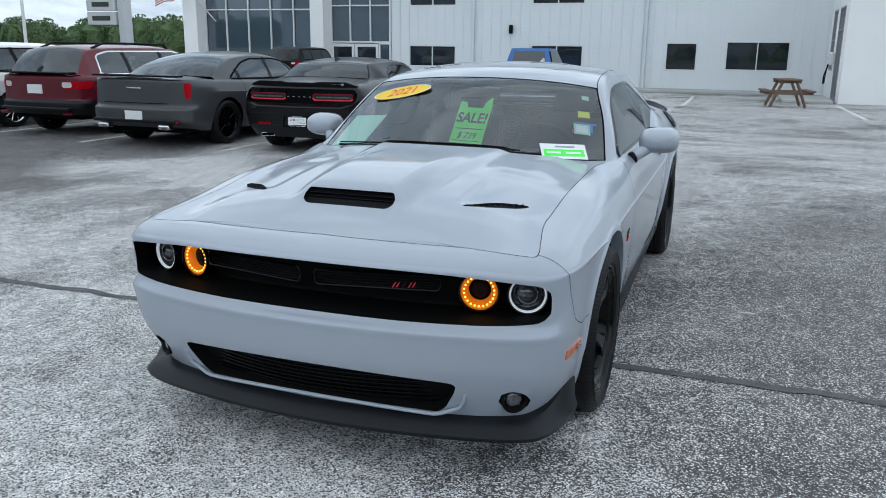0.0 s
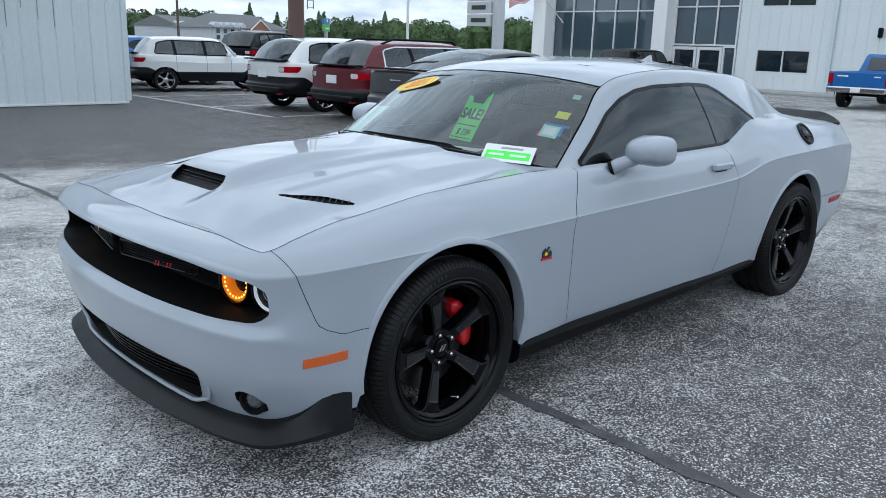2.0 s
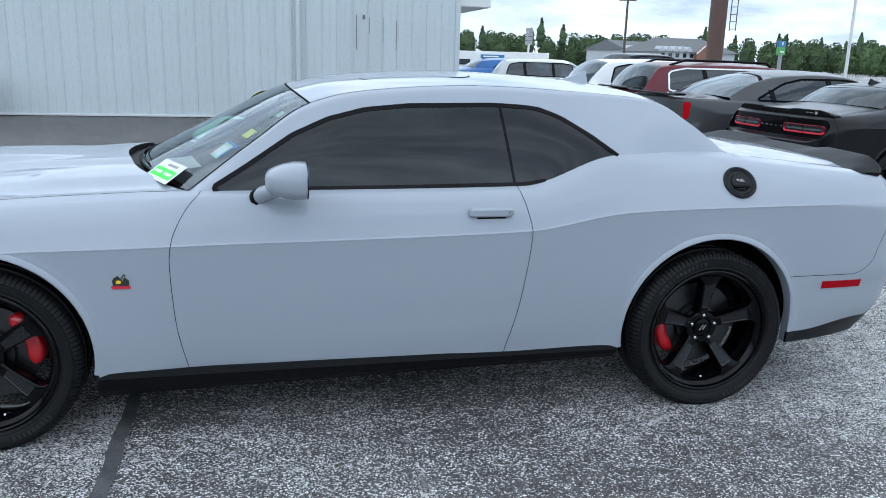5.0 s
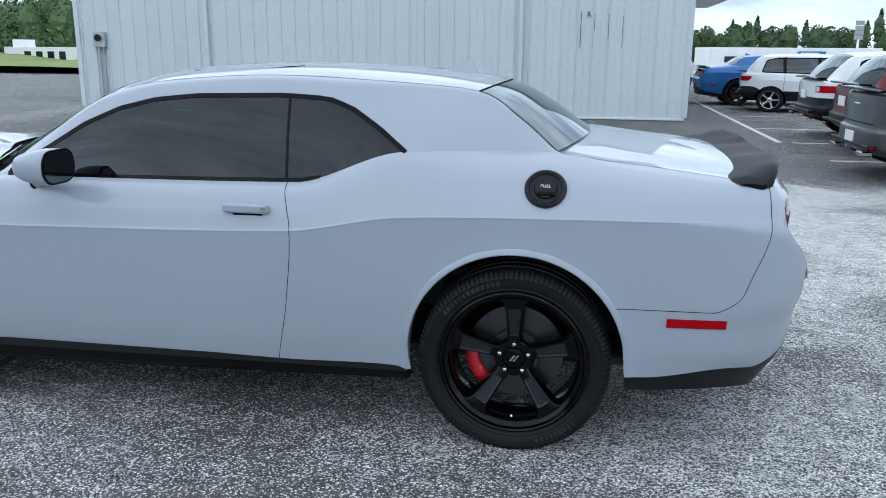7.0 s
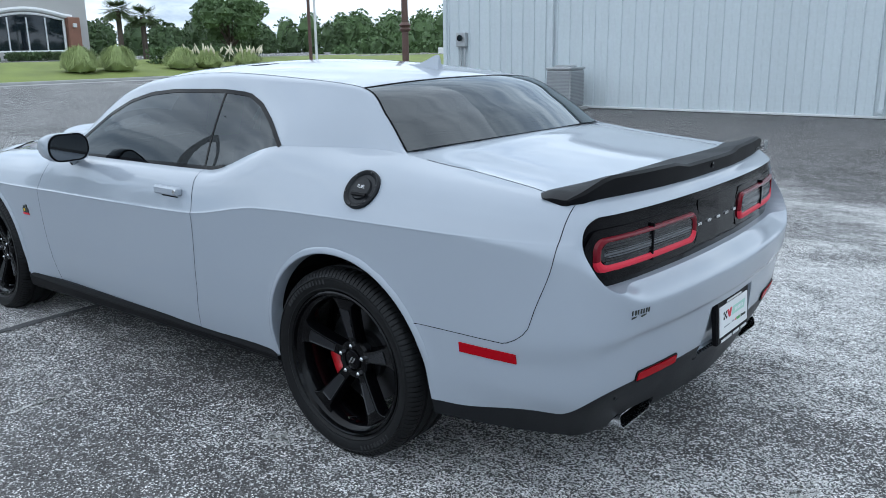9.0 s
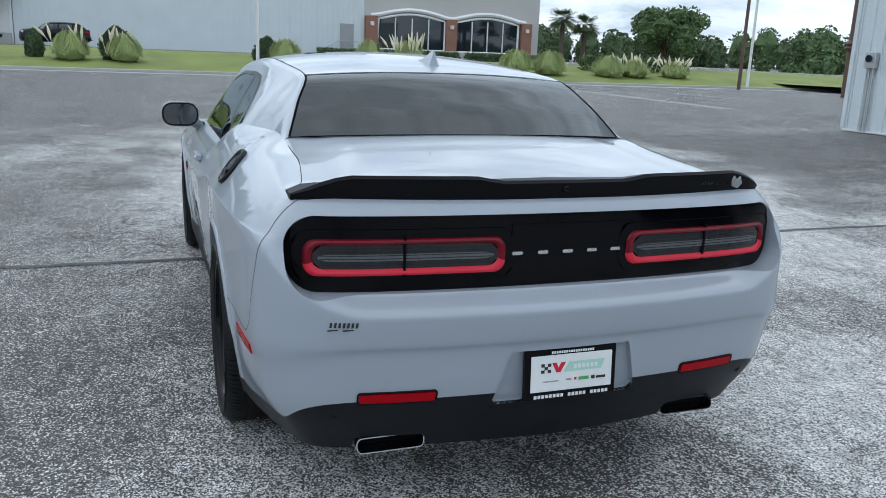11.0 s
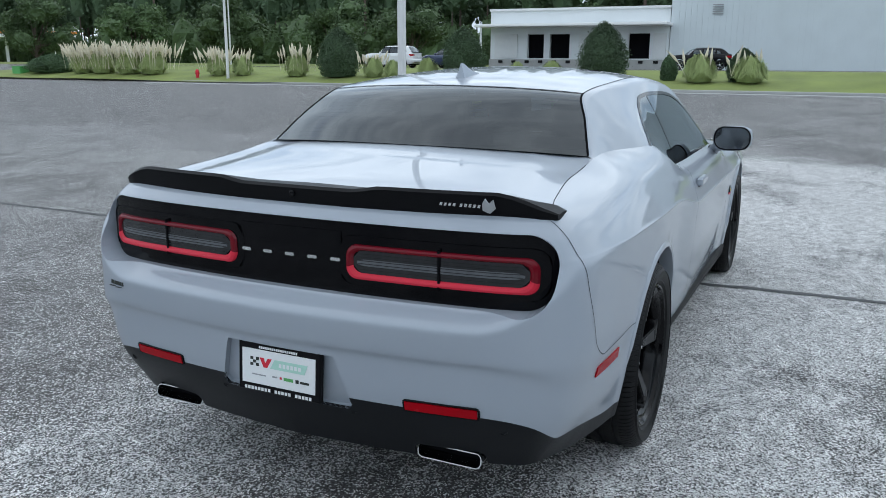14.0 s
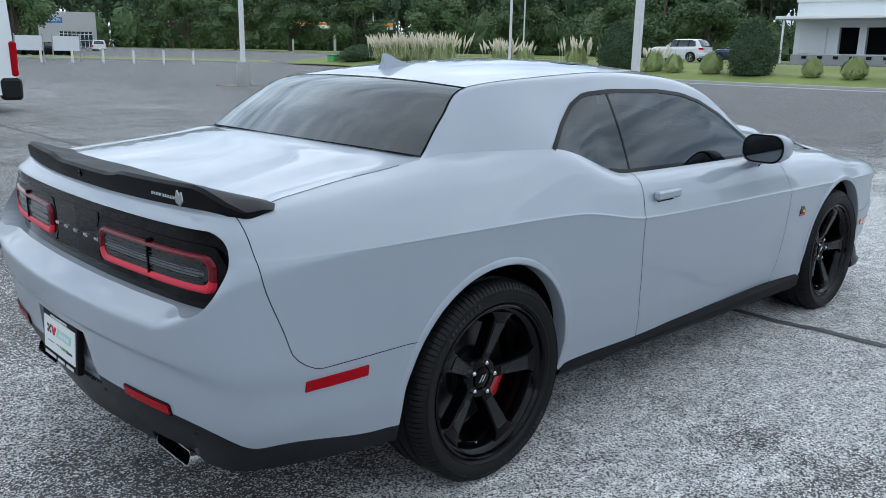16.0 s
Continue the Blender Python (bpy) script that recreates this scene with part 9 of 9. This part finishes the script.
for k, (x, y, h, s) in enumerate(((60, 128, 11, 5.5), (58, 104, 10, 5), (60, 93, 10.5, 5), (57, 116, 9, 4.5), (64, 84, 8, 4), (24.5, 90, 8.5, 4), (66, 70, 7, 4), (70, 46, 7, 4.2), (68, 36, 6.5, 4), (74, 62, 8, 4.6))):
    leafy_tree("broad green tree beside the far car park", 30 + k, h, s, (x, y, .3), h * .22, .15, LEAF, 18, 420)
for k, (x, y) in enumerate(((50, -27.6), (50.5, -29.7))):
    t = thing("palm_tree", "palm tree with a shaggy head of fronds", "tree", "palm trees", at=(x, y, .5))
    hgt = 3.7 - .3 * k
    mesh_object("trunk", Geo().cyl((0, 0, 0), (0, 0, hgt), .2, .17, n=9), BARK, t)
    rng = np.random.default_rng(80 + k)
    g = Geo()
    for _ in range(110):
        a, el = rng.random() * 2 * math.pi, rng.random() * 1.5 - .45
        d = Vector((math.cos(a) * math.cos(el), math.sin(a) * math.cos(el), math.sin(el)))
        tip = Vector((0, 0, hgt)) + d * (1.0 + .5 * rng.random()) + Vector((0, 0, -.25))
        sdv = d.cross(Vector((0, 0, 1))).normalized()
        for q in range(-4, 5):
            e = tip + sdv * q * .11 - d * abs(q) * .07
            m_ = Vector((0, 0, hgt)) + d * .5
            g.add([m_ - sdv * .03, m_ + sdv * .03, e - sdv * .015, e + sdv * .02], [(0, 1, 3, 2)])
    mesh_object("fronds", g, PALM_LEAF, t)


def wood(name, label, seed, places, hmin, hmax, tufts, leaf, mat, pine=True):
    """A far belt of trees: one joined mesh of crowns and one of stems."""
    rng = np.random.default_rng(seed)
    t = thing(name, label, "woods", kind="stuff")
    pts, tr, dense = [], Geo(), Geo()
    for x, y in places:
        h = hmin + (hmax - hmin) * rng.random()
        tr.cyl((x, y, 0), (x, y, h * .9), .16, .06, n=5, caps=False)
        u = rng.random(tufts)
        a = rng.random(tufts) * 2 * math.pi
        if pine:
            z = h * (.42 + .58 * u)
            r = (h * .14) * (1.05 - u) * (.3 + .9 * rng.random(tufts))
        else:
            z = h * (.05 + .95 * u)
            r = h * .34 * np.sqrt(np.clip(1 - (2 * u - .85) ** 2 * .75, .05, 1)) * (.5 + .6 * rng.random(tufts))
        pts.append(np.column_stack([x + r * np.cos(a), y + r * np.sin(a), z]))
        if pine:
            blob(dense, rng, (x, y, h * .66), (h * .085, h * .085, h * .26), 6, 5, .2)
        else:
            blob(dense, rng, (x, y, h * .48), (h * .26, h * .26, h * .44), 7, 5, .14)
    mesh_object("stems", tr, BARK, t)
    leaves = leaf_geo(rng, np.concatenate(pts), leaf)
    mesh_object("crowns", leaves.add(dense.v, dense.f), mat, t)
    return t


rng = np.random.default_rng(11)
wood("pine_wood", "tall dark pine wood behind the far car park", 1, [(104 + 34 * rng.random(), -6 + 190 * rng.random()) for _ in range(300)], 16, 24, 330, .36, PINE_LEAF)
wood("wood_edge", "dense green undergrowth along the pine wood", 2, [(96 + 14 * rng.random(), 14 + 175 * rng.random()) for _ in range(150)], 4, 9, 560, .23, LEAF, False)
wood("pine_wood_north", "tall dark pine wood beyond the collision shop", 3, [(-10 + 120 * rng.random(), 150 + 40 * rng.random()) for _ in range(160)], 13, 21, 260, .42, PINE_LEAF)
wood("wood_edge_north", "dense green undergrowth beyond the collision shop", 12, [(-14 + 124 * rng.random(), 138 + 14 * rng.random()) for _ in range(120)], 4, 9, 260, .38, LEAF, False)
wood("tree_line_west", "line of green trees beyond the parked cars", 4, [(-110 + 125 * rng.random(), -108 - 22 * rng.random()) for _ in range(150)], 3.2, 5.4, 560, .17, LEAF, False)
wood("tree_line_corner", "dark green trees behind the pylon sign", 5, [(-84 - 14 * rng.random(), -112 + 62 * rng.random()) for _ in range(70)], 3.2, 5.6, 560, .17, LEAF, False)
wood("pine_line_west", "scattered tall pines above the tree line", 6, [(-112 + 130 * rng.random(), -112 - 20 * rng.random()) for _ in range(26)], 5.0, 7.4, 260, .20, PINE_LEAF)
wood("tree_line_south", "line of green trees past the grass", 7, [(30 + 80 * rng.random(), -92 - 24 * rng.random()) for _ in range(110)], 4.5, 8.5, 430, .25, LEAF, False)
wood("tree_line_southeast", "line of green trees past the far drive", 8, [(92 + 24 * rng.random(), -95 + 62 * rng.random()) for _ in range(70)], 3.5, 6.5, 400, .26, LEAF, False)
wood("shrub_line_south", "rough green shrubs along the grass", 9, [(44 + 20 * rng.random(), -56 - 12 * rng.random()) for _ in range(26)], 1.5, 3.4, 220, .24, LEAF, False)
